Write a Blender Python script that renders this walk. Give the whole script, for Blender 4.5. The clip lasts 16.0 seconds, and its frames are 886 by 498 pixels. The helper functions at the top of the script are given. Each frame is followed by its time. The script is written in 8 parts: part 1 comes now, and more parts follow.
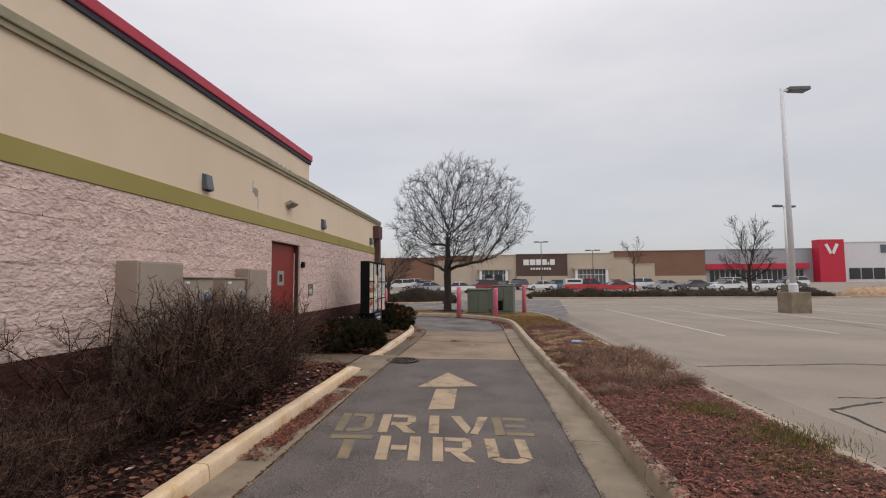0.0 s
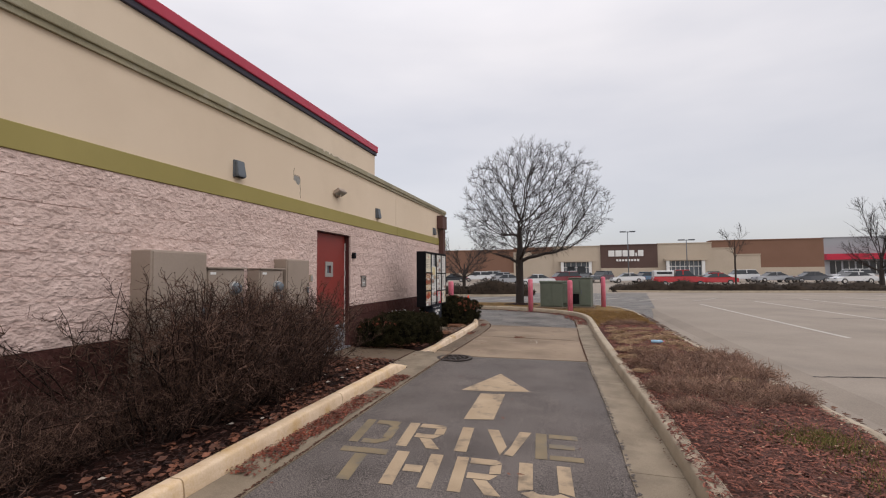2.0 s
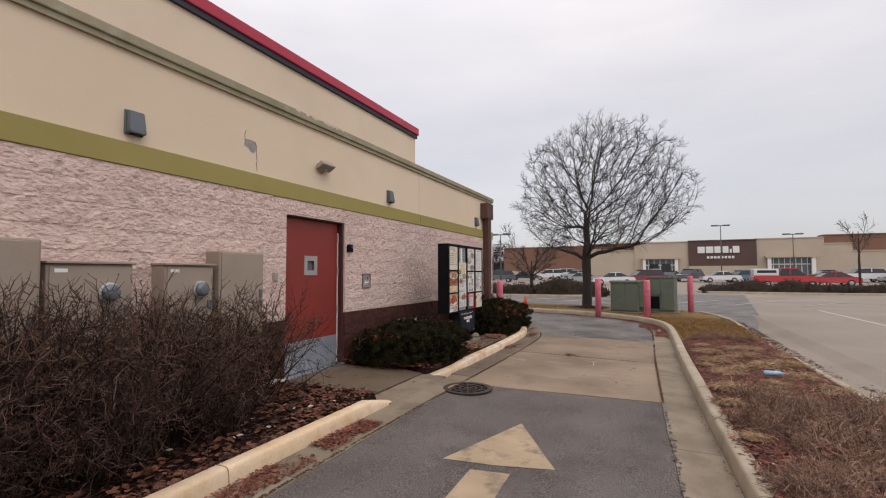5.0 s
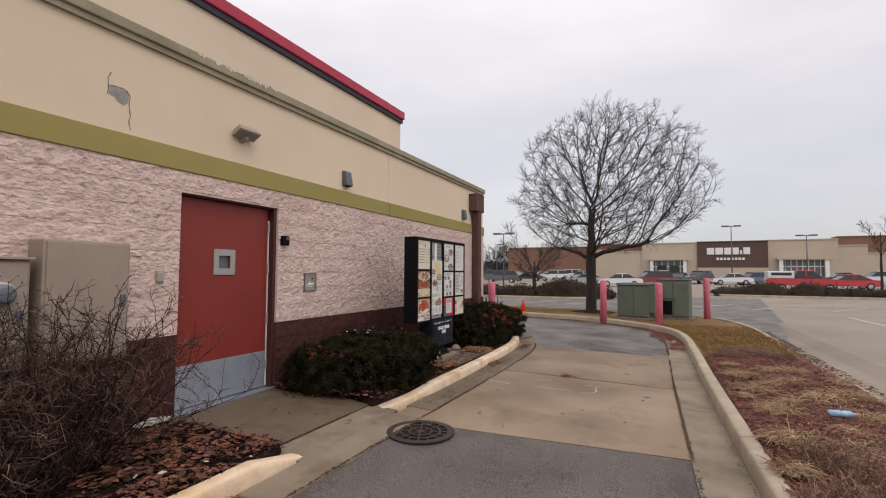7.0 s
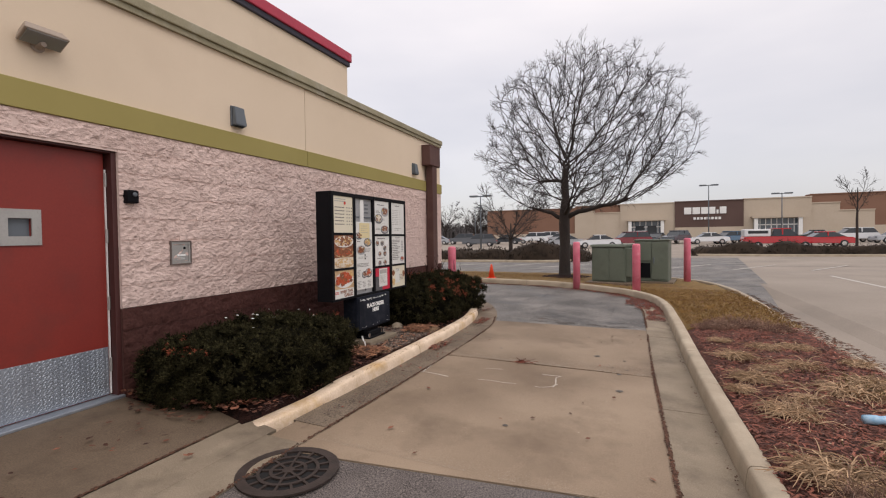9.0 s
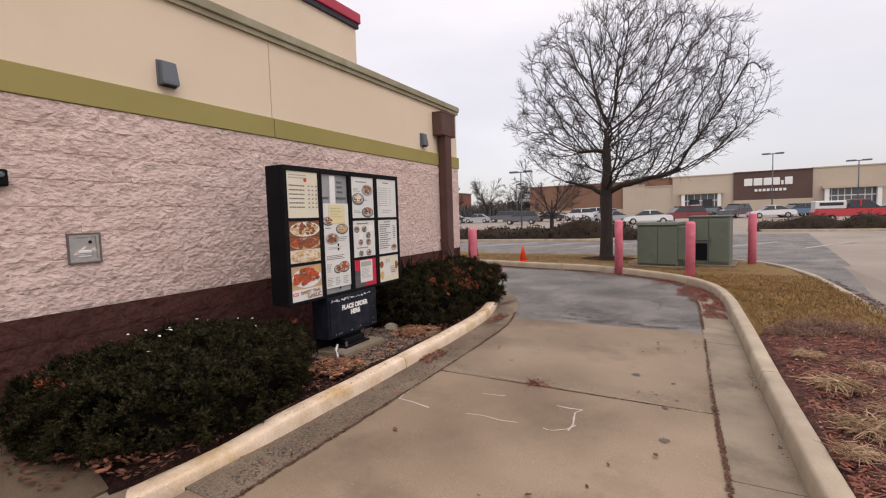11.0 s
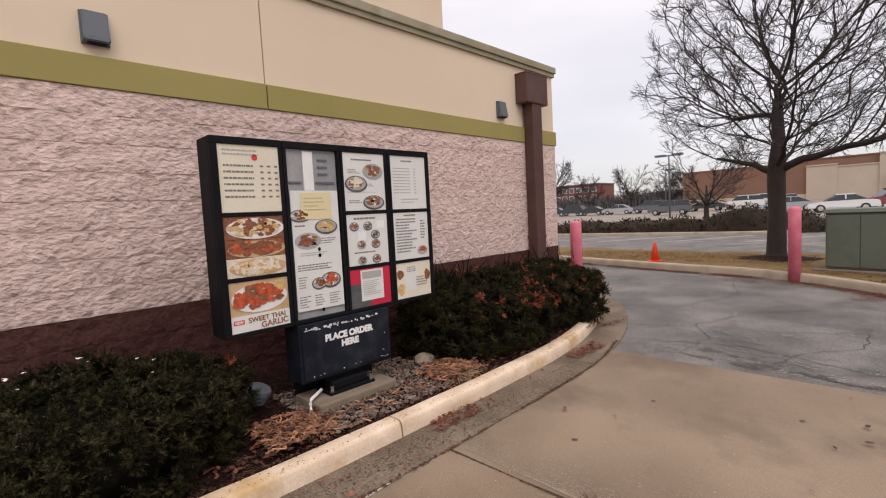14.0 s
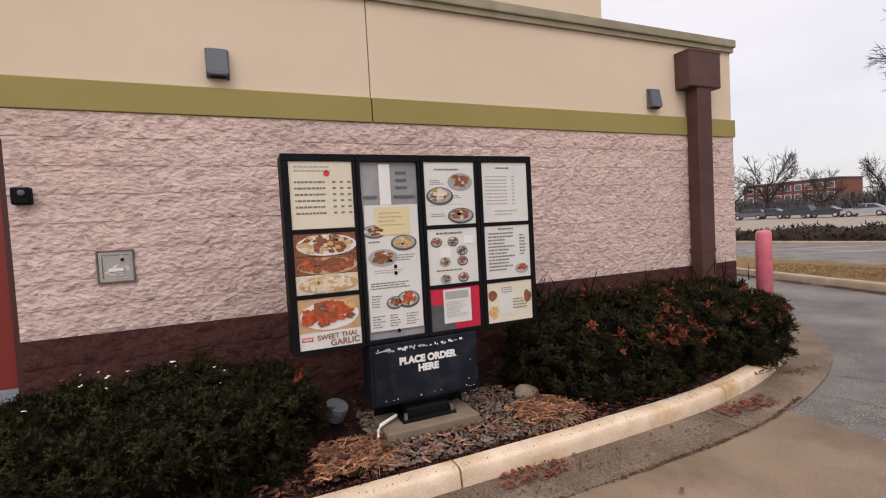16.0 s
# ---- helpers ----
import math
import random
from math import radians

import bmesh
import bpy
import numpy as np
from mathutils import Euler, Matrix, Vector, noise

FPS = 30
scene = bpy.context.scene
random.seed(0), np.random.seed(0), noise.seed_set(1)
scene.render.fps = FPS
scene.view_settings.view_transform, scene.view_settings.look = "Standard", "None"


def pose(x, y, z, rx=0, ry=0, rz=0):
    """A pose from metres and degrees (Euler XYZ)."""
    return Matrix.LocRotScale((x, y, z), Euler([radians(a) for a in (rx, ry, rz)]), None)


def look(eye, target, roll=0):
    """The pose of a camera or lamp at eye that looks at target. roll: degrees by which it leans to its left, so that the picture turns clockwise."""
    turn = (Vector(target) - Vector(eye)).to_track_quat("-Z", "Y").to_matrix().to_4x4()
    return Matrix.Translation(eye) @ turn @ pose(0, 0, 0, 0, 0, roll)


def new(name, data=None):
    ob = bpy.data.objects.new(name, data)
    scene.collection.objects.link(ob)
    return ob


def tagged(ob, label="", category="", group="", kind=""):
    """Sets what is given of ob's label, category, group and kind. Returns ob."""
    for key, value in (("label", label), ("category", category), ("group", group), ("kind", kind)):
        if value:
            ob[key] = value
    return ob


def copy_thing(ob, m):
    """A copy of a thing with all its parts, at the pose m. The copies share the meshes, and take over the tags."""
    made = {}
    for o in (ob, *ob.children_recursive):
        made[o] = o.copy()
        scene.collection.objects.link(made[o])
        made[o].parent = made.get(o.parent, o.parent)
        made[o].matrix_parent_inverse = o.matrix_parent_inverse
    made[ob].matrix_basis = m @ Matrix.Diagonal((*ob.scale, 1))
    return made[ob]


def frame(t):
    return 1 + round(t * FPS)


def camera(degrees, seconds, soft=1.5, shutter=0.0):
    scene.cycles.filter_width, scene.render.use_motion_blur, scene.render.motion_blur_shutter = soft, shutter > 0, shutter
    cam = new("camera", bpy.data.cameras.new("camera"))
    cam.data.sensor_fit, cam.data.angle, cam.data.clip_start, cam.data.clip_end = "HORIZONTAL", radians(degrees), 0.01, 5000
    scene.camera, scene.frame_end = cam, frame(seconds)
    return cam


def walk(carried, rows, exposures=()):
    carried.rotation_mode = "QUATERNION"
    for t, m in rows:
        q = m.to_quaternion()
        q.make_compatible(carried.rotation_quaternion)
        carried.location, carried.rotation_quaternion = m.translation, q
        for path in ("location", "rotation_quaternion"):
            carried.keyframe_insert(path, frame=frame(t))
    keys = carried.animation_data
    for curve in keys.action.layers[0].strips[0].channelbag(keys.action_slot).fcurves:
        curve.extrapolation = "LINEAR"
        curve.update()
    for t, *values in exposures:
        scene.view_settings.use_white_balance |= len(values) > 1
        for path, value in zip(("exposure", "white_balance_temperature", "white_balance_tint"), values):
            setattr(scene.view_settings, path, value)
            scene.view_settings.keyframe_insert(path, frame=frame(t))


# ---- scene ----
cam = camera(86.7, 16.0, 1.15)
PATH = [
    (0, (0.335, 0.354, 1.467), (0.156, 2.341, 1.609), -0.4),
    (0.5, (0.395, 0.548, 1.474), (-0.135, 2.471, 1.625), -0.8),
    (1, (0.58, 0.702, 1.488), (-0.221, 2.532, 1.591), 0.5),
    (1.5, (0.719, 0.885, 1.452), (0.012, 2.754, 1.54), -0.2),
    (2, (0.72, 1.206, 1.443), (0.202, 3.135, 1.555), -0.4),
    (2.5, (0.867, 1.586, 1.419), (0.532, 3.552, 1.563), 0.6),
    (3, (0.971, 2.032, 1.418), (0.556, 3.984, 1.551), 1.3),
    (3.5, (0.948, 2.471, 1.438), (0.383, 4.388, 1.529), 0.7),
    (4, (1.01, 2.914, 1.468), (0.316, 4.784, 1.612), 0.7),
    (4.2, (0.969, 3.042, 1.482), (0.202, 4.884, 1.611), -0.1),
    (6.3, (0.886, 4.863, 1.405), (0.053, 6.679, 1.498), -0.1),
    (6.5, (0.859, 5.013, 1.449), (0.032, 6.832, 1.54), 0.2),
    (7, (0.777, 5.405, 1.462), (-0.062, 7.218, 1.564), 0.3),
    (7.5, (0.744, 5.797, 1.464), (-0.059, 7.627, 1.536), 0.0),
    (8, (0.734, 6.188, 1.446), (-0.122, 7.994, 1.517), -0.2),
    (8.5, (0.72, 6.596, 1.448), (-0.132, 8.406, 1.48), -0.6),
    (9, (0.775, 7.029, 1.446), (0.007, 8.874, 1.397), -0.8),
    (9.2, (0.743, 7.124, 1.446), (-0.023, 8.97, 1.378), -0.1),
    (11.5, (0.762, 8.82, 1.498), (-0.275, 10.524, 1.348), -2.7),
    (12, (0.735, 9.136, 1.469), (-0.408, 10.772, 1.328), -2.7),
    (12.5, (0.674, 9.45, 1.467), (-0.505, 11.06, 1.347), -1.6),
    (13, (0.678, 9.791, 1.474), (-0.654, 11.279, 1.359), -2.3),
    (13.5, (0.584, 10.098, 1.443), (-0.787, 11.548, 1.313), -3.2),
    (14, (0.583, 10.419, 1.43), (-0.824, 11.834, 1.289), -3.0),
    (14.5, (0.592, 10.7, 1.412), (-0.997, 11.902, 1.225), -2.9),
    (15, (0.51, 10.935, 1.434), (-1.108, 12.097, 1.25), -2.0),
    (15.5, (0.586, 11.154, 1.45), (-1.149, 12.137, 1.295), -1.9),
    (16, (0.627, 11.234, 1.478), (-1.207, 12.027, 1.391), -3.1),
]
walk(cam, [(t, look(eye, target, roll)) for t, eye, target, roll in PATH], [(0, -0.25, 6700, 13), (0.5, -0.25, 6700, 13), (1, -0.18, 6750, 15), (2, -0.14, 6700, 14), (2.5, -0.22, 6700, 13), (3, -0.24, 6700, 13), (4, -0.17, 6750, 14), (7, -0.08, 6800, 15), (8.5, -0.07, 6850, 15), (9, 0.0, 6850, 16), (12, 0.13, 6900, 18), (16, 0.14, 6900, 18)])


# ---- world and light: an overcast winter day ----
world = bpy.data.worlds.new("overcast")
scene.world = world
world.use_nodes = True
wn, wl = world.node_tree.nodes, world.node_tree.links
for n in list(wn):
    wn.remove(n)
w_out = wn.new("ShaderNodeOutputWorld")
w_bg = wn.new("ShaderNodeBackground")
w_co = wn.new("ShaderNodeTexCoord")
w_sep = wn.new("ShaderNodeSeparateXYZ")
w_ramp = wn.new("ShaderNodeValToRGB")
w_map = wn.new("ShaderNodeMapping")
w_noise = wn.new("ShaderNodeTexNoise")
w_mix = wn.new("ShaderNodeMix")
w_sky = wn.new("ShaderNodeTexSky")
w_add = wn.new("ShaderNodeMix")
w_cr = wn.new("ShaderNodeValToRGB")
w_sky.sky_type = "NISHITA"
w_sky.sun_disc = False
w_sky.sun_elevation, w_sky.sun_rotation = radians(38), radians(140)
w_ramp.color_ramp.elements[0].position, w_ramp.color_ramp.elements[0].color = 0.0, (0.50, 0.515, 0.545, 1)
w_ramp.color_ramp.elements[1].position, w_ramp.color_ramp.elements[1].color = 1.0, (1.75, 1.75, 1.78, 1)
mid = w_ramp.color_ramp.elements.new(0.45)
mid.color = (0.86, 0.86, 0.875, 1)
w_map.inputs["Scale"].default_value = (1.2, 1.2, 4.2)
w_noise.inputs["Scale"].default_value, w_noise.inputs["Detail"].default_value = 1.6, 4
w_noise.inputs["Roughness"].default_value = 0.5
w_cr.color_ramp.elements[0].position, w_cr.color_ramp.elements[0].color = 0.32, (0.90, 0.91, 0.93, 1)
w_cr.color_ramp.elements[1].position, w_cr.color_ramp.elements[1].color = 0.68, (1.08, 1.07, 1.06, 1)
w_mix.data_type = w_add.data_type = "RGBA"
w_mix.blend_type = "MULTIPLY"
w_mix.inputs[0].default_value = 1.0
w_add.inputs[0].default_value = 0.03
wl.new(w_co.outputs["Generated"], w_sep.inputs[0])
wl.new(w_sep.outputs["Z"], w_ramp.inputs[0])
wl.new(w_co.outputs["Generated"], w_map.inputs[0])
wl.new(w_map.outputs[0], w_noise.inputs["Vector"])
wl.new(w_noise.outputs["Fac"], w_cr.inputs[0])
wl.new(w_ramp.outputs[0], w_mix.inputs[6])
wl.new(w_cr.outputs[0], w_mix.inputs[7])
wl.new(w_mix.outputs[2], w_add.inputs[6])
wl.new(w_sky.outputs[0], w_add.inputs[7])
wl.new(w_add.outputs[2], w_bg.inputs["Color"])
w_bg.inputs["Strength"].default_value = 1.0
wl.new(w_bg.outputs[0], w_out.inputs["Surface"])

sun = new("sun", bpy.data.lights.new("sun", "SUN"))
sun.data.energy, sun.data.angle, sun.data.color = 0.8, radians(40), (1.0, 0.97, 0.93)
sun.matrix_world = look((30, -10, 40), (0, 8, 0))


# ---- materials ----
def material(name, colors, scale=6.0, rough=0.8, bump=0.2, fine=60.0, metal=0.0, stains=0.0, stain_color=(0.05, 0.04, 0.03), stain_scale=1.2,
             vary=0.0, island=False, spec=0.4, bump_dist=0.01, coat=0.0, detail=6.0, stretch=(1, 1, 1), gloss_patch=0.0, grain=0.35, lo=0.3, hi=0.7):
    """Two scales of noise between the colours, a fine relief, optional stains, and variation from piece to piece."""
    m = bpy.data.materials.new(name)
    m.use_nodes = True
    n, l = m.node_tree.nodes, m.node_tree.links
    b = n["Principled BSDF"]
    geo = n.new("ShaderNodeNewGeometry")
    mp = n.new("ShaderNodeMapping")
    mp.inputs["Scale"].default_value = stretch
    l.new(geo.outputs["Position"], mp.inputs[0])
    big, small = n.new("ShaderNodeTexNoise"), n.new("ShaderNodeTexNoise")
    big.inputs["Scale"].default_value, small.inputs["Scale"].default_value = scale, fine
    big.inputs["Detail"].default_value, small.inputs["Detail"].default_value = detail, 3
    for t in (big, small):
        l.new(mp.outputs[0], t.inputs["Vector"])
    ramp = n.new("ShaderNodeValToRGB")
    ramp.color_ramp.elements[0].position, ramp.color_ramp.elements[1].position = lo, hi
    for i, c in enumerate(colors):
        e = ramp.color_ramp.elements[i] if i < 2 else ramp.color_ramp.elements.new(0.5)
        e.color = (*c, 1)
    both = n.new("ShaderNodeMath")
    both.operation = "MULTIPLY_ADD"
    both.inputs[1].default_value = grain
    half = n.new("ShaderNodeMath")
    half.operation = "MULTIPLY"
    half.inputs[1].default_value = 1 - grain
    l.new(big.outputs["Fac"], half.inputs[0])
    l.new(small.outputs["Fac"], both.inputs[0])
    l.new(half.outputs[0], both.inputs[2])
    l.new(both.outputs[0], ramp.inputs[0])
    colour = ramp.outputs[0]
    if stains:
        st, sr, mx = n.new("ShaderNodeTexNoise"), n.new("ShaderNodeValToRGB"), n.new("ShaderNodeMix")
        st.inputs["Scale"].default_value, st.inputs["Detail"].default_value = stain_scale, 8
        st.inputs["Roughness"].default_value = 0.65
        sr.color_ramp.elements[0].position, sr.color_ramp.elements[1].position = 0.5, 0.68
        sr.color_ramp.elements[1].color = (stains, stains, stains, 1)
        mx.data_type = "RGBA"
        mx.inputs[7].default_value = (*stain_color, 1)
        l.new(mp.outputs[0], st.inputs["Vector"])
        l.new(st.outputs["Fac"], sr.inputs[0])
        l.new(sr.outputs[0], mx.inputs[0])
        l.new(colour, mx.inputs[6])
        colour = mx.outputs[2]
        if gloss_patch:
            gr = n.new("ShaderNodeMapRange")
            gr.inputs["To Min"].default_value, gr.inputs["To Max"].default_value = rough, gloss_patch
            l.new(sr.outputs[0], gr.inputs["Value"])
            l.new(gr.outputs[0], b.inputs["Roughness"])
    if vary:
        src = geo.outputs["Random Per Island"] if island else n.new("ShaderNodeObjectInfo").outputs["Random"]
        mr, hsv = n.new("ShaderNodeMapRange"), n.new("ShaderNodeHueSaturation")
        mr.inputs["To Min"].default_value, mr.inputs["To Max"].default_value = 1 - vary, 1 + vary
        l.new(src, mr.inputs["Value"])
        l.new(mr.outputs[0], hsv.inputs["Value"])
        l.new(colour, hsv.inputs["Color"])
        colour = hsv.outputs[0]
    l.new(colour, b.inputs["Base Color"])
    if not (stains and gloss_patch):
        b.inputs["Roughness"].default_value = rough
    b.inputs["Metallic"].default_value = metal
    b.inputs["Specular IOR Level"].default_value = spec
    b.inputs["Coat Weight"].default_value = coat
    if bump:
        bp = n.new("ShaderNodeBump")
        bp.inputs["Strength"].default_value, bp.inputs["Distance"].default_value = bump, bump_dist
        l.new(both.outputs[0], bp.inputs["Height"])
        l.new(bp.outputs[0], b.inputs["Normal"])
    return m


def plain(name, color, rough=0.5, metal=0.0, coat=0.0, var=0.12):
    c = color
    return material(name, [tuple(v * (1 - var) for v in c), tuple(v * (1 + var) for v in c)], scale=3, rough=rough, bump=0.05, fine=90, metal=metal, coat=coat)


def glassy(name, color=(0.03, 0.035, 0.04), rough=0.06):
    m = bpy.data.materials.new(name)
    m.use_nodes = True
    b = m.node_tree.nodes["Principled BSDF"]
    b.inputs["Base Color"].default_value = (*color, 1)
    b.inputs["Roughness"].default_value = rough
    b.inputs["Specular IOR Level"].default_value = 0.35
    return m


M = {}
M["asphalt"] = material("lane_asphalt", [(0.024, 0.0195, 0.0177), (0.195, 0.163, 0.147)], scale=1.6, rough=0.85, bump=0.7, fine=120, bump_dist=0.008, stains=0.35, stain_color=(0.05, 0.05, 0.052), stain_scale=0.8, grain=0.75, lo=0.39, hi=0.63, detail=9)
M["asphalt_wet"] = material("worn_wet_asphalt", [(0.045, 0.043, 0.041), (0.235, 0.215, 0.195)], scale=1.1, rough=0.75, bump=0.5, fine=130, bump_dist=0.006, stains=0.85, stain_color=(0.05, 0.049, 0.048), stain_scale=1.0, gloss_patch=0.36, grain=0.66, lo=0.40, hi=0.60, spec=0.25, detail=10)
M["lot"] = material("sealed_lot_surface", [(0.198, 0.164, 0.132), (0.28, 0.236, 0.193)], scale=0.35, rough=0.9, bump=0.3, fine=60, stains=0.45, stain_color=(0.145, 0.123, 0.104), stain_scale=0.3, grain=0.5, lo=0.36, hi=0.64, detail=10)
M["concrete"] = material("lane_concrete", [(0.142, 0.097, 0.061), (0.273, 0.202, 0.138)], scale=0.7, rough=0.75, bump=0.25, fine=140, bump_dist=0.004, stains=0.7, stain_color=(0.108, 0.073, 0.046), stain_scale=0.9, vary=0.08, grain=0.4, lo=0.36, hi=0.62, detail=10)
M["gutter"] = material("gutter_concrete", [(0.15, 0.115, 0.078), (0.26, 0.21, 0.15)], scale=2.2, rough=0.8, bump=0.3, fine=150, bump_dist=0.004, stains=0.6, stain_color=(0.085, 0.063, 0.043), stain_scale=2.0, vary=0.06, grain=0.5, lo=0.36, hi=0.64)
M["kerb_pale"] = material("pale_kerb_concrete", [(0.28, 0.225, 0.16), (0.42, 0.35, 0.26)], scale=3, rough=0.8, bump=0.35, fine=120, bump_dist=0.005, stains=0.5, stain_color=(0.2, 0.17, 0.12), stain_scale=2.5, vary=0.07)
M["kerb_yellow"] = material("kerb_faded_yellow", [(0.50, 0.355, 0.215), (0.72, 0.57, 0.415)], lo=0.3, hi=0.66, grain=0.3, scale=6.0, rough=0.8, bump=0.5, fine=75, bump_dist=0.006, stains=0.8, stain_color=(0.42, 0.24, 0.055), stain_scale=3.0, vary=0.06, detail=10)
M["kerb_cream"] = material("kerb_worn_cream_paint", [(0.47, 0.34, 0.22), (0.73, 0.59, 0.45)], lo=0.3, hi=0.66, grain=0.35, scale=5.0, rough=0.8, bump=0.6, fine=70, bump_dist=0.007, stains=0.8, stain_color=(0.43, 0.25, 0.07), stain_scale=2.2, vary=0.05, detail=10)
M["paint_yellow"] = material("worn_road_paint", [(0.27, 0.195, 0.12), (0.43, 0.325, 0.215)], scale=2.0, rough=0.8, bump=0.3, fine=150, stains=0.8, stain_color=(0.12, 0.098, 0.075), stain_scale=5.0)
M["paint_worn"] = material("almost_worn_off_road_paint", [(0.13, 0.105, 0.07), (0.26, 0.195, 0.11)], scale=3.0, rough=0.85, bump=0.3, fine=150, stains=0.8, stain_color=(0.10, 0.10, 0.10), stain_scale=3.5)
M["line_white"] = material("white_lot_line", [(0.34, 0.315, 0.28), (0.44, 0.41, 0.37)], scale=4, rough=0.8, bump=0.1, stains=0.4, stain_color=(0.34, 0.32, 0.29), stain_scale=2)
M["block_pink"] = material("pink_split_face_block", [(0.50, 0.365, 0.322), (0.72, 0.56, 0.503)], scale=5.0, rough=0.9, bump=1.0, fine=30, bump_dist=0.042, grain=0.6, spec=0.15, stains=0.22, stain_color=(0.42, 0.31, 0.27), stain_scale=1.5, vary=0.025, stretch=(1.0, 0.7, 1.15))
M["block_brown"] = material("dark_red_brown_split_face_block", [(0.040, 0.0145, 0.0118), (0.086, 0.034, 0.028)], scale=4.0, rough=0.8, bump=0.8, fine=38, bump_dist=0.022, grain=0.6, vary=0.1, spec=0.2)
M["mortar_pink"] = material("painted_mortar", [(0.58, 0.44, 0.39), (0.70, 0.55, 0.49)], scale=6, rough=0.9, bump=0.3)
M["mortar_brown"] = material("dark_painted_mortar", [(0.055, 0.021, 0.017), (0.10, 0.041, 0.034)], scale=6, rough=0.85, bump=0.3)
M["stucco"] = material("cream_stucco", [(0.625, 0.508, 0.378), (0.695, 0.572, 0.435)], scale=0.5, rough=0.9, bump=0.35, fine=220, bump_dist=0.003, stains=0.25, stain_color=(0.54, 0.43, 0.315), stain_scale=0.7)
M["band"] = material("olive_band_paint", [(0.27, 0.225, 0.07), (0.33, 0.275, 0.095)], scale=0.8, rough=0.8, bump=0.3, fine=200, bump_dist=0.003, stains=0.2, stain_color=(0.2, 0.17, 0.06))
M["coping"] = material("weathered_olive_coping", [(0.20, 0.18, 0.11), (0.33, 0.29, 0.19)], scale=2.0, rough=0.6, bump=0.15, stains=0.35, stain_color=(0.45, 0.42, 0.36), stain_scale=3)
M["red_cap"] = material("red_metal_cap", [(0.36, 0.018, 0.045), (0.44, 0.03, 0.06)], scale=1.5, rough=0.45, bump=0.05)
M["navy"] = material("dark_navy_trim", [(0.02, 0.018, 0.03), (0.035, 0.03, 0.045)], scale=2, rough=0.6, bump=0.05)
M["door_red"] = material("red_painted_steel_door", [(0.19, 0.022, 0.016), (0.245, 0.032, 0.022)], scale=1.3, rough=0.45, bump=0.06, stains=0.35, stain_color=(0.13, 0.03, 0.025), stain_scale=2.2)
M["frame_dark"] = plain("dark_red_frame_paint", (0.06, 0.018, 0.016), 0.5)
M["steel"] = material("diamond_plate_steel", [(0.30, 0.335, 0.38), (0.44, 0.475, 0.52)], scale=3, rough=0.5, bump=0.1, metal=0.8, stains=0.45, stain_color=(0.22, 0.24, 0.27), stain_scale=3)
M["steel_dull"] = material("dull_stainless", [(0.36, 0.35, 0.33), (0.46, 0.45, 0.43)], scale=4, rough=0.45, bump=0.05, metal=0.6)
M["taupe_box"] = material("taupe_painted_metal", [(0.27, 0.215, 0.17), (0.335, 0.27, 0.22)], scale=1.5, rough=0.6, bump=0.05, stains=0.25, stain_color=(0.2, 0.155, 0.12), stain_scale=2)
M["brown_metal"] = material("brown_downspout_paint", [(0.062, 0.026, 0.021), (0.10, 0.046, 0.038)], scale=2, rough=0.55, bump=0.08, stains=0.3, stain_color=(0.13, 0.075, 0.06), stain_scale=3)
M["black"] = material("black_enamel", [(0.004, 0.004, 0.005), (0.009, 0.009, 0.011)], scale=3, rough=0.6, bump=0.05, spec=0.1)
M["speaker"] = material("scuffed_dark_blue_black_panel", [(0.006, 0.008, 0.013), (0.013, 0.016, 0.025)], scale=3, spec=0.12, rough=0.55, bump=0.1, stains=0.2, stain_color=(0.08, 0.085, 0.10), stain_scale=6)
M["rubber"] = plain("black_rubber", (0.02, 0.02, 0.022), 0.7)
M["lamp_grey"] = plain("grey_lamp_housing", (0.10, 0.115, 0.13), 0.5)
M["green_metal"] = material("utility_green_paint", [(0.095, 0.115, 0.085), (0.135, 0.155, 0.12)], scale=1.2, rough=0.55, bump=0.06, stains=0.45, stain_color=(0.07, 0.08, 0.06), stain_scale=2.5)
M["pink_post"] = material("faded_red_bollard_paint", [(0.58, 0.115, 0.175), (0.70, 0.19, 0.25)], scale=4, rough=0.6, bump=0.08, stains=0.35, stain_color=(0.72, 0.36, 0.38), stain_scale=7)
M["cone"] = plain("orange_cone_plastic", (0.80, 0.07, 0.02), 0.5)
M["white"] = plain("white_paint", (0.72, 0.72, 0.70), 0.5, var=0.06)
M["pole"] = material("pale_lamp_pole_paint", [(0.58, 0.58, 0.60), (0.66, 0.66, 0.68)], scale=3, rough=0.5, bump=0.05)
M["mulch"] = material("wet_red_brown_mulch", [(0.02, 0.006, 0.004), (0.155, 0.052, 0.032)], scale=14, rough=0.85, bump=1.0, fine=55, bump_dist=0.03, stains=0.5, stain_color=(0.05, 0.03, 0.022), stain_scale=1.6, grain=0.5, lo=0.38, hi=0.62)
M["grass"] = material("dormant_grass", [(0.09, 0.051, 0.014), (0.24, 0.14, 0.04)], scale=7, rough=0.9, bump=1.0, fine=80, bump_dist=0.02, stains=0.4, stain_color=(0.12, 0.105, 0.035), stain_scale=1.2)
M["dry_grass"] = material("golden_dormant_grass", [(0.11, 0.06, 0.016), (0.29, 0.165, 0.052)], scale=5, rough=0.9, bump=0, vary=0.4, island=True)
M["bark"] = material("dark_wet_bark", [(0.017, 0.013, 0.011), (0.046, 0.034, 0.029)], scale=5, rough=0.85, bump=0.8, fine=40, bump_dist=0.02, stretch=(1, 1, 0.25))
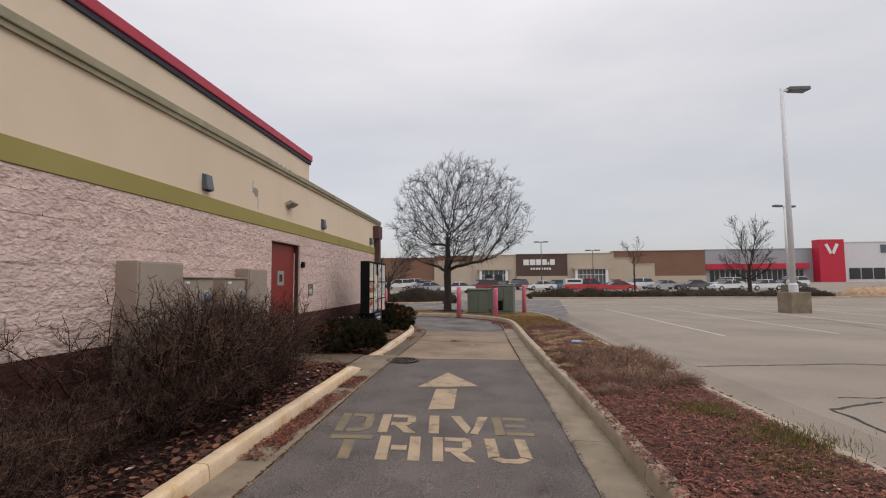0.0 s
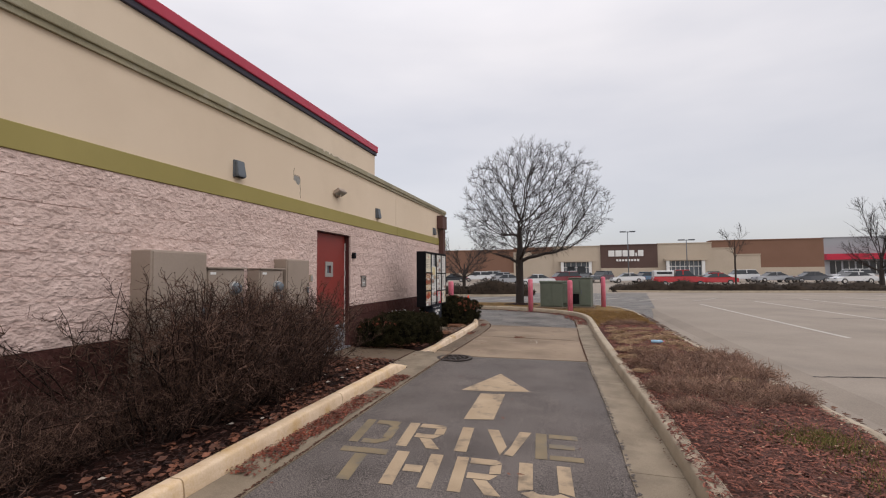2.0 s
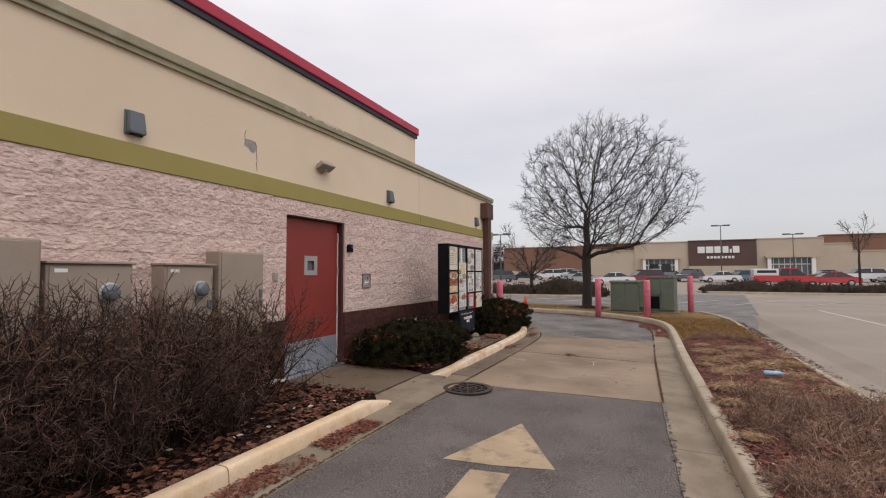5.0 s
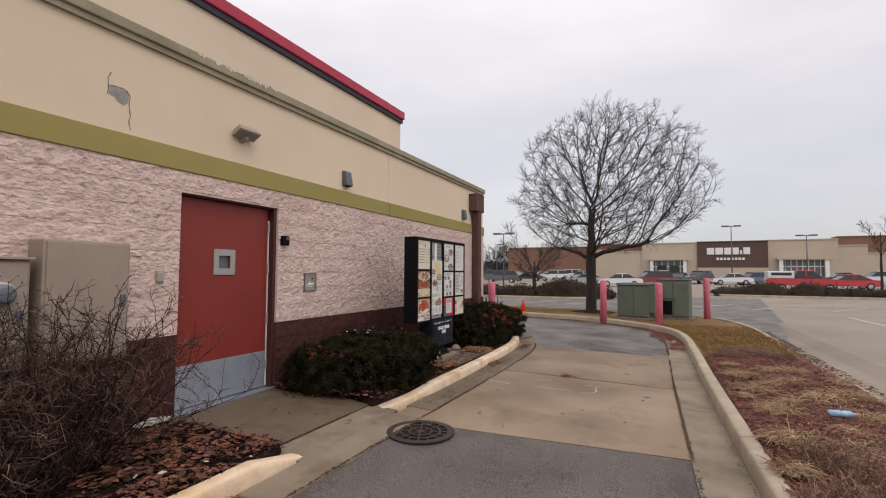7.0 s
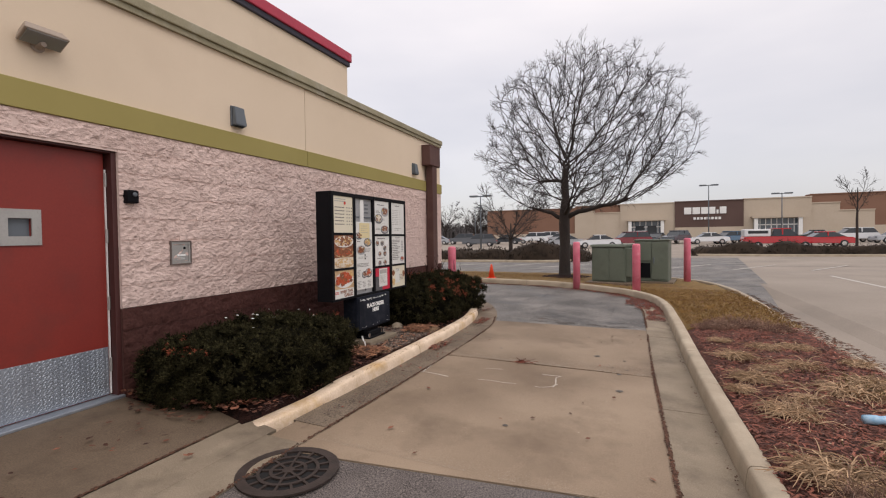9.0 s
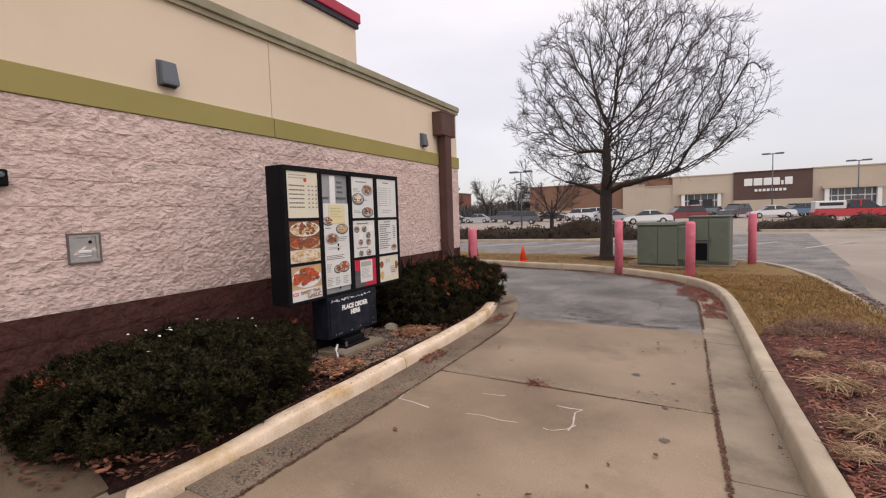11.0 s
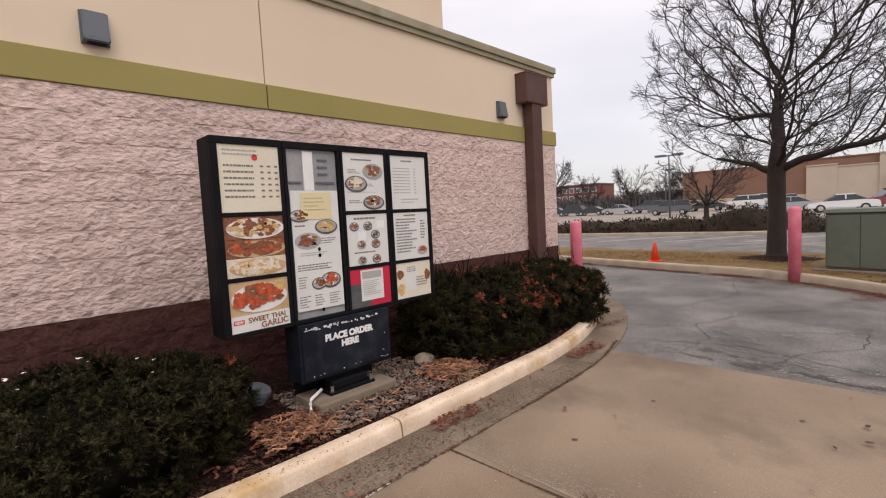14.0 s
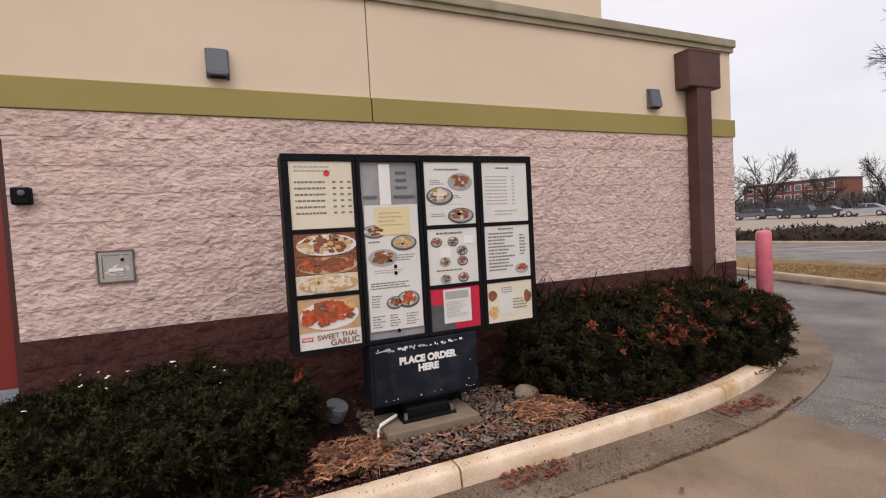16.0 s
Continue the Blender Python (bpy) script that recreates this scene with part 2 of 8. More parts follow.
M["twig"] = material("dark_grey_brown_twigs", [(0.013, 0.0095, 0.0085), (0.034, 0.025, 0.022)], scale=2, rough=0.8, bump=0, vary=0.25, island=True)
M["shrub_tip"] = material("pale_brown_shrub_tips", [(0.024, 0.013, 0.010), (0.155, 0.091, 0.067)], scale=2.2, rough=0.85, bump=0, vary=0.7, island=True, spec=0.15)
# Darker than the island mulch: the shrubs' shade is put into the colour.
M["mulch_bed"] = material("wet_black_brown_mulch_with_shade", [(0.004, 0.002, 0.0015), (0.032, 0.0125, 0.009)], scale=14, rough=0.9, bump=1.0, fine=55, bump_dist=0.03, grain=0.5, lo=0.38, hi=0.64, spec=0.12)
# Stems near-black: the shade low inside the shrubs is put into their colour.
M["shrub_twig"] = material("red_brown_shrub_stems_with_shade", [(0.007, 0.004, 0.0033), (0.040, 0.024, 0.019)], scale=3, rough=0.85, bump=0, vary=0.7, island=True, spec=0.15)
M["yew"] = material("dark_yew_needles", [(0.0032, 0.0034, 0.0015), (0.047, 0.042, 0.019)], scale=9, rough=0.8, bump=0, vary=0.6, island=True, spec=0.06, lo=0.38, hi=0.62)
# Near-black for the yew cores: the shade between branches is put into it.
M["yew_core"] = material("dark_yew_wood_with_core_shade", [(0.003, 0.003, 0.002), (0.010, 0.009, 0.006)], scale=8, rough=0.95, bump=0.8, fine=40, bump_dist=0.03, spec=0.05)
M["rust_leaf"] = material("rust_orange_leaves", [(0.16, 0.028, 0.012), (0.33, 0.080, 0.030)], scale=9, rough=0.7, bump=0, vary=0.35, island=True)
M["dead_leaf"] = material("fallen_brown_leaves", [(0.04, 0.012, 0.006), (0.20, 0.078, 0.044)], scale=6, rough=0.7, bump=0, vary=0.75, island=True)
M["leaf_wet"] = material("wet_dark_red_leaf_litter", [(0.06, 0.013, 0.007), (0.25, 0.058, 0.028)], scale=9, rough=0.6, bump=0, vary=0.5, island=True)
M["mulch_chip"] = material("red_brown_mulch_chips", [(0.04, 0.011, 0.007), (0.25, 0.085, 0.054)], scale=7, rough=0.8, bump=0, vary=0.7, island=True)
# Chips as dark as the bed, with shrub shade put into their colour too.
M["bed_chip"] = material("wet_dark_bed_chips_with_shade", [(0.008, 0.003, 0.002), (0.07, 0.026, 0.017)], scale=7, rough=0.8, bump=0, vary=0.6, island=True)
M["grit"] = material("dark_joint_grit", [(0.038, 0.018, 0.011), (0.125, 0.055, 0.031)], scale=9, rough=0.9, bump=0, vary=0.5, island=True)
M["landing"] = material("stained_dark_landing_concrete", [(0.07, 0.047, 0.03), (0.18, 0.132, 0.087)], scale=1.3, rough=0.75, bump=0.35, fine=110, bump_dist=0.004, stains=0.75, stain_color=(0.05, 0.034, 0.022), stain_scale=1.3, grain=0.4, lo=0.36, hi=0.64, detail=10)
M["straw"] = material("dry_straw_grass", [(0.19, 0.115, 0.062), (0.45, 0.305, 0.185)], scale=6, rough=0.8, bump=0, vary=0.45, island=True)
M["torn"] = material("torn_pale_stucco", [(0.55, 0.46, 0.35), (0.70, 0.62, 0.50)], scale=9, rough=0.95, bump=0.4)
M["gutter_dark"] = material("dirty_gutter_concrete", [(0.075, 0.052, 0.034), (0.22, 0.168, 0.118)], scale=2.2, rough=0.85, bump=0.45, fine=70, bump_dist=0.006, stains=0.6, stain_color=(0.08, 0.054, 0.035), stain_scale=2.4, vary=0.06, grain=0.6, lo=0.36, hi=0.64)
M["juniper"] = material("brown_green_low_juniper", [(0.010, 0.007, 0.005), (0.036, 0.025, 0.017)], scale=2, rough=0.8, bump=0, vary=0.4, island=True, spec=0.1)
M["heath"] = material("brown_low_shrub_twigs", [(0.075, 0.036, 0.026), (0.36, 0.225, 0.16)], scale=4, rough=0.85, bump=0, vary=0.55, island=True)
M["iron"] = material("rusty_cast_iron", [(0.02, 0.014, 0.012), (0.055, 0.038, 0.031)], scale=9, rough=0.6, bump=0.4, fine=90, metal=0.2)
M["dark_hole"] = plain("black_drain_depth_shade", (0.006, 0.006, 0.006), 0.9)
M["pebble"] = material("mixed_grey_pebbles", [(0.03, 0.02, 0.015), (0.21, 0.155, 0.12)], scale=12, rough=0.7, bump=0.1, vary=0.6, island=True)
M["store_tan"] = material("tan_block_store_wall", [(0.420, 0.349, 0.269), (0.479, 0.403, 0.319)], scale=0.3, rough=0.9, bump=0.1, fine=5)
M["store_brown"] = material("brown_brick_store_wall", [(0.185, 0.099, 0.065), (0.219, 0.120, 0.082)], scale=0.3, rough=0.9, bump=0.1, fine=5)
M["store_dark"] = material("dark_brown_sign_wall", [(0.085, 0.05, 0.042), (0.105, 0.064, 0.054)], scale=0.3, rough=0.85, bump=0.1, fine=5)
M["store_grey"] = material("grey_panel_store_wall", [(0.290, 0.304, 0.326), (0.352, 0.365, 0.387)], scale=0.2, rough=0.7, bump=0.05)
M["store_red"] = plain("red_store_panel", (0.50, 0.02, 0.05), 0.5)
M["brick_far"] = plain("far_red_brick", (0.20, 0.075, 0.05), 0.9)
M["glass"] = glassy("dark_glass")
M["glass_blue"] = glassy("grey_window_glass", (0.12, 0.14, 0.16), 0.1)
M["chrome"] = plain("bright_metal", (0.6, 0.6, 0.6), 0.25, metal=1.0)
M["yellow_note"] = plain("yellowed_paper_note", (0.66, 0.57, 0.33), 0.8, var=0.05)


# ---- helpers for meshes ----
def finish(bm, name, mat, smooth=False):
    me = bpy.data.meshes.new(name)
    bmesh.ops.recalc_face_normals(bm, faces=bm.faces)
    bm.to_mesh(me)
    bm.free()
    me.materials.append(mat)
    if smooth:
        me.polygons.foreach_set("use_smooth", [True] * len(me.polygons))
    return me


def part(name, bm, mat, parent=None, label="", smooth=False):
    """Links a bmesh as one mesh object under a thing or a part."""
    ob = new(name, finish(bm, name, mat, smooth))
    if parent:
        ob.parent = parent
    if label:
        ob["label"] = label
    return ob


def soften(ob, degrees=42):
    """Smooth shading with hard edges where the faces turn sharply."""
    ob.data.polygons.foreach_set("use_smooth", [True] * len(ob.data.polygons))
    ob.data.set_sharp_from_angle(angle=radians(degrees))
    return ob


def raw(name, verts, faces, mat, parent=None, label="", smooth=False):
    me = bpy.data.meshes.new(name)
    me.from_pydata(verts, [], faces)
    me.materials.append(mat)
    if smooth:
        me.polygons.foreach_set("use_smooth", [True] * len(me.polygons))
    ob = new(name, me)
    if parent:
        ob.parent = parent
    if label:
        ob["label"] = label
    return ob


def thing(name, label, category, at=(0, 0, 0), group="", kind="", rz=0.0):
    e = new(name)
    e.empty_display_size = 0.1
    e.matrix_world = pose(*at, 0, 0, rz)
    return tagged(e, label, category, group, kind)


def add_box(bm, x0, x1, y0, y1, z0, z1, bevel=0.0, m=None):
    r = bmesh.ops.create_cube(bm, size=1.0)
    vs = r["verts"]
    for v in vs:
        v.co = Vector((x0 + (v.co.x + 0.5) * (x1 - x0), y0 + (v.co.y + 0.5) * (y1 - y0), z0 + (v.co.z + 0.5) * (z1 - z0)))
    if bevel:
        es = list({e for v in vs for e in v.link_edges})
        r2 = bmesh.ops.bevel(bm, geom=es, offset=bevel, segments=2, affect="EDGES", profile=0.5)
        vs = list({v for f in r2["faces"] for v in f.verts} | {v for v in vs if v.is_valid})
    if m is not None:
        bmesh.ops.transform(bm, matrix=m, verts=vs)
    return vs


def box(x0, x1, y0, y1, z0, z1, bevel=0.0, m=None):
    bm = bmesh.new()
    add_box(bm, x0, x1, y0, y1, z0, z1, bevel, m)
    return bm


def add_tube(bm, pts, radii, sides=8, cap=True):
    """A tapered tube along points."""
    rings = []
    for i, p in enumerate(pts):
        p = Vector(p)
        d = (Vector(pts[min(i + 1, len(pts) - 1)]) - Vector(pts[max(i - 1, 0)])).normalized()
        u = d.orthogonal().normalized()
        w = d.cross(u)
        rings.append([bm.verts.new(p + (u * math.cos(a) + w * math.sin(a)) * radii[i]) for a in (2 * math.pi * k / sides for k in range(sides))])
    for a, b in zip(rings, rings[1:]):
        for k in range(sides):
            bm.faces.new((a[k], a[(k + 1) % sides], b[(k + 1) % sides], b[k]))
    if cap:
        bm.faces.new(rings[0])
        bm.faces.new(rings[-1])


def tube(pts, radii, sides=12):
    bm = bmesh.new()
    add_tube(bm, pts, radii if isinstance(radii, (list, tuple)) else [radii] * len(pts), sides)
    return bm


def lathe(profile, sides=20):
    """A turned shape from (radius, z) pairs."""
    bm = bmesh.new()
    rings = [[bm.verts.new((r * math.cos(2 * math.pi * k / sides), r * math.sin(2 * math.pi * k / sides), z)) for k in range(sides)] for r, z in profile]
    for a, b in zip(rings, rings[1:]):
        for k in range(sides):
            bm.faces.new((a[k], a[(k + 1) % sides], b[(k + 1) % sides], b[k]))
    bm.faces.new(rings[0])
    bm.faces.new(rings[-1])
    return bm


def smooth_line(pts, step=0.3):
    """A smooth curve through the points, evenly stepped; tangents follow the lengths of the stretches."""
    p = [Vector(q) for q in pts]
    n = len(p)
    ln = [(p[i + 1] - p[i]).length for i in range(n - 1)]
    sl = [(p[i + 1] - p[i]) / ln[i] for i in range(n - 1)]
    tg = [sl[0]] + [(sl[i - 1] * ln[i] + sl[i] * ln[i - 1]) / (ln[i - 1] + ln[i]) for i in range(1, n - 1)] + [sl[-1]]
    out = []
    for i in range(n - 1):
        k = max(1, int(ln[i] / step))
        for j in range(k):
            t = j / k
            out.append(p[i] * (2 * t ** 3 - 3 * t * t + 1) + tg[i] * ln[i] * (t ** 3 - 2 * t * t + t) + p[i + 1] * (3 * t * t - 2 * t ** 3) + tg[i + 1] * ln[i] * (t ** 3 - t * t))
    out.append(p[-1])
    return out


def normals_2d(line):
    """Unit normals to the left of the way along a line."""
    out = []
    for i in range(len(line)):
        d = line[min(i + 1, len(line) - 1)] - line[max(i - 1, 0)]
        out.append(Vector((-d.y, d.x)).normalized())
    return out


def lane_z(x):
    """The lane falls gently away from the building."""
    return -0.03 - 0.028 * (min(max(x, -1.8), 2.0) + 1)


def far_z(y):
    """The big lot rises towards the stores."""
    if y < 45:
        return -0.11
    if y < 75:
        return -0.11 + 0.25 * (y - 45) / 30
    return 0.14 + 0.76 * (min(y, 110) - 75) / 35


def strip(left, right, zs, mat, name, parent=None, thick=0.0):
    """A ribbon between two lines; zs(x, y) gives its height."""
    bm = bmesh.new()
    rows = [(bm.verts.new((a.x, a.y, zs(a.x, a.y))), bm.verts.new((b.x, b.y, zs(b.x, b.y)))) for a, b in zip(left, right)]
    for (a, b), (c, d) in zip(rows, rows[1:]):
        bm.faces.new((a, b, d, c))
    if thick:
        r = bmesh.ops.extrude_face_region(bm, geom=bm.faces[:])
        bmesh.ops.translate(bm, vec=(0, 0, -thick), verts=[v for v in r["geom"] if isinstance(v, bmesh.types.BMVert)])
    return part(name, bm, mat, parent)


def kerb_piece(line, side, base, width, height, mat, parent, taper0=0.0, taper1=0.0):
    """One length of kerb: a rounded profile swept along a line; side +1 lays its body to the left of the way."""
    prof = [(0.0, -0.08), (0.010, height * 0.5), (0.018, height * 0.82), (0.026, height * 0.93), (0.040, height * 0.985), (0.07, height), (width - 0.03, height * 1.0), (width - 0.008, height - 0.012), (width, height - 0.04), (width, -0.08)]
    bm = bmesh.new()
    ns = normals_2d(line)
    rings = []
    for i, (p, n) in enumerate(zip(line, ns)):
        f = i / max(1, len(line) - 1)
        k = 1.0
        if taper0:
            k = min(k, 0.12 + 0.88 * min(1, f / taper0))
        if taper1:
            k = min(k, 0.12 + 0.88 * min(1, (1 - f) / taper1))
        rings.append([bm.verts.new((p.x + n.x * o * side, p.y + n.y * o * side, base(p.x, p.y) + (z * k if z > 0 else z) + 0.004 * noise.noise((p.x * 3, p.y * 3, z * 9)) - (0.016 * max(0.0, noise.noise((p.x * 4.1, p.y * 4.1, 7)) - 0.12) if 0.02 < o < 0.05 else 0.0))) for o, z in prof])
    for a, b in zip(rings, rings[1:]):
        for k in range(len(prof) - 1):
            bm.faces.new((a[k], b[k], b[k + 1], a[k + 1]))
    bm.faces.new(rings[0])
    bm.faces.new(rings[-1])
    return soften(part("kerb_stone", bm, mat, parent))


def kerb(name, label, pts, side, base, width, height, mat, piece=3.0, taper0=0.0, taper1=0.0):
    root = thing(name, label, "kerb", kind="structure")
    line = smooth_line(pts, 0.15)
    n = max(1, int(sum((b - a).length for a, b in zip(line, line[1:])) / piece))
    cuts = [round(i * (len(line) - 1) / n) for i in range(n + 1)]
    for i in range(n):
        seg = [v.copy() for v in line[cuts[i]:cuts[i + 1] + 1]]
        d0, d1 = (seg[1] - seg[0]).normalized(), (seg[-1] - seg[-2]).normalized()
        if i:
            seg[0] = seg[0] + d0 * 0.006
        if i < n - 1:
            seg[-1] = seg[-1] - d1 * 0.006
        kerb_piece(seg, side, base, width, height, mat, root, taper0 if i == 0 else 0, taper1 if i == n - 1 else 0)
    return root


# ---- the ground ----
def ground_z(x, y):
    if y > 26 or x > 4.2 or x < -20:
        return far_z(y)
    return -0.20


ys = [-400, -60, -20, -14, 0, 10, 20, 25, 26.01, 30, 45, 60, 75, 92, 110, 160, 400, 1500]
xs = [-1500, -300, -60, -20.01, -14, -8, -3, 3.9, 4.21, 12, 25, 45, 80, 300, 1500]
gv = [(x, y, ground_z(x, y)) for y in ys for x in xs]
gf = [(j * len(xs) + i, j * len(xs) + i + 1, (j + 1) * len(xs) + i + 1, (j + 1) * len(xs) + i) for j in range(len(ys) - 1) for i in range(len(xs) - 1)]
tagged(raw("ground", gv, gf, M["lot"]), "pale worn parking lot surface with faint cracks", "parking lot", kind="structure")

V2 = lambda pts: [Vector(p) for p in pts]
# faces of the kerbs, in plan
KERB_R = [(1.58, -14), (1.57, 0), (1.55, 3.5), (1.50, 6.5), (1.37, 10), (1.29, 13), (1.25, 16), (1.20, 17.4), (1.02, 18.6), (0.58, 19.5), (-0.12, 20.1), (-1.2, 20.6), (-2.45, 20.85), (-4.8, 21.5), (-8, 22.5), (-14, 24.2)]
KERB_L1 = [(-1.72, -14), (-1.73, 3.5), (-1.76, 5.2), (-1.78, 7.6), (-1.80, 8.40)]
KERB_L2 = [(-1.93, 9.72), (-1.78, 10.3), (-1.74, 11.2), (-1.74, 12.3), (-1.76, 13.5), (-1.82, 14.5), (-1.98, 15.3), (-2.35, 16.3), (-2.95, 17.2), (-3.9, 18.1), (-5.2, 18.9), (-9, 20.3)]
LOT_K = [(3.42, -14), (3.38, 0), (3.34, 7), (3.12, 13), (3.05, 16), (3.12, 19), (3.02, 21.3), (2.55, 23.2), (1.5, 24.4), (-1.0, 24.9), (-6.8, 25.2), (-14, 27)]


def zl(dz):
    return lambda x, y: lane_z(x) + dz


# lane surfaces
bm = bmesh.new()
for k in range(24):
    y0, y1 = -14 + k * 1.0, -14 + (k + 1) * 1.0
    y1 = min(y1, 9.55)
    if k == 23:
        y1a, y1b = 9.52, 9.93
    else:
        y1a = y1b = y1
    vs = [bm.verts.new((x, y, lane_z(x))) for x, y in ((-1.75, y0), (1.4, y0), (1.4, y1b), (-1.75, y1a))]
    bm.faces.new(vs)
tagged(part("road", bm, M["asphalt"]), "dark grey asphalt drive-through lane with worn yellow lettering", "road", kind="structure")

slabs = thing("pavement", "tan concrete slabs of the drive-through lane", "concrete lane", kind="structure")
for y0a, y0b, y1a, y1b in ((9.53, 9.94, 12.385, 12.485), (12.40, 12.50, 14.86, 15.16)):
    bm = bmesh.new()
    n = 8
    rows = []
    for i in range(n + 1):
        f = i / n
        x = -1.75 + f * 3.12
        rows.append((bm.verts.new((x, y0a + (y0b - y0a) * f + 0.012 * noise.noise((x * 5, y0a, 0)), lane_z(x) + 0.006)), bm.verts.new((x, y1a + (y1b - y1a) * f - 0.005 + 0.012 * noise.noise((x * 5, y1a, 3)), lane_z(x) + 0.006))))
    for (a, b), (c, d) in zip(rows, rows[1:]):
        bm.faces.new((a, c, d, b))
    r = bmesh.ops.extrude_face_region(bm, geom=bm.faces[:])
    bmesh.ops.translate(bm, vec=(0, 0, -0.08), verts=[v for v in r["geom"] if isinstance(v, bmesh.types.BMVert)])
    part("slab", bm, M["concrete"], slabs)

# the worn wet asphalt of the bend, and the aisle beyond the island
bm = bmesh.new()
rim = [p for p in smooth_line(V2(KERB_R), 0.3) if p.y > 16.0]
inn = smooth_line(V2([(-1.75, 14.87), (-1.82, 15.3), (-2.1, 16.3), (-2.7, 17.2), (-3.6, 18.1), (-5.0, 18.9), (-9, 20.3), (-14, 21.5)]), 0.3)
far_edge = [Vector((1.3, 15.15))] + rim
vs = [bm.verts.new((p.x, p.y, lane_z(p.x) - 0.004)) for p in inn] + [bm.verts.new((p.x, p.y, lane_z(p.x) - 0.004)) for p in reversed(far_edge)]
bmesh.ops.triangulate(bm, faces=[bm.faces.new(vs)])
tagged(part("road_bend", bm, M["asphalt_wet"]), "cracked wet grey asphalt bend of the drive-through", "road", kind="structure")
bm = bmesh.new()
bm.faces.new([bm.verts.new((x, y, -0.104)) for x, y in ((3.05, 16.5), (3.45, 18.6), (3.75, 20.5), (4.1, 23), (5.2, 34), (4.3, 34), (1.5, 24.3), (2.6, 23.1), (3.05, 21.2), (3.14, 19))])
tagged(part("road_edge", bm, M["asphalt_wet"]), "darker asphalt strip along the planting island", "road", kind="structure")
bm = bmesh.new()
bm.faces.new([bm.verts.new(v) for v in ((-60, 25.4, -0.10), (-12, 27.2, -0.10), (-6.8, 25.5, -0.10), (1.5, 24.8, -0.10), (4.4, 24.0, -0.10), (6.6, 41.6, -0.10), (-60, 40.5, -0.10))])
tagged(part("road_aisle", bm, M["asphalt_wet"]), "grey asphalt aisle behind the planting island", "road", kind="structure")

# gutters, cut into lengths
def gutter(name, label, pts, d0, d1, taper, y_cut=None, piece=3.0, mat=M["gutter"]):
    root = thing(name, label, "gutter", kind="structure")
    line = smooth_line(V2(pts), 0.15)
    if y_cut:
        line = [p for p in line if y_cut[0] <= p.y <= y_cut[1]]
    ns = normals_2d(line)
    other = []
    for i, (p, n) in enumerate(zip(line, ns)):
        f = i / (len(line) - 1)
        other.append(p + n * (d0 + (d1 - d0) * f) + n * 0.015 * noise.noise((p.x * 2, p.y * 2, 1)))
    num = max(1, int(len(line) * 0.15 / piece))
    cuts = [round(i * (len(line) - 1) / num) for i in range(num + 1)]
    for i in range(num):
        a, b = [q.copy() for q in line[cuts[i]:cuts[i + 1] + 1]], [q.copy() for q in other[cuts[i]:cuts[i + 1] + 1]]
        if i:
            dd = (a[1] - a[0]).normalized() * 0.008
            a[0], b[0] = a[0] + dd, b[0] + dd
        strip(a, b, zl(0.011), mat, "slab", root, 0.06)
    return root


gutter("gutter_right", "pale concrete gutter beside the long kerb", KERB_R, 0.43, 0.375, 0, (-14, 17.9))
GUTTER_L = [(-1.72, -14), (-1.73, 3.5), (-1.77, 7.9), (-1.78, 9.7), (-1.76, 11.2), (-1.75, 12.3), (-1.76, 13.5), (-1.82, 14.5), (-1.98, 15.3), (-2.35, 16.3), (-2.95, 17.2), (-3.9, 18.1)]
gutter("gutter_left", "tan concrete gutter below the yellow kerb", GUTTER_L, -0.31, -0.33, 0, (-14, 9.85), mat=M["gutter"])
gutter("gutter_menu", "dirty pebbly concrete gutter below the worn kerb", GUTTER_L, -0.33, -0.36, 0, (9.86, 18.1), mat=M["gutter_dark"])

kerb("kerb_right", "pale concrete kerb along the planting island", V2(KERB_R), -1, zl(0.0), 0.16, 0.15, M["kerb_pale"])
kerb("kerb_left", "concrete kerb with faded yellow paint", V2(KERB_L1), 1, zl(0.0), 0.155, 0.13, M["kerb_yellow"], 2.2, 0, 0.2)
kerb("kerb_menu", "concrete kerb with faded yellow paint", V2(KERB_L2), 1, zl(0.0), 0.165, 0.12, M["kerb_cream"], 2.2, 0.35, 0)
kerb("kerb_lot", "weathered concrete kerb between mulch and parking lot", V2(LOT_K), 1, lambda x, y: -0.11, 0.15, 0.15, M["kerb_pale"])


def bed(name, label, category, outline, z, mat, bumpy=0.03, cell=0.12, sink=0.10):
    """A low mound of soil, mulch or turf inside an outline, uneven on top."""
    pts = V2(outline)
    x0, x1 = min(p.x for p in pts), max(p.x for p in pts)
    y0, y1 = min(p.y for p in pts), max(p.y for p in pts)
    bm = bmesh.new()
    face = bm.faces.new([bm.verts.new((p.x, p.y, 0)) for p in pts])
    bmesh.ops.triangulate(bm, faces=[face])
    y = y0 + cell
    while y < y1:
        bmesh.ops.bisect_plane(bm, geom=bm.verts[:] + bm.edges[:] + bm.faces[:], plane_co=(0, y, 0), plane_no=(0, 1, 0))
        y += cell
    x = x0 + cell
    while x < x1:
        bmesh.ops.bisect_plane(bm, geom=bm.verts[:] + bm.edges[:] + bm.faces[:], plane_co=(x, 0, 0), plane_no=(1, 0, 0))
        x += cell
    for v in bm.verts:
        rimv = any(e.is_boundary for e in v.link_edges)
        v.co.z = z(v.co.x, v.co.y) + (-0.07 if rimv else bumpy * (noise.noise((v.co.x * 1.7, v.co.y * 1.7, 5)) + 0.6 * noise.noise((v.co.x * 6, v.co.y * 6, 9))))
    return tagged(part(name, bm, mat, smooth=True), label, category, kind="structure")


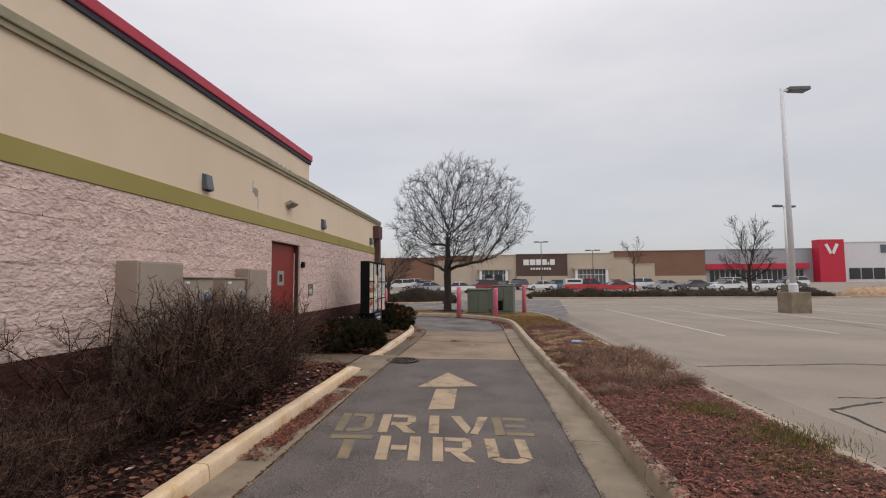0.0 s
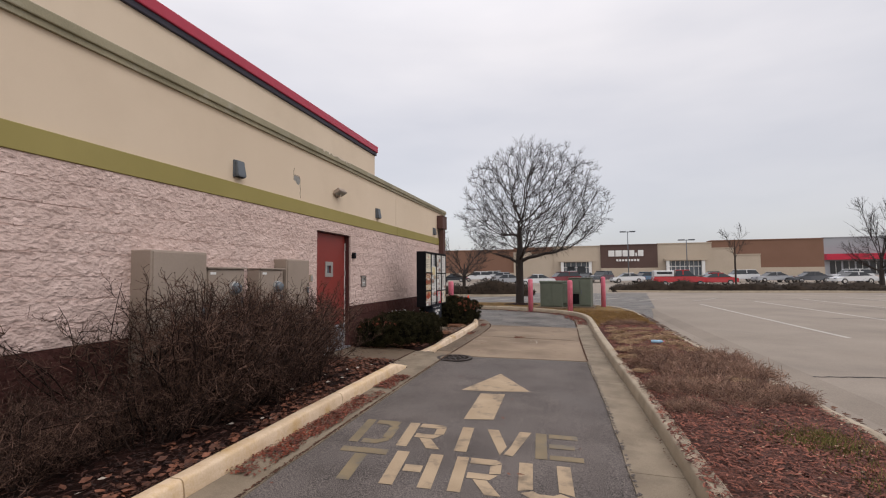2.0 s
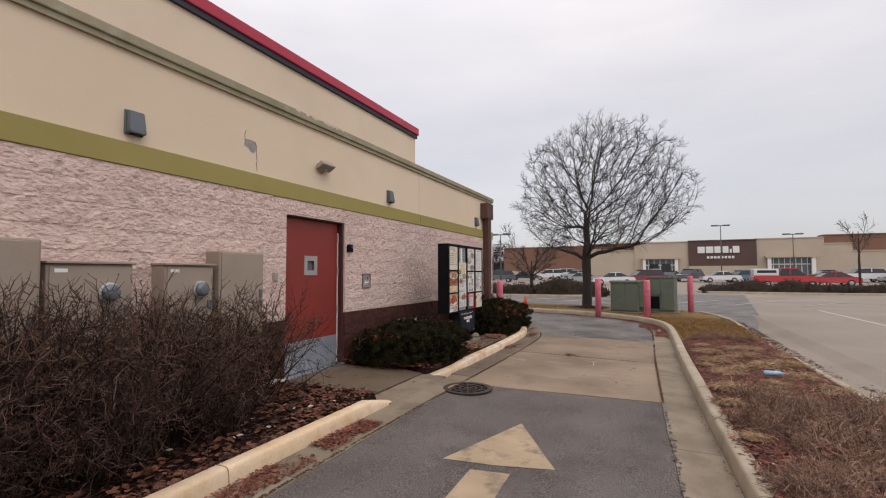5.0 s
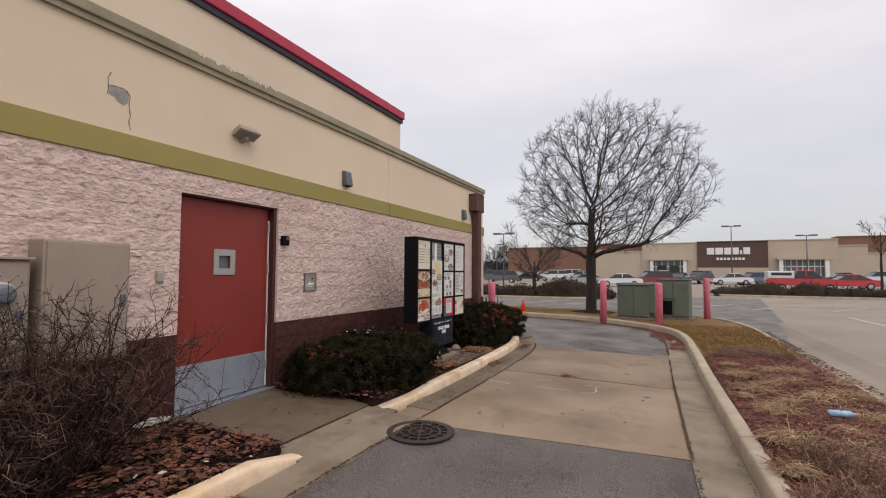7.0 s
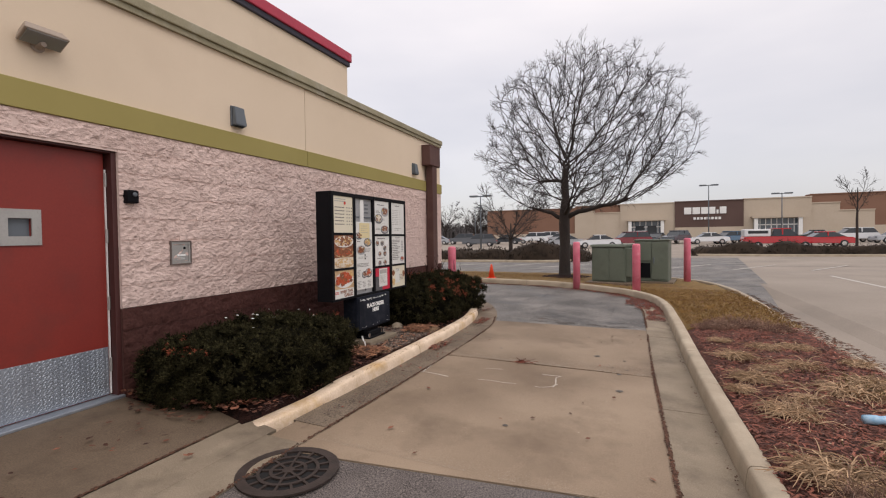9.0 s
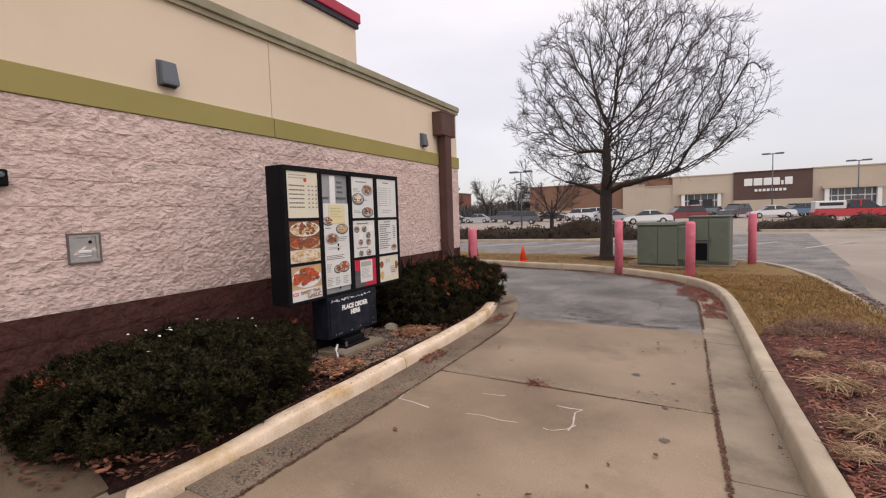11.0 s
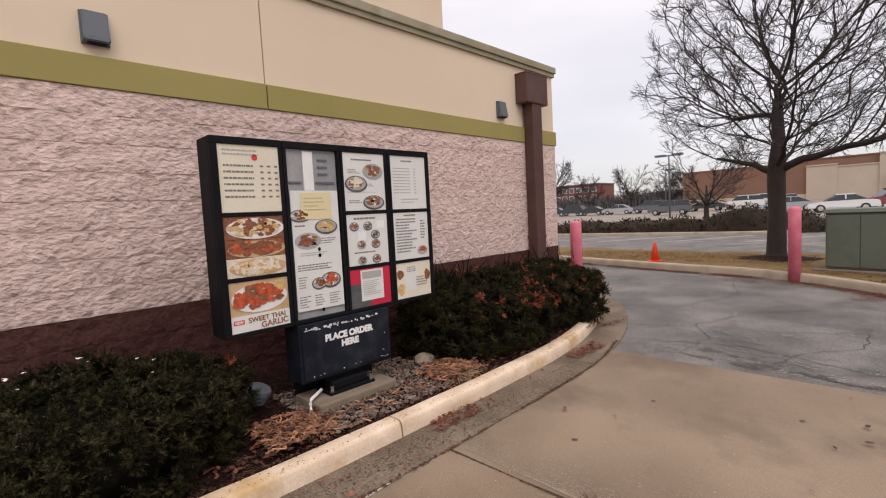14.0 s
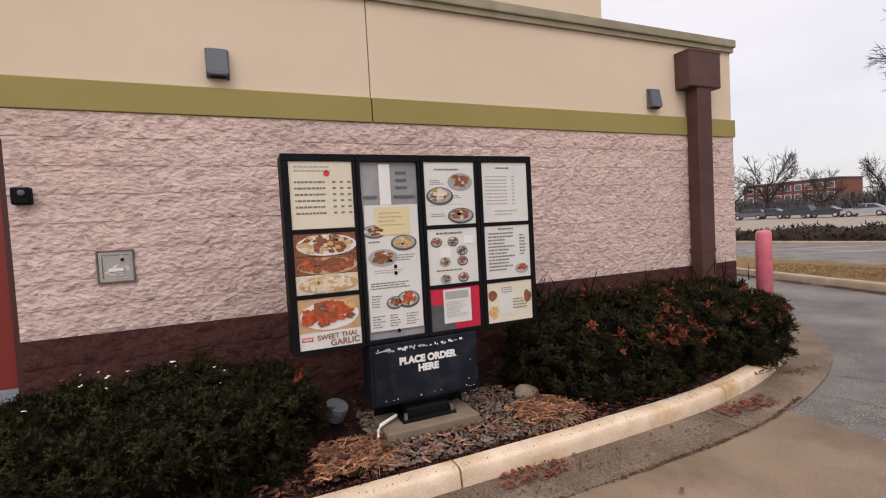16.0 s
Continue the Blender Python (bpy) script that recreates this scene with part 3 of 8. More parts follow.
isl_in = [p + n * -0.15 for p, n in zip(smooth_line(V2(KERB_R), 0.5), normals_2d(smooth_line(V2(KERB_R), 0.5)))]
isl_out = [p + n * 0.13 for p, n in zip(smooth_line(V2(LOT_K), 0.5), normals_2d(smooth_line(V2(LOT_K), 0.5)))]
isl_z = lambda x, y: 0.03 + 0.05 * math.sin(max(0, min(1, (x - 1.4) / 1.8)) * math.pi) if y < 18 else 0.045 - 0.006 * min(x, 3) * 1.0
a1 = [p for p in isl_in if p.y < 15.6]
b1 = [p for p in isl_out if p.y < 15.4]
bed("mulch_island", "red-brown wood mulch on the long planting island", "mulch bed", [(p.x, p.y) for p in a1] + [(p.x, p.y) for p in reversed(b1)], isl_z, M["mulch"], 0.02, 0.25)
a2 = [p for p in isl_in if p.y >= 15.0]
b2 = [p for p in isl_out if p.y >= 14.9]
bed("lawn_island", "patchy dormant brown grass around the utility cabinets", "lawn", [(p.x, p.y) for p in a2] + [(p.x, p.y) for p in reversed(b2)], lambda x, y: isl_z(x, y) + 0.004 + 0.02 * (x < 0), M["grass"], 0.015, 0.4)
bed("mulch_shrubs", "dark mulch with fallen leaves under bare shrubs, shade in its colour", "mulch bed", [(-3.6, -14), (-1.86, -14), (-1.88, 3.5), (-1.92, 7.6), (-1.94, 8.3), (-2.08, 8.42), (-3.6, 8.48)], lambda x, y: 0.075, M["mulch_bed"], 0.025, 0.2)
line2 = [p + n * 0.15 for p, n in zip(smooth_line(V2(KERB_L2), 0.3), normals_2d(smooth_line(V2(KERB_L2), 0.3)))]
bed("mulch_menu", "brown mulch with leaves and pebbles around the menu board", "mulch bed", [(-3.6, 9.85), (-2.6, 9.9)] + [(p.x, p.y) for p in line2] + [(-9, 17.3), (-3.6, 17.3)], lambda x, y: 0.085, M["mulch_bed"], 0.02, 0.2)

# the concrete landing before the door
bm = bmesh.new()
vs = [bm.verts.new(v) for v in ((-3.52, 8.40, 0.05), (-2.14, 8.36, 0.022), (-2.14, 9.79, 0.022), (-2.65, 9.92, 0.04), (-3.1, 9.75, 0.05), (-3.52, 9.80, 0.05))]
f = bm.faces.new(vs)
r = bmesh.ops.extrude_face_region(bm, geom=[f])
bmesh.ops.translate(bm, vec=(0, 0, -0.15), verts=[v for v in r["geom"] if isinstance(v, bmesh.types.BMVert)])
tagged(part("pavement_landing", bm, M["landing"]), "stained concrete landing in front of the red door", "landing", kind="structure")
bm = bmesh.new()
f = bm.faces.new([bm.verts.new(v) for v in ((-2.118, 8.34, 0.016), (-1.775, 8.30, 0.004), (-1.775, 9.80, 0.004), (-2.118, 9.86, 0.016))])
r = bmesh.ops.extrude_face_region(bm, geom=[f])
bmesh.ops.translate(bm, vec=(0, 0, -0.12), verts=[v for v in r["geom"] if isinstance(v, bmesh.types.BMVert)])
tagged(part("pavement_apron", bm, M["gutter"]), "tan concrete gutter apron between landing and lane", "gutter", kind="structure")

# ---- the restaurant building ----
WX = -3.52
Y0, Y1 = -14.0, 17.22
wall = thing("wall_east", "split-face block wall, pink above a dark brown base, cream stucco on top", "wall", kind="structure")
D0, D1, DZ = 8.50, 9.80, 2.25
bm = bmesh.new()
add_box(bm, -3.9, WX + 0.009, Y0, D0, 0.846, 2.47)
add_box(bm, -3.9, WX + 0.009, D1, Y1, 0.846, 2.47)
add_box(bm, -3.9, WX + 0.009, D0, D1, DZ, 2.47)
part("masonry_core", bm, M["mortar_pink"], wall)
bm = bmesh.new()
add_box(bm, -3.9, WX + 0.009, Y0, D0, -0.2, 0.843)
add_box(bm, -3.9, WX + 0.009, D1, Y1, -0.2, 0.843)
part("masonry_core", bm, M["mortar_brown"], wall)
part("stucco", box(-3.9, WX - 0.005, Y0, 12.395, 2.68, 3.60), M["stucco"], wall)
part("stucco", box(-3.9, WX - 0.005, 12.405, Y1, 2.68, 3.60), M["stucco"], wall)
part("band", box(-3.9, WX + 0.03, Y0, 12.395, 2.46, 2.68, 0.006), M["band"], wall, "olive painted stucco band")
part("band", box(-3.9, WX + 0.03, 12.405, Y1 + 0.03, 2.46, 2.68, 0.006), M["band"], wall, "olive painted stucco band")
bm = bmesh.new()
add_box(bm, -3.95, WX + 0.055, Y0, Y1 + 0.05, 3.60, 3.70, 0.012)
add_box(bm, -3.95, WX + 0.03, Y0, Y1 + 0.03, 3.545, 3.60)
part("coping", bm, M["coping"], wall, "weathered olive metal coping")
tagged(part("wall_north", box(-16, -3.9, Y1 - 0.3, Y1, -0.2, 3.6), M["stucco"]), "cream stucco end wall", "wall", kind="structure")
tagged(part("wall_west", box(-16.3, -16, Y0, Y1, -0.2, 3.6), M["stucco"]), "cream stucco rear wall", "wall", kind="structure")
tagged(part("wall_south", box(-16, -3.9, Y0, Y0 + 0.3, -0.2, 3.6), M["stucco"]), "cream stucco end wall", "wall", kind="structure")
tagged(part("roof", box(-16, -3.9, Y0 + 0.3, Y1 - 0.3, 3.2, 3.4), M["lamp_grey"]), "flat grey membrane roof", "roof", kind="structure")
up = thing("wall_parapet", "tall cream stucco roof screen with a red cap", "parapet", kind="structure")
part("stucco", box(-15, -6.46, Y0, 17.85, 3.4, 6.08), M["stucco"], up)
part("navy_trim", box(-15.03, -6.40, Y0, 17.85 + 0.06, 6.08, 6.20, 0.01), M["navy"], up, "dark navy trim strip")
part("red_cap", box(-15.06, -6.36, Y0, 17.85 + 0.1, 6.20, 6.44, 0.02), M["red_cap"], up, "red metal cap")


def split_face(seed, w, h, nx=10, nz=6, depth=0.030):
    """One split-face block: a rough broken front, plain edges."""
    rng = random.Random(seed)
    nx = max(2, round(nx * w / 0.4))
    vs, fs = [], []
    for j in range(nz + 1):
        for i in range(nx + 1):
            side, bed_edge = i in (0, nx), j in (0, nz)
            jx = 0 if side else rng.uniform(-0.3, 0.3) * w / nx
            jz = 0 if bed_edge else rng.uniform(-0.3, 0.3) * h / nz
            d = (0.25 + 0.75 * rng.random() ** 1.5) * depth
            if bed_edge:
                d = rng.uniform(0.28, 0.75) * depth
            elif side:
                d = 0.5 * depth
            vs.append((d, i * w / nx + jx, j * h / nz + jz))
    for j in range(nz):
        for i in range(nx):
            a = j * (nx + 1) + i
            q = (a, a + 1, a + nx + 2, a + nx + 1)
            fs += [(q[0], q[1], q[2]), (q[0], q[2], q[3])] if rng.random() < 0.5 else [(q[0], q[1], q[3]), (q[1], q[2], q[3])]
    n = len(vs)
    ring = list(range(nx + 1)) + [j * (nx + 1) + nx for j in range(1, nz + 1)] + [nz * (nx + 1) + i for i in range(nx - 1, -1, -1)] + [j * (nx + 1) for j in range(nz - 1, 0, -1)]
    m = len(ring)
    vs += [vs[k] for k in ring] + [(-0.035, vs[k][1], vs[k][2]) for k in ring]
    for k in range(m):
        fs.append((n + k, n + m + k, n + m + (k + 1) % m, n + (k + 1) % m))
    return vs, fs


def block_courses():
    """All blocks: (row, y, z, width, height, brown)."""
    out = []
    zs = [2.269 - 0.2032 * k for k in range(-1, 12)]
    for r, z in enumerate(zs):
        top = min(z + 0.0, 2.458)
        bot = 2.269 - 0.2032 * r
        if r == 0:
            top, bot = 2.458, 2.269
        h = top - bot
        y = Y0 - (0.2032 if r % 2 else 0.0)
        while y < Y1 - 0.02:
            a, b = max(y, Y0), min(y + 0.4064, Y1)
            spans = [(a, b)]
            if bot < DZ - 0.02:
                spans = [(a, min(b, D0)), (max(a, D1), b)]
            for p, q in spans:
                if q - p > 0.03:
                    out.append((r, p, bot, q - p, h, top < 0.88))
            y += 0.4064
    return out


# ---- door and wall fittings ----
def steel_door():
    d = tagged(thing("door_1", "closed red steel door with a small window and diamond-plate kick panel", "door"), kind="structure")
    bm = bmesh.new()
    add_box(bm, -3.68, WX - 0.012, D0, D0 + 0.016, 0.05, DZ, 0.004)
    add_box(bm, -3.68, WX - 0.012, D1 - 0.045, D1, 0.05, DZ, 0.006)
    add_box(bm, -3.68, WX - 0.012, D0 + 0.016, D1 - 0.045, DZ - 0.018, DZ, 0.004)
    part("door_frame", bm, M["frame_dark"], d, "dark red steel frame")
    bm = bmesh.new()
    x0, x1 = -3.66, -3.612
    a, b = D0 + 0.02, D1 - 0.064
    wy0, wy1, wz0, wz1 = 9.035, 9.185, 1.50, 1.64
    add_box(bm, x0, x1, a, wy0, 0.08, DZ - 0.022)
    add_box(bm, x0, x1, wy1, b, 0.08, DZ - 0.022)
    add_box(bm, x0, x1, wy0, wy1, 0.08, wz0)
    add_box(bm, x0, x1, wy0, wy1, wz1, DZ - 0.022)
    leaf = part("door_leaf", bm, M["door_red"], d)
    bm = bmesh.new()
    for y0, y1, z0, z1 in ((8.97, wy0, 1.43, 1.71), (wy1, 9.25, 1.43, 1.71), (wy0, wy1, 1.43, wz0), (wy0, wy1, wz1, 1.71)):
        add_box(bm, x1 - 0.001, x1 + 0.012, y0, y1, z0, z1)
    for y in (8.99, 9.23):
        for z in (1.45, 1.57, 1.69):
            add_box(bm, x1 + 0.012, x1 + 0.016, y - 0.006, y + 0.006, z - 0.006, z + 0.006)
    part("window_frame", bm, M["steel_dull"], leaf, "riveted grey metal window surround")
    part("pane", box(x0 + 0.015, x0 + 0.022, wy0, wy1, wz0, wz1), M["glass_blue"], leaf)
    bm = box(x1 - 0.001, x1 + 0.004, a + 0.005, b - 0.005, 0.085, 0.51)
    rng = random.Random(4)
    k = 0
    z = 0.10
    while z < 0.50:
        y = a + 0.02 + (0.016 if k % 2 else 0)
        while y < b - 0.02:
            s = 0.009
            t = 1 if (k + int(y * 30)) % 2 else -1
            p = Vector((x1 + 0.004, y, z))
            u, w = Vector((0, s, s * t)), Vector((0, -0.004 * t, 0.004))
            vs = [bm.verts.new(q) for q in (p + u, p + w, p - u, p - w)]
            top = bm.verts.new(p + Vector((0.0046, 0, 0)))
            for i in range(4):
                bm.faces.new((vs[i], vs[(i + 1) % 4], top))
            y += 0.025
        z += 0.019
        k += 1
    part("kick_plate", bm, M["steel"], leaf, "diamond-plate steel kick panel")
    bm = bmesh.new()
    for z in (0.35, 0.9, 1.5, 2.0):
        add_tube(bm, [(x1 + 0.012, b + 0.008, z - 0.06), (x1 + 0.012, b + 0.008, z + 0.06)], [0.011, 0.011], 8)
    part("hinges", bm, M["steel_dull"], leaf)
    part("weather_strip", box(x1 - 0.005, x1 + 0.012, b + 0.002, b + 0.012, 0.09, DZ - 0.16), M["white"], d, "pale weather strip")
    part("threshold", box(-3.69, WX + 0.03, D0, D1, 0.045, 0.075, 0.008), M["steel"], d, "aluminium threshold")
    part("transom_board", box(-3.80, -3.70, D0, D1, 0.0, DZ), M["frame_dark"], d)


steel_door()


def sconce(y, z=2.86, w=0.175, h=0.21):
    s = thing("wall_light", "grey wedge-shaped wall light, unlit, on cream stucco", "wall light", (WX, y, z), "wall lights on the stucco")
    part("backplate", box(-0.006, 0.02, -w / 2, w / 2, -h / 2, h / 2, 0.004), M["lamp_grey"], s)
    bm = bmesh.new()
    prof = [(0.0, h / 2 - 0.005), (0.03, h / 2 - 0.005), (0.062, -h / 2 + 0.03), (0.062, -h / 2 + 0.005), (0.0, -h / 2 + 0.005)]
    l = [bm.verts.new((x + 0.02, -w / 2 + 0.008, q)) for x, q in prof]
    r = [bm.verts.new((x + 0.02, w / 2 - 0.008, q)) for x, q in prof]
    bm.faces.new(l)
    bm.faces.new(r)
    for i in range(5):
        bm.faces.new((l[i], l[(i + 1) % 5], r[(i + 1) % 5], r[i]))
    bmesh.ops.bevel(bm, geom=bm.edges[:], offset=0.008, segments=2, affect="EDGES")
    part("hood", bm, M["lamp_grey"], s, "slate grey cast hood")
    part("lens", box(0.025, 0.07, -w / 2 + 0.03, w / 2 - 0.03, -h / 2 - 0.004, -h / 2 + 0.008), M["black"], s)


for yy in (1.55, 6.47, 11.17, 15.83):
    sconce(yy, 2.872, 0.17, 0.228)


M["plate_glass"] = glassy("pale_lamp_glass", (0.22, 0.22, 0.21), 0.15)


def flood_light():
    f = thing("flood_light", "small tan flood light tilted downward above the door", "flood light", (WX, 9.22, 2.97))
    part("bracket", lathe([(0.045, 0), (0.05, 0.012), (0.03, 0.02), (0.02, 0.09)], 12), M["taupe_box"], f).matrix_basis = pose(0, 0, 0.0, 0, 90, 0)
    bm = box(0.02, 0.17, -0.15, 0.15, -0.02, 0.06, 0.01)
    for v in bm.verts:
        if v.co.z > 0.03:
            v.co.x = 0.08 + (v.co.x - 0.07) * 0.75
            v.co.y *= 0.85
    h = part("housing", bm, M["taupe_box"], f)
    h.matrix_basis = pose(0, 0, 0, 0, -30, 0)
    part("lens", box(0.034, 0.158, -0.132, 0.132, -0.027, -0.018), M["plate_glass"], h)


flood_light()


def keypad():
    k = thing("alarm_sounder", "small black box alarm on the pink block wall", "alarm", (WX, 9.89, 1.855))
    part("body", box(0.0, 0.075, -0.055, 0.055, -0.06, 0.06, 0.014), M["black"], k)
    part("sensor", lathe([(0.02, 0), (0.02, 0.012), (0.012, 0.016)], 12), M["lamp_grey"], k).matrix_basis = pose(0.074, 0.01, 0.02, 0, 90, 0)


keypad()


M["sealant"] = plain("grimy_sealant", (0.16, 0.125, 0.11), 0.9, var=0.3)


def key_box(y, z, w, h):
    k = thing("wall_box", "small recessed stainless access box on the pink wall", "access box", (WX, y, z))
    bm = bmesh.new()
    for a, b, c, d in ((-w / 2, w / 2, h / 2 - 0.02, h / 2), (-w / 2, w / 2, -h / 2, -h / 2 + 0.02), (-w / 2, -w / 2 + 0.02, -h / 2 + 0.02, h / 2 - 0.02), (w / 2 - 0.02, w / 2, -h / 2 + 0.02, h / 2 - 0.02)):
        add_box(bm, -0.005, 0.028, a, b, c, d)
    part("surround", bm, M["steel_dull"], k)
    bm = bmesh.new()
    for a, b, c, d in ((-w / 2 - 0.013, w / 2 + 0.013, h / 2 + 0.001, h / 2 + 0.013), (-w / 2 - 0.013, w / 2 + 0.013, -h / 2 - 0.013, -h / 2 - 0.001), (-w / 2 - 0.013, -w / 2 - 0.001, -h / 2, h / 2), (w / 2 + 0.001, w / 2 + 0.013, -h / 2, h / 2)):
        add_box(bm, -0.005, 0.035, a, b, c, d, 0.003)
    part("sealant_border", bm, M["sealant"], k, "grimy grey sealant border")
    for q in (-0.03, -0.045):
        part("lip", box(0.019, 0.026, -w * 0.22, w * 0.2, q - h * 0.1, q - h * 0.1 + 0.006), M["white"], k)
    d = part("cover", box(0.0, 0.02, -w / 2 + 0.021, w / 2 - 0.021, -h / 2 + 0.021, h / 2 - 0.021, 0.003), M["steel_dull"], k)
    part("slot", box(0.018, 0.034, -w * 0.22, w * 0.22, -h * 0.18, -h * 0.08, 0.003), M["white"], d, "pale metal lip")
    part("lock", lathe([(0.012, 0), (0.012, 0.008), (0.006, 0.01)], 10), M["black"], d).matrix_basis = pose(0.02, w * 0.2, h * 0.22, 0, 90, 0)


key_box(10.392, 1.33, 0.21, 0.215)
sw = thing("outlet_cover", "pale weatherproof outlet cover on the block wall", "outlet", (WX, 8.30, 1.41))
part("plate", box(0.0, 0.03, -0.04, 0.04, -0.065, 0.065, 0.008), M["kerb_pale"], sw)
part("flap", box(0.03, 0.042, -0.03, 0.03, -0.045, 0.045, 0.004), M["steel_dull"], sw)


def meter_box(name, y0, y1, z0, z1, depth, label, meter=False, hood=False):
    b = thing(name, label, "electrical box", (WX + 0.005, (y0 + y1) / 2, z0), "electrical boxes on the block wall")
    w, h = (y1 - y0) / 2, z1 - z0
    part("body", box(0.0, depth, -w, w, 0, h, 0.012), M["taupe_box"], b)
    part("cover", box(depth, depth + 0.012, -w + 0.02, w - 0.02, 0.02, h - 0.02, 0.004), M["taupe_box"], b)
    if hood:
        part("lid", box(-0.0, depth + 0.035, -w - 0.012, w + 0.012, h, h + 0.02, 0.004), M["taupe_box"], b)
        part("tag", box(depth + 0.012, depth + 0.015, -w + 0.05, -w + 0.14, h - 0.07, h - 0.04), M["white"], b, "small white tag")
    if meter:
        g = part("meter_ring", lathe([(0.085, 0), (0.085, 0.03), (0.072, 0.035)], 20), M["steel_dull"], b)
        g.matrix_basis = pose(depth + 0.012, w * 0.35, h - 0.24, 0, 90, 0)
        part("meter_glass", lathe([(0.07, 0.03), (0.068, 0.07), (0.05, 0.09), (0.02, 0.095)], 20), M["glass_blue"], g, "domed glass of the meter")
    part("conduit", tube([(0.06, 0, -z0 + 0.05), (0.06, 0, 0.0)], 0.035, 10), M["taupe_box"], b)
    part("latch", box(depth + 0.012, depth + 0.03, w - 0.08, w - 0.04, h * 0.45, h * 0.55, 0.004), M["lamp_grey"], b)


meter_box("electrical_box", 4.92, 5.66, 0.45, 1.72, 0.26, "tall taupe steel electrical enclosure behind bare shrubs")
meter_box("meter_box", 5.72, 6.38, 0.75, 1.54, 0.20, "taupe meter cabinet with a round glass meter", True, True)
meter_box("meter_box", 6.68, 7.22, 0.75, 1.54, 0.20, "narrower taupe meter cabinet with a round glass meter", True, True)
meter_box("electrical_box", 7.28, 7.90, 0.75, 1.70, 0.22, "taupe steel disconnect box with a side lever")


def downspout():
    d = thing("downspout", "brown painted downspout with a square collector head", "downspout", (WX, 16.48, 0.02))
    bm = box(0.0, 0.21, -0.27, 0.27, 2.98, 3.41, 0.015)
    part("collector_head", bm, M["brown_metal"], d, "brown collector box")
    part("rim", box(0.0, 0.215, -0.275, 0.275, 3.39, 3.415, 0.006), M["brown_metal"], d)
    bm = bmesh.new()
    add_box(bm, 0.03, 0.19, -0.12, 0.12, 0.1, 3.0, 0.012)
    part("pipe", bm, M["brown_metal"], d)
    part("strap", box(0.0, 0.194, -0.124, 0.124, 1.0, 1.04, 0.001), M["brown_metal"], d)


downspout()

# torn stucco beside the door: a ragged grey hole, and the cracks that run from it
M["hole_grey"] = material("bare_grey_board", [(0.20, 0.195, 0.185), (0.36, 0.35, 0.33)], scale=12, rough=0.9, bump=0.4)
M["crack_stucco"] = plain("dark_stucco_crack", (0.16, 0.125, 0.095), 0.95, var=0.3)


def ragged(bm, pts, x, thick, seed, wob):
    """A flat ragged patch on the wall, through the outline's points with broken steps between them."""
    rng = random.Random(seed)
    ring = []
    for (y0, z0), (y1, z1) in zip(pts, pts[1:] + pts[:1]):
        n = max(1, int(math.hypot(y1 - y0, z1 - z0) / 0.018))
        for k in range(n):
            f = k / n
            ring.append((y0 + (y1 - y0) * f + rng.uniform(-wob, wob), z0 + (z1 - z0) * f + rng.uniform(-wob, wob)))
    f = bm.faces.new([bm.verts.new((x, y, z)) for y, z in ring])
    r = bmesh.ops.extrude_face_region(bm, geom=[f])
    bmesh.ops.translate(bm, vec=(thick, 0, 0), verts=[v for v in r["geom"] if isinstance(v, bmesh.types.BMVert)])


bm = bmesh.new()
ragged(bm, [(7.80, 3.06), (7.86, 3.075), (7.94, 3.07), (7.975, 3.03), (7.965, 2.97), (7.93, 2.925), (7.89, 2.94), (7.85, 2.985), (7.81, 2.99)], WX - 0.006, 0.003, 3, 0.006)
part("bare_patch", bm, M["hole_grey"], wall, "bare grey board behind torn stucco")
bm = bmesh.new()
for line in ([(7.815, 3.19), (7.79, 3.13), (7.80, 3.07), (7.86, 3.082), (7.945, 3.077), (7.985, 3.03), (7.975, 2.95), (7.99, 2.86), (7.98, 2.80), (7.995, 2.73)], [(7.80, 3.07), (7.795, 2.99)]):
    for (y0, z0), (y1, z1) in zip(line, line[1:]):
        d = Vector((y1 - y0, z1 - z0)).normalized() * 0.0032
        ragged(bm, [(y0 - d.y, z0 + d.x), (y1 - d.y, z1 + d.x), (y1 + d.y, z1 - d.x), (y0 + d.y, z0 - d.x)], WX - 0.0055, 0.0035 + 0.0001 * len(bm.verts) / 40, int(y0 * 900), 0.003)
part("stucco_crack", bm, M["crack_stucco"], wall, "dark crack in the stucco")
for k in range(26):
    py = 8.62 + 0.042 * k
    rng = random.Random(k * 7)
    if rng.random() < 0.18:
        continue
    w, h = rng.uniform(0.018, 0.04), rng.uniform(0.018, 0.055)
    bm = bmesh.new()
    ragged(bm, [(py - w, 3.703), (py + w, 3.703), (py + w * 0.8, 3.70 - h * 0.6), (py, 3.70 - h), (py - w * 0.7, 3.70 - h * 0.5)], WX + 0.0545, 0.004, k, 0.004)
    part("stucco_patch", bm, M["torn"], wall, "peeling torn coping skin")


# ---- the menu board ----
def photo(name, cols, scale, rough=0.35, detail=8.0):
    return material(name, cols, scale=scale, rough=rough, bump=0.0, fine=scale * 3, detail=detail)


M["paper"] = material("backlit_menu_paper", [(0.60, 0.60, 0.57), (0.68, 0.68, 0.65)], scale=4, rough=0.3, bump=0)
M["paper_warm"] = material("cream_menu_paper", [(0.62, 0.57, 0.44), (0.70, 0.65, 0.52)], scale=4, rough=0.3, bump=0)
M["ink"] = plain("dark_grey_ink", (0.17, 0.16, 0.15), 0.5)
M["ink_soft"] = plain("grey_ink", (0.36, 0.35, 0.33), 0.5)
M["food_meat"] = photo("brown_glazed_food", [(0.10, 0.03, 0.015), (0.34, 0.13, 0.06)], 40)
M["food_pasta"] = photo("yellow_pasta", [(0.40, 0.22, 0.07), (0.72, 0.50, 0.24)], 45)
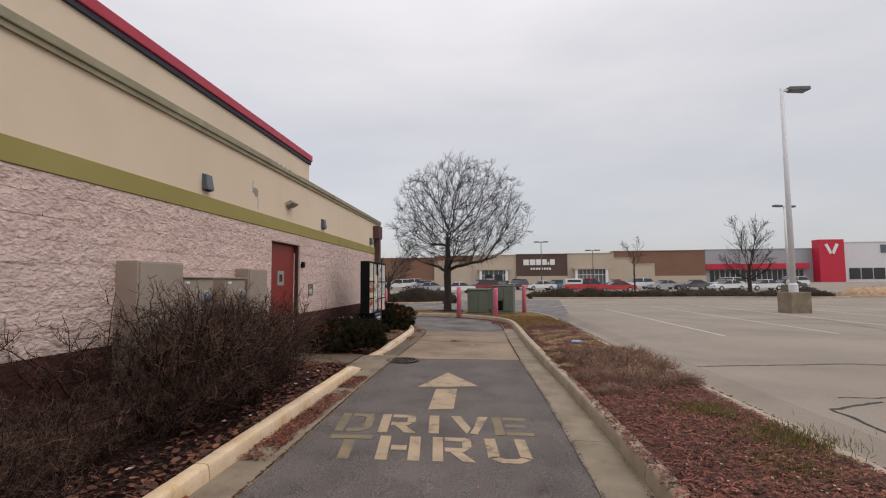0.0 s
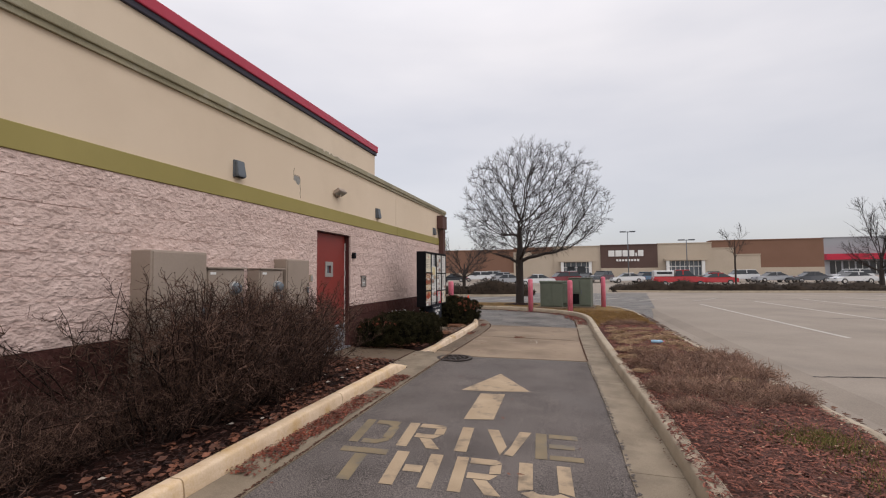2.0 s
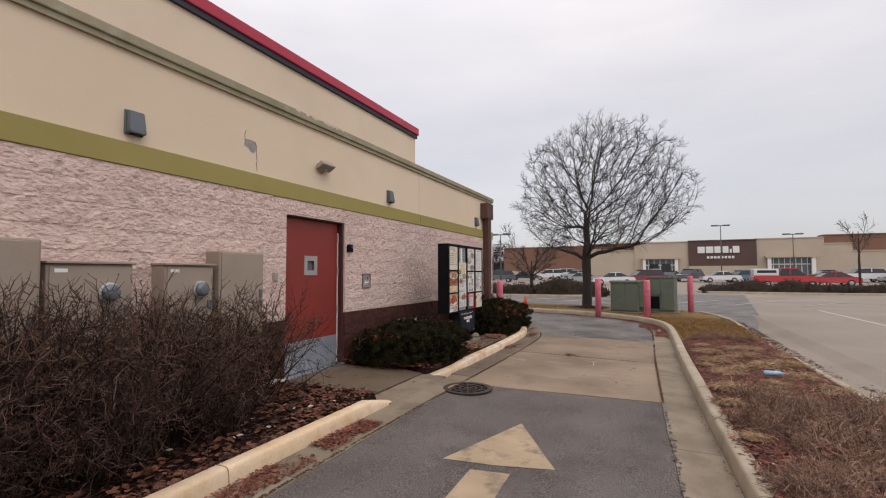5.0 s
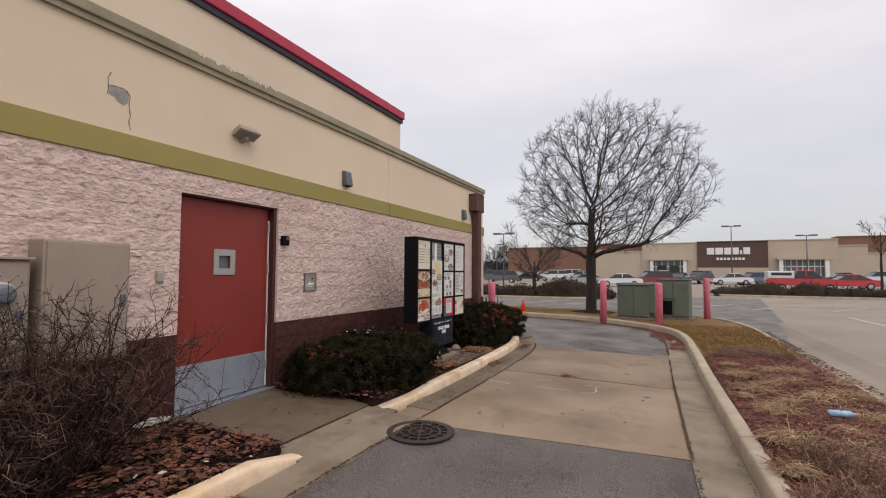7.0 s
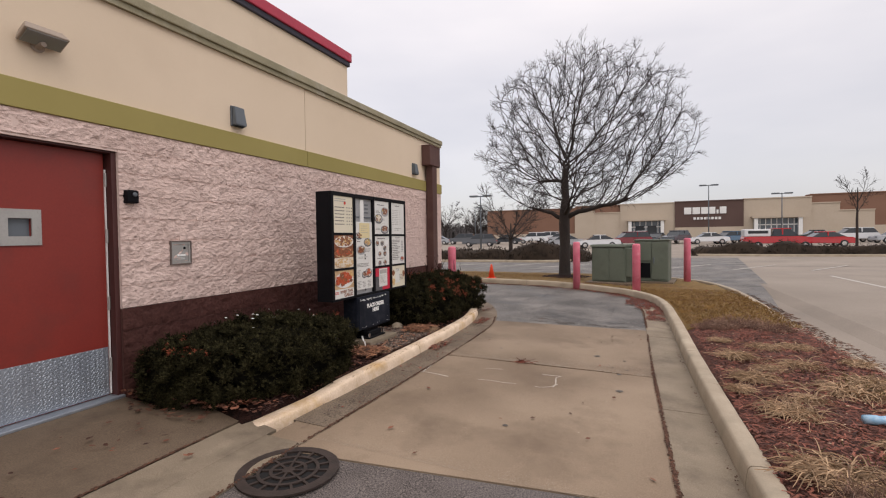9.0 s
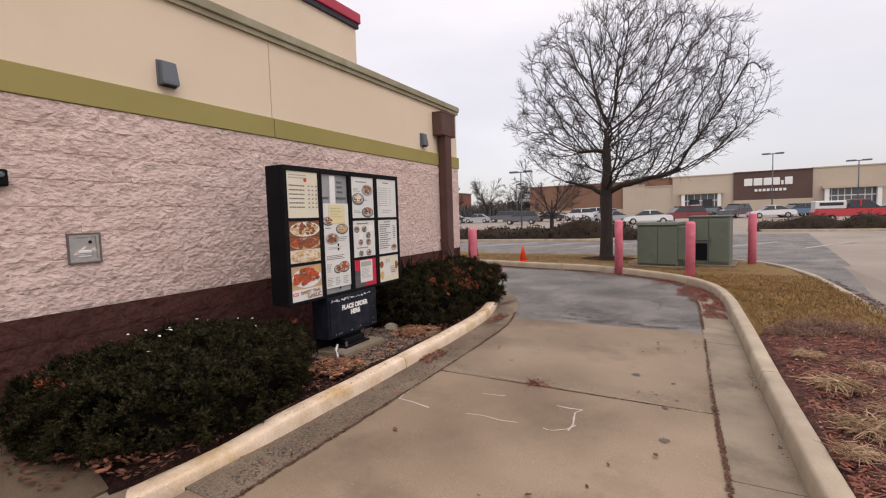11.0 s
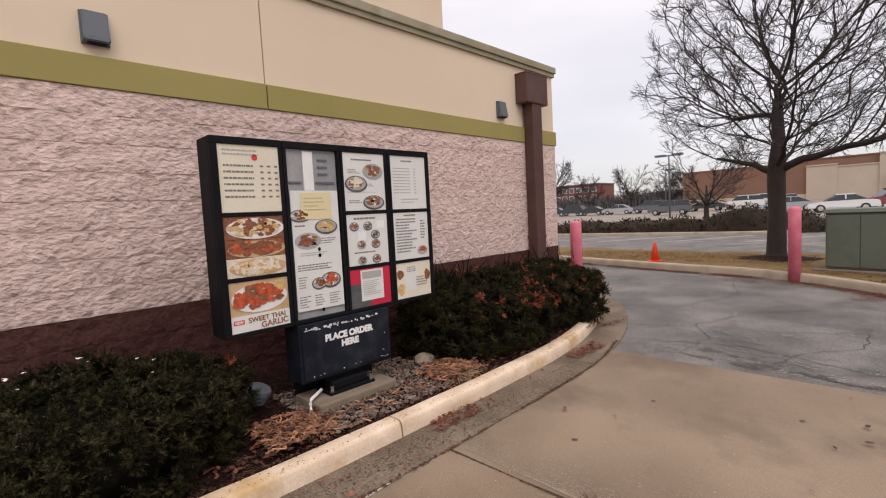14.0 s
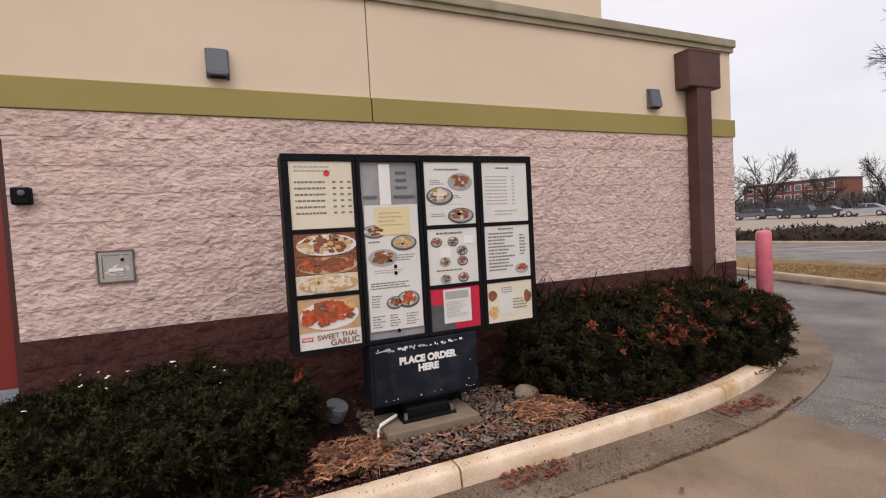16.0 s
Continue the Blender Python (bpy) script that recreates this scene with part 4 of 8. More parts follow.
M["food_red"] = photo("red_glazed_food", [(0.27, 0.03, 0.012), (0.62, 0.13, 0.05)], 35)
M["food_white"] = photo("white_sauce_food", [(0.50, 0.40, 0.28), (0.78, 0.72, 0.62)], 20)
M["food_green"] = photo("greens_and_corn", [(0.12, 0.13, 0.03), (0.62, 0.42, 0.10)], 45)
M["plate_grey"] = plain("grey_plate", (0.34, 0.345, 0.35), 0.3, var=0.15)
M["plate"] = plain("white_plate", (0.70, 0.69, 0.67), 0.3, var=0.05)
M["photo_tan"] = photo("tan_photo_ground", [(0.42, 0.27, 0.14), (0.60, 0.42, 0.25)], 9)
M["photo_dark"] = photo("dark_photo_ground", [(0.05, 0.05, 0.055), (0.12, 0.12, 0.125)], 8)
M["poster_red"] = plain("red_poster", (0.50, 0.02, 0.05), 0.35)
M["inside"] = material("dusty_empty_light_box", [(0.22, 0.225, 0.23), (0.36, 0.365, 0.37)], scale=3, rough=0.5, bump=0.1)
M["logo_red"] = plain("red_round_mark", (0.55, 0.04, 0.03), 0.4)

MX = -2.46  # front of the menu cases
MY0, MY1, MZ0, MZ1 = 11.50, 13.35, 0.715, 2.0
board = thing("menu_board", "four-panel drive-through menu board in a black metal case", "menu board", (0, 0, 0))


def flat_disc(bm, y, z, ry, rz, x, n=18, wob=0.0, seed=0):
    rng = random.Random(seed)
    vs = []
    for i in range(n):
        k = 1 + wob * rng.uniform(-1, 1)
        vs.append(bm.verts.new((x, y + math.cos(2 * math.pi * i / n) * ry * k, z + math.sin(2 * math.pi * i / n) * rz * k)))
    f = bm.faces.new(vs)
    r = bmesh.ops.extrude_face_region(bm, geom=[f])
    bmesh.ops.translate(bm, vec=(0.0012, 0, 0), verts=[v for v in r["geom"] if isinstance(v, bmesh.types.BMVert)])


def sheet(name, y0, y1, z0, z1, mat, parent, lift=0.0, label=""):
    return part(name, box(MX - 0.012 + lift, MX - 0.0105 + lift, y0, y1, z0, z1), mat, parent, label)


def print_bars(y0, y1, z0, z1, rows, seed, parent, mat, prices=0, fill=0.5, lift=0.0015):
    """Lines of writing too small to read, as bars."""
    rng = random.Random(seed)
    bm = bmesh.new()
    dz = (z1 - z0) / rows
    for k in range(rows):
        z = z1 - (k + 0.5) * dz
        y = y0
        end = y0 + (y1 - y0) * (0.55 if prices else rng.uniform(0.6, 1.0))
        while y < end - 0.004:
            w = min(rng.uniform(0.008, 0.03), end - y)
            add_box(bm, MX - 0.0105 + lift - 0.001, MX - 0.0105 + lift, y, y + w, z - dz * fill / 2, z + dz * fill / 2)
            y += w + 0.005
        for p in range(prices):
            q = y0 + (y1 - y0) * (0.68 + 0.14 * p)
            add_box(bm, MX - 0.0105 + lift - 0.001, MX - 0.0105 + lift, q, q + 0.022, z - dz * fill / 2, z + dz * fill / 2)
    return tagged(part("print", bm, mat, parent), kind="stuff")


def dish(y, z, ry, rz, mat, parent, seed, lift=0.002):
    """A printed plate of food: a dark rimmed plate with a heap of small pieces."""
    rng = random.Random(seed)
    x = MX - 0.0105 + lift
    bm = bmesh.new()
    flat_disc(bm, y, z, ry, rz, x - 0.001)
    p = part("plate_picture", bm, M["photo_dark"] if seed % 3 else M["plate_grey"], parent)
    bm = bmesh.new()
    flat_disc(bm, y, z + rz * 0.08, ry * 0.86, rz * 0.8, x - 0.0002, 18)
    part("plate_face", bm, M["plate_grey"], p)
    for m, n in ((mat, 13), (M["food_meat"], 6), (M["food_white"], 4), (M["food_green"], 3)):
        bm = bmesh.new()
        for q in range(n):
            t, rr = rng.uniform(0, 6.283), 0.62 * math.sqrt(rng.random())
            flat_disc(bm, y + math.cos(t) * rr * ry, z + rz * 0.12 + math.sin(t) * rr * rz, ry * rng.uniform(0.12, 0.28), rz * rng.uniform(0.12, 0.26), x + 0.0006 + 0.0001 * q, 9, 0.35, seed * 40 + q)
        tagged(part("food_picture", bm, m, p), kind="stuff")


def lettering(text, size, m, mat, parent, name="lettering", align="CENTER", depth=0.0008, shear=0.0, bold=0.0):
    cu = bpy.data.curves.new(name, "FONT")
    cu.body, cu.size, cu.align_x, cu.align_y, cu.extrude, cu.shear, cu.offset = text, size, align, "CENTER", depth, shear, bold
    tmp = bpy.data.objects.new("tmp", cu)
    scene.collection.objects.link(tmp)
    dg = bpy.context.evaluated_depsgraph_get()
    me = bpy.data.meshes.new_from_object(tmp.evaluated_get(dg))
    bpy.data.objects.remove(tmp)
    me.materials.clear()
    me.materials.append(mat)
    ob = new(name, me)
    ob.matrix_world = m
    if parent:
        ob.parent = parent
    return ob


# frame of the case: local x of lettering runs along +y of the world, facing +x
FACE = Matrix(((0, 0, 1, 0), (1, 0, 0, 0), (0, 1, 0, 0), (0, 0, 0, 1)))


def at_face(x, y, z, roll=0.0):
    return Matrix.Translation((x, y, z)) @ FACE @ Matrix.Rotation(radians(roll), 4, "Z")


PANELS = [(11.545, 11.945), (12.00, 12.405), (12.455, 12.85), (12.915, 13.31)]
for i, (a, b) in enumerate(PANELS):
    y0 = MY0 if i == 0 else (PANELS[i - 1][1] + a) / 2 + 0.002
    y1 = MY1 if i == 3 else (b + PANELS[i + 1][0]) / 2 - 0.002
    case = part("menu_case", box(MX - 0.22, MX - 0.035, y0, y1, MZ0, MZ1, 0.006), M["black"], board, "black sheet-metal light box")
    bm = bmesh.new()
    for p, q, r, s in ((y0, y1, 1.952, MZ1), (y0, y1, MZ0, 0.742), (y0, a, 0.742, 1.952), (b, y1, 0.742, 1.952)):
        add_box(bm, MX - 0.035, MX, p, q, r, s, 0.004)
    part("bezel", bm, M["black"], case)
    if i != 1:
        for z in ((1.505, 1.085) if i == 0 else (1.49, 1.06)):
            part("divider", box(MX - 0.033, MX - 0.004, a, b, z - 0.014, z + 0.014, 0.003), M["black"], case)
    w = b - a
    if i == 0:
        s = sheet("menu_sheet", a, b, 1.52, 1.952, M["paper_warm"], case)
        print_bars(a + 0.03, b - 0.02, 1.60, 1.84, 6, 3, s, M["ink"], 3, 0.3)
        print_bars(a + 0.03, a + 0.30, 1.88, 1.93, 2, 5, s, M["ink_soft"], 0, 0.4)
        bm = bmesh.new()
        flat_disc(bm, a + 0.235, 1.875, 0.02, 0.02, MX - 0.0102)
        part("round_mark", bm, M["logo_red"], s)
        for k, (z0, z1, mats) in enumerate(((1.345, 1.492, ("food_white", "food_meat", "food_pasta")), (1.225, 1.342, ("food_meat", "food_meat", "food_red")), (1.10, 1.222, ("food_pasta", "food_white", "food_pasta")))):
            s = sheet("menu_photo", a, b, z0, z1, M[mats[1]], case, 0, "framed picture of a plate of food")
            rng = random.Random(k)
            mid_z, half_z = (z0 + z1) / 2, (z1 - z0) / 2
            bm = bmesh.new()
            flat_disc(bm, (a + b) / 2 + 0.01, mid_z - 0.006, w * 0.485, half_z * 0.94, MX - 0.0104, 26)
            part("plate_picture", bm, M["photo_tan"] if k else M["plate"], s)
            for m, n in ((0, 26), (1, 44), (2, 26)):
                bm = bmesh.new()
                for q in range(n):
                    t, rr = rng.uniform(0, 6.283), math.sqrt(rng.random())
                    ry, rz = rng.uniform(0.010, 0.034), rng.uniform(0.006, 0.018)
                    yy = (a + b) / 2 + math.cos(t) * rr * (w * 0.47 - ry)
                    zz = mid_z + math.sin(t) * rr * (half_z * 0.92 - rz)
                    flat_disc(bm, yy, zz, ry, rz, MX - 0.0094 + 0.00004 * q + 0.0004 * rng.randrange(3) + 0.0003 * m, 11, 0.35, q + k * 70 + m * 30)
                tagged(part("food_picture", bm, M[mats[m]], s), kind="stuff")
        s = sheet("menu_photo", a, b, 0.742, 1.07, M["photo_tan"], case, 0, "picture of a plate of red glazed chicken")
        sheet("photo_foot", a, b, 0.742, 0.85, M["paper"], s, 0.0008)
        bm = bmesh.new()
        flat_disc(bm, (a + b) / 2, 0.955, w * 0.475, 0.095, MX - 0.0085, 24)
        part("plate_picture", bm, M["plate"], s)
        rng = random.Random(9)
        for q in range(60):
            bm = bmesh.new()
            t, rr = rng.uniform(0, 6.28), math.sqrt(rng.random())
            flat_disc(bm, (a + b) / 2 - 0.01 + math.cos(t) * rr * w * 0.39, 0.965 + math.sin(t) * rr * 0.07, rng.uniform(0.02, 0.04), rng.uniform(0.014, 0.026), MX - 0.0078 + 0.00012 * q, 10, 0.3, q)
            part("food_picture", bm, M["food_red"] if q % 4 else M["food_meat"], s)
        for q in range(5):
            bm = bmesh.new()
            flat_disc(bm, b - 0.06 + rng.uniform(-0.02, 0.02), 1.02 + rng.uniform(-0.02, 0.025), 0.025, 0.02, MX - 0.0045 + 0.0002 * q, 10, 0.3, q)
            part("food_picture", bm, M["food_pasta"], s)
        lettering("SWEET THAI", 0.046, at_face(MX - 0.0085, a + 0.24, 0.815, 2), M["food_meat"], s, "lettering", bold=0.001)
        lettering("GARLIC", 0.056, at_face(MX - 0.0085, a + 0.29, 0.772, 2), M["food_meat"], s, "lettering", bold=0.0012)
        tag = sheet("photo_tag", a + 0.015, a + 0.085, 0.795, 0.824, M["logo_red"], s, 0.0016)
        lettering("NEW", 0.024, at_face(MX - 0.0085, a + 0.05, 0.809), M["plate"], tag, bold=0.0008)
    if i == 1:
        s = part("light_box", box(MX - 0.035, MX - 0.03, a, b, 0.742, 1.952), M["inside"], case, "bare dusty inside of the light box")
        bm = bmesh.new()
        add_box(bm, MX - 0.03, MX - 0.018, a + 0.13, a + 0.21, 1.66, 1.94, 0.003)
        part("ballast_strip", bm, M["white"], s)
        bm = bmesh.new()
        for z in (1.88, 1.83, 1.78):
            add_box(bm, MX - 0.03, MX - 0.024, a + 0.25, a + 0.33, z - 0.008, z + 0.008)
        add_box(bm, MX - 0.03, MX - 0.02, a + 0.02, a + 0.11, 1.71, 1.725)
        add_box(bm, MX - 0.03, MX - 0.02, a + 0.23, a + 0.38, 1.71, 1.725)
        tagged(part("fitting", bm, M["lamp_grey"], s), kind="stuff")
        s = sheet("menu_sheet", a + 0.01, b - 0.012, 0.80, 1.66, M["paper"], case)
        note = sheet("paper_note", a + 0.085, a + 0.33, 1.455, 1.645, M["yellow_note"], s, 0.004, "yellowed paper note taped over the menu")
        print_bars(a + 0.11, a + 0.30, 1.51, 1.62, 4, 12, note, M["ink_soft"], 0, 0.16, 0.0062)
        dish(a + 0.075, 1.48, 0.085, 0.045, M["food_meat"], s, 1)
        dish(a + 0.28, 1.395, 0.095, 0.055, M["food_pasta"], s, 2)
        dish(a + 0.125, 1.30, 0.105, 0.06, M["food_meat"], s, 3)
        dish(a + 0.19, 0.985, 0.06, 0.045, M["food_meat"], s, 4)
        dish(a + 0.29, 1.0, 0.085, 0.06, M["food_red"], s, 5)
        print_bars(a + 0.03, a + 0.15, 1.40, 1.42, 1, 14, s, M["ink"], 0, 0.5)
        print_bars(a + 0.22, a + 0.36, 1.27, 1.32, 3, 15, s, M["ink"], 0, 0.35)
        print_bars(a + 0.06, a + 0.34, 1.19, 1.22, 2, 16, s, M["ink_soft"], 0, 0.4)
        print_bars(a + 0.03, a + 0.37, 1.085, 1.135, 3, 17, s, M["ink"], 0, 0.45)
        for k in range(3):
            print_bars(a + 0.03 + 0.12 * k, a + 0.12 + 0.12 * k, 0.82, 0.91, 5, 20 + k, s, M["ink"], 0, 0.35)
        print_bars(a + 0.03, a + 0.11, 0.96, 1.05, 5, 19, s, M["ink"], 0, 0.35)
        bm = bmesh.new()
        for z in (1.19, 1.235, 0.79):
            flat_disc(bm, a + 0.21, z, 0.012, 0.014, MX - 0.0075)
        tagged(part("magnet", bm, M["black"], s), kind="stuff")
    if i == 2:
        s = sheet("menu_sheet", a, b, 1.505, 1.952, M["paper"], case)
        print_bars(a + 0.08, b - 0.08, 1.89, 1.91, 1, 30, s, M["ink"], 0, 0.6)
        dish(a + 0.28, 1.81, 0.1, 0.065, M["food_meat"], s, 6)
        dish(a + 0.115, 1.71, 0.105, 0.065, M["food_white"], s, 7)
        dish(a + 0.275, 1.565, 0.105, 0.058, M["food_meat"], s, 8)
        print_bars(a + 0.04, a + 0.17, 1.79, 1.83, 3, 31, s, M["ink"], 0, 0.35)
        print_bars(a + 0.2, a + 0.3, 1.69, 1.72, 2, 32, s, M["ink"], 0, 0.35)
        print_bars(a + 0.04, a + 0.16, 1.56, 1.59, 2, 33, s, M["ink"], 0, 0.35)
        print_bars(a + 0.03, b - 0.03, 1.645, 1.65, 1, 34, s, M["ink_soft"], 0, 0.5)
        s = sheet("menu_sheet", a, b, 1.075, 1.475, M["paper"], case)
        print_bars(a + 0.07, b - 0.07, 1.43, 1.455, 1, 35, s, M["ink"], 0, 0.6)
        for k, (u, v) in enumerate(((0.07, 1.38), (0.2, 1.38), (0.13, 1.235), (0.27, 1.31), (0.27, 1.235), (0.13, 1.11), (0.27, 1.115))):
            dish(a + u, v, 0.044, 0.036, M["photo_dark"] if k % 2 else M["food_meat"], s, 40 + k)
        print_bars(a + 0.06, b - 0.06, 1.165, 1.185, 1, 36, s, M["ink"], 0, 0.5)
        sheet("white_sticker", a + 0.095, a + 0.175, 1.27, 1.34, M["white"], s, 0.003)
        sheet("white_sticker", b - 0.11, b - 0.03, 1.36, 1.42, M["white"], s, 0.003)
        s = sheet("menu_poster", a, b, 0.742, 1.045, M["poster_red"], case, 0, "red poster with a notice taped on it")
        sheet("poster_corner", a, a + 0.19, 0.742, 0.93, M["photo_dark"], s, 0.0012)
        note = sheet("taped_notice", a + 0.10, a + 0.32, 0.79, 1.035, M["paper"], s, 0.004, "white paper notice")
        sheet("notice_head", a + 0.115, a + 0.30, 0.965, 1.02, M["ink_soft"], note, 0.0056)
        print_bars(a + 0.12, a + 0.30, 0.83, 0.95, 8, 37, note, M["ink_soft"], 0, 0.3, 0.0065)
    if i == 3:
        s = sheet("menu_sheet", a, b, 1.505, 1.952, M["paper"], case)
        print_bars(a + 0.12, b - 0.12, 1.90, 1.92, 1, 50, s, M["ink"], 0, 0.6)
        print_bars(a + 0.03, b - 0.03, 1.63, 1.86, 9, 51, s, M["ink_soft"], 1, 0.28)
        print_bars(a + 0.1, b - 0.1, 1.55, 1.60, 2, 52, s, M["ink_soft"], 0, 0.35)
        s = sheet("menu_sheet", a, b, 1.075, 1.475, M["paper"], case)
        print_bars(a + 0.12, b - 0.12, 1.44, 1.46, 1, 53, s, M["ink"], 0, 0.6)
        print_bars(a + 0.03, a + 0.26, 1.13, 1.43, 12, 54, s, M["ink"], 0, 0.45)
        print_bars(b - 0.09, b - 0.03, 1.24, 1.41, 7, 55, s, M["ink"], 0, 0.45)
        dish(b - 0.08, 1.14, 0.06, 0.04, M["food_red"], s, 60)
        s = sheet("menu_sheet", a, b, 0.742, 1.045, M["paper_warm"], case)
        sheet("white_sticker", a + 0.10, a + 0.24, 0.80, 1.0, M["paper"], s, 0.002)
        print_bars(a + 0.12, a + 0.22, 0.96, 1.01, 3, 56, s, M["ink"], 0, 0.3, 0.0045)
        print_bars(a + 0.22, a + 0.36, 0.83, 0.92, 4, 57, s, M["ink"], 0, 0.3, 0.0045)
        for k, (u, v, ww, hh) in enumerate(((0.045, 0.95, 0.036, 0.04), (0.05, 0.82, 0.04, 0.05), (0.355, 0.92, 0.032, 0.05))):
            bm = bmesh.new()
            flat_disc(bm, a + u, v, ww, hh, MX - 0.0095, 14, 0.15, k)
            part("drink_picture", bm, M["food_meat"] if k != 1 else M["food_pasta"], s)
speaker = thing("order_speaker", "dark scuffed order speaker box below the menu board", "speaker box")
part("cabinet", box(MX - 0.20, MX + 0.012, 11.985, 12.795, 0.285, 0.71, 0.008), M["speaker"], speaker)
part("front_panel", box(MX + 0.012, MX + 0.022, 12.005, 12.775, 0.305, 0.69, 0.003), M["speaker"], speaker)
lettering("PLACE ORDER", 0.066, at_face(MX + 0.0225, 12.40, 0.578), M["white"], speaker, bold=0.004)
lettering("HERE", 0.066, at_face(MX + 0.0225, 12.40, 0.512), M["white"], speaker, bold=0.004)
rng = random.Random(77)
bm = bmesh.new()
for k in range(40):
    y = rng.uniform(12.02, 12.66)
    z = 0.662 + 0.004 * math.sin(y * 20) + rng.uniform(-0.006, 0.006)
    add_box(bm, MX + 0.0205, MX + 0.0228, y, y + rng.uniform(0.006, 0.03), z, z + rng.uniform(0.004, 0.016))
for k in range(16):
    y, z = rng.uniform(12.02, 12.75), rng.choice((rng.uniform(0.31, 0.33), rng.uniform(0.32, 0.68)))
    add_box(bm, MX + 0.0205, MX + 0.0226, y, y + rng.uniform(0.004, 0.012), z, z + rng.uniform(0.003, 0.01))
tagged(part("sticker_residue", bm, M["white"], speaker, "torn remains of a white sticker"), kind="stuff")
plinth = thing("speaker_plinth", "low concrete plinth under the order speaker", "plinth")
part("block", box(-2.66, -2.30, 12.03, 12.72, -0.02, 0.155, 0.012), M["gutter"], plinth)
ped = speaker
part("plate", box(-2.60, -2.40, 12.18, 12.58, 0.155, 0.175, 0.003), M["black"], ped)
part("channel", box(-2.56, -2.44, 12.22, 12.54, 0.175, 0.24, 0.01), M["black"], ped)
part("neck", box(-2.62, -2.50, 12.2, 12.56, 0.24, 0.30, 0.006), M["black"], ped)
for y in (12.205, 12.555):
    part("bolt", tube([(-2.42, y, 0.175), (-2.42, y, 0.225)], 0.014, 6), M["chrome"], ped)
part("stand", box(MX - 0.24, MX - 0.205, 12.05, 12.75, 0.12, 1.2, 0.004), M["black"], board, "black steel stand behind the speaker")
pipe = thing("white_pipe", "short bent white plastic pipe beside the plinth", "pipe")
part("pipe", tube([(-2.50, 12.16, 0.19), (-2.40, 12.02, 0.185), (-2.36, 11.99, 0.17), (-2.345, 11.985, 0.13), (-2.34, 11.985, 0.05)], 0.012, 8), M["white"], pipe)
ul = thing("ground_spotlight", "weathered grey ground spotlight under the menu board", "spotlight", (-2.75, 11.76, 0.09))
part("stake", tube([(0, 0, -0.05), (0, 0, 0.06)], 0.015, 8), M["black"], ul)
h = part("housing", lathe([(0.03, 0.0), (0.075, 0.03), (0.085, 0.10), (0.08, 0.13), (0.02, 0.132)], 14), M["lamp_grey"], ul)
h.matrix_basis = pose(0, 0, 0.06, 0, 25, 40)

# ---- lane markings: worn painted letters and the arrow ----
marks = thing("lane_marking", "worn yellow painted lettering and arrow on dark asphalt", "road marking", kind="structure")


def road_shape(name, polys, mat):
    bm = bmesh.new()
    for poly in polys:
        vs = [bm.verts.new((x, y, lane_z(x) + 0.004)) for x, y in poly]
        bm.faces.new(vs)
    bmesh.ops.triangulate(bm, faces=bm.faces[:])
    part(name, bm, mat, marks)


GLYPH = {
    "D": [[(0, 0), (0.09, 0), (0.09, 0.6), (0, 0.6)], [(0.12, 0.5), (0.24, 0.5), (0.34, 0.4), (0.36, 0.6), (0.12, 0.6)], [(0.12, 0), (0.26, 0), (0.36, 0.1), (0.34, 0.18), (0.25, 0.1), (0.12, 0.1)], [(0.28, 0.17), (0.37, 0.14), (0.37, 0.46), (0.28, 0.43)]],
    "R": [[(0, 0), (0.1, 0), (0.1, 0.6), (0, 0.6)], [(0.12, 0.5), (0.32, 0.5), (0.38, 0.55), (0.33, 0.6), (0.12, 0.6)], [(0.29, 0.34), (0.38, 0.36), (0.38, 0.53), (0.29, 0.48)], [(0.12, 0.24), (0.3, 0.24), (0.36, 0.33), (0.12, 0.34)], [(0.17, 0.23), (0.28, 0.23), (0.40, 0), (0.28, 0)]],
    "I": [[(0.08, 0), (0.19, 0), (0.19, 0.6), (0.08, 0.6)]],
    "V": [[(0.0, 0.6), (0.11, 0.6), (0.21, 0.2), (0.16, 0.0)], [(0.19, 0.02), (0.24, 0.2), (0.31, 0.6), (0.42, 0.6), (0.27, 0.0)]],
    "E": [[(0, 0), (0.1, 0), (0.1, 0.6), (0, 0.6)], [(0.12, 0.5), (0.38, 0.5), (0.38, 0.6), (0.12, 0.6)], [(0.12, 0.26), (0.34, 0.26), (0.34, 0.36), (0.12, 0.36)], [(0.12, 0), (0.40, 0), (0.40, 0.1), (0.12, 0.1)]],
    "T": [[(0, 0.5), (0.42, 0.5), (0.42, 0.6), (0, 0.6)], [(0.15, 0), (0.26, 0), (0.26, 0.48), (0.15, 0.48)]],
    "H": [[(0, 0), (0.11, 0), (0.11, 0.6), (0, 0.6)], [(0.30, 0), (0.41, 0), (0.41, 0.6), (0.30, 0.6)], [(0.13, 0.25), (0.28, 0.25), (0.28, 0.37), (0.13, 0.37)]],
    "U": [[(0, 0.12), (0.11, 0.16), (0.11, 0.6), (0, 0.6)], [(0.30, 0.16), (0.41, 0.12), (0.41, 0.6), (0.30, 0.6)], [(0.02, 0.09), (0.12, 0), (0.29, 0), (0.39, 0.09), (0.31, 0.14), (0.26, 0.1), (0.15, 0.1), (0.11, 0.14)]],
}


def word(text, xs, y0, h, mats):
    for ch, x, m in zip(text, xs, mats):
        polys = [[(x + gx * 1.0, y0 + gy * h / 0.6) for gx, gy in g] for g in GLYPH[ch]]
        road_shape("letter", [[WARP(*p) for p in poly] for poly in polys], m)


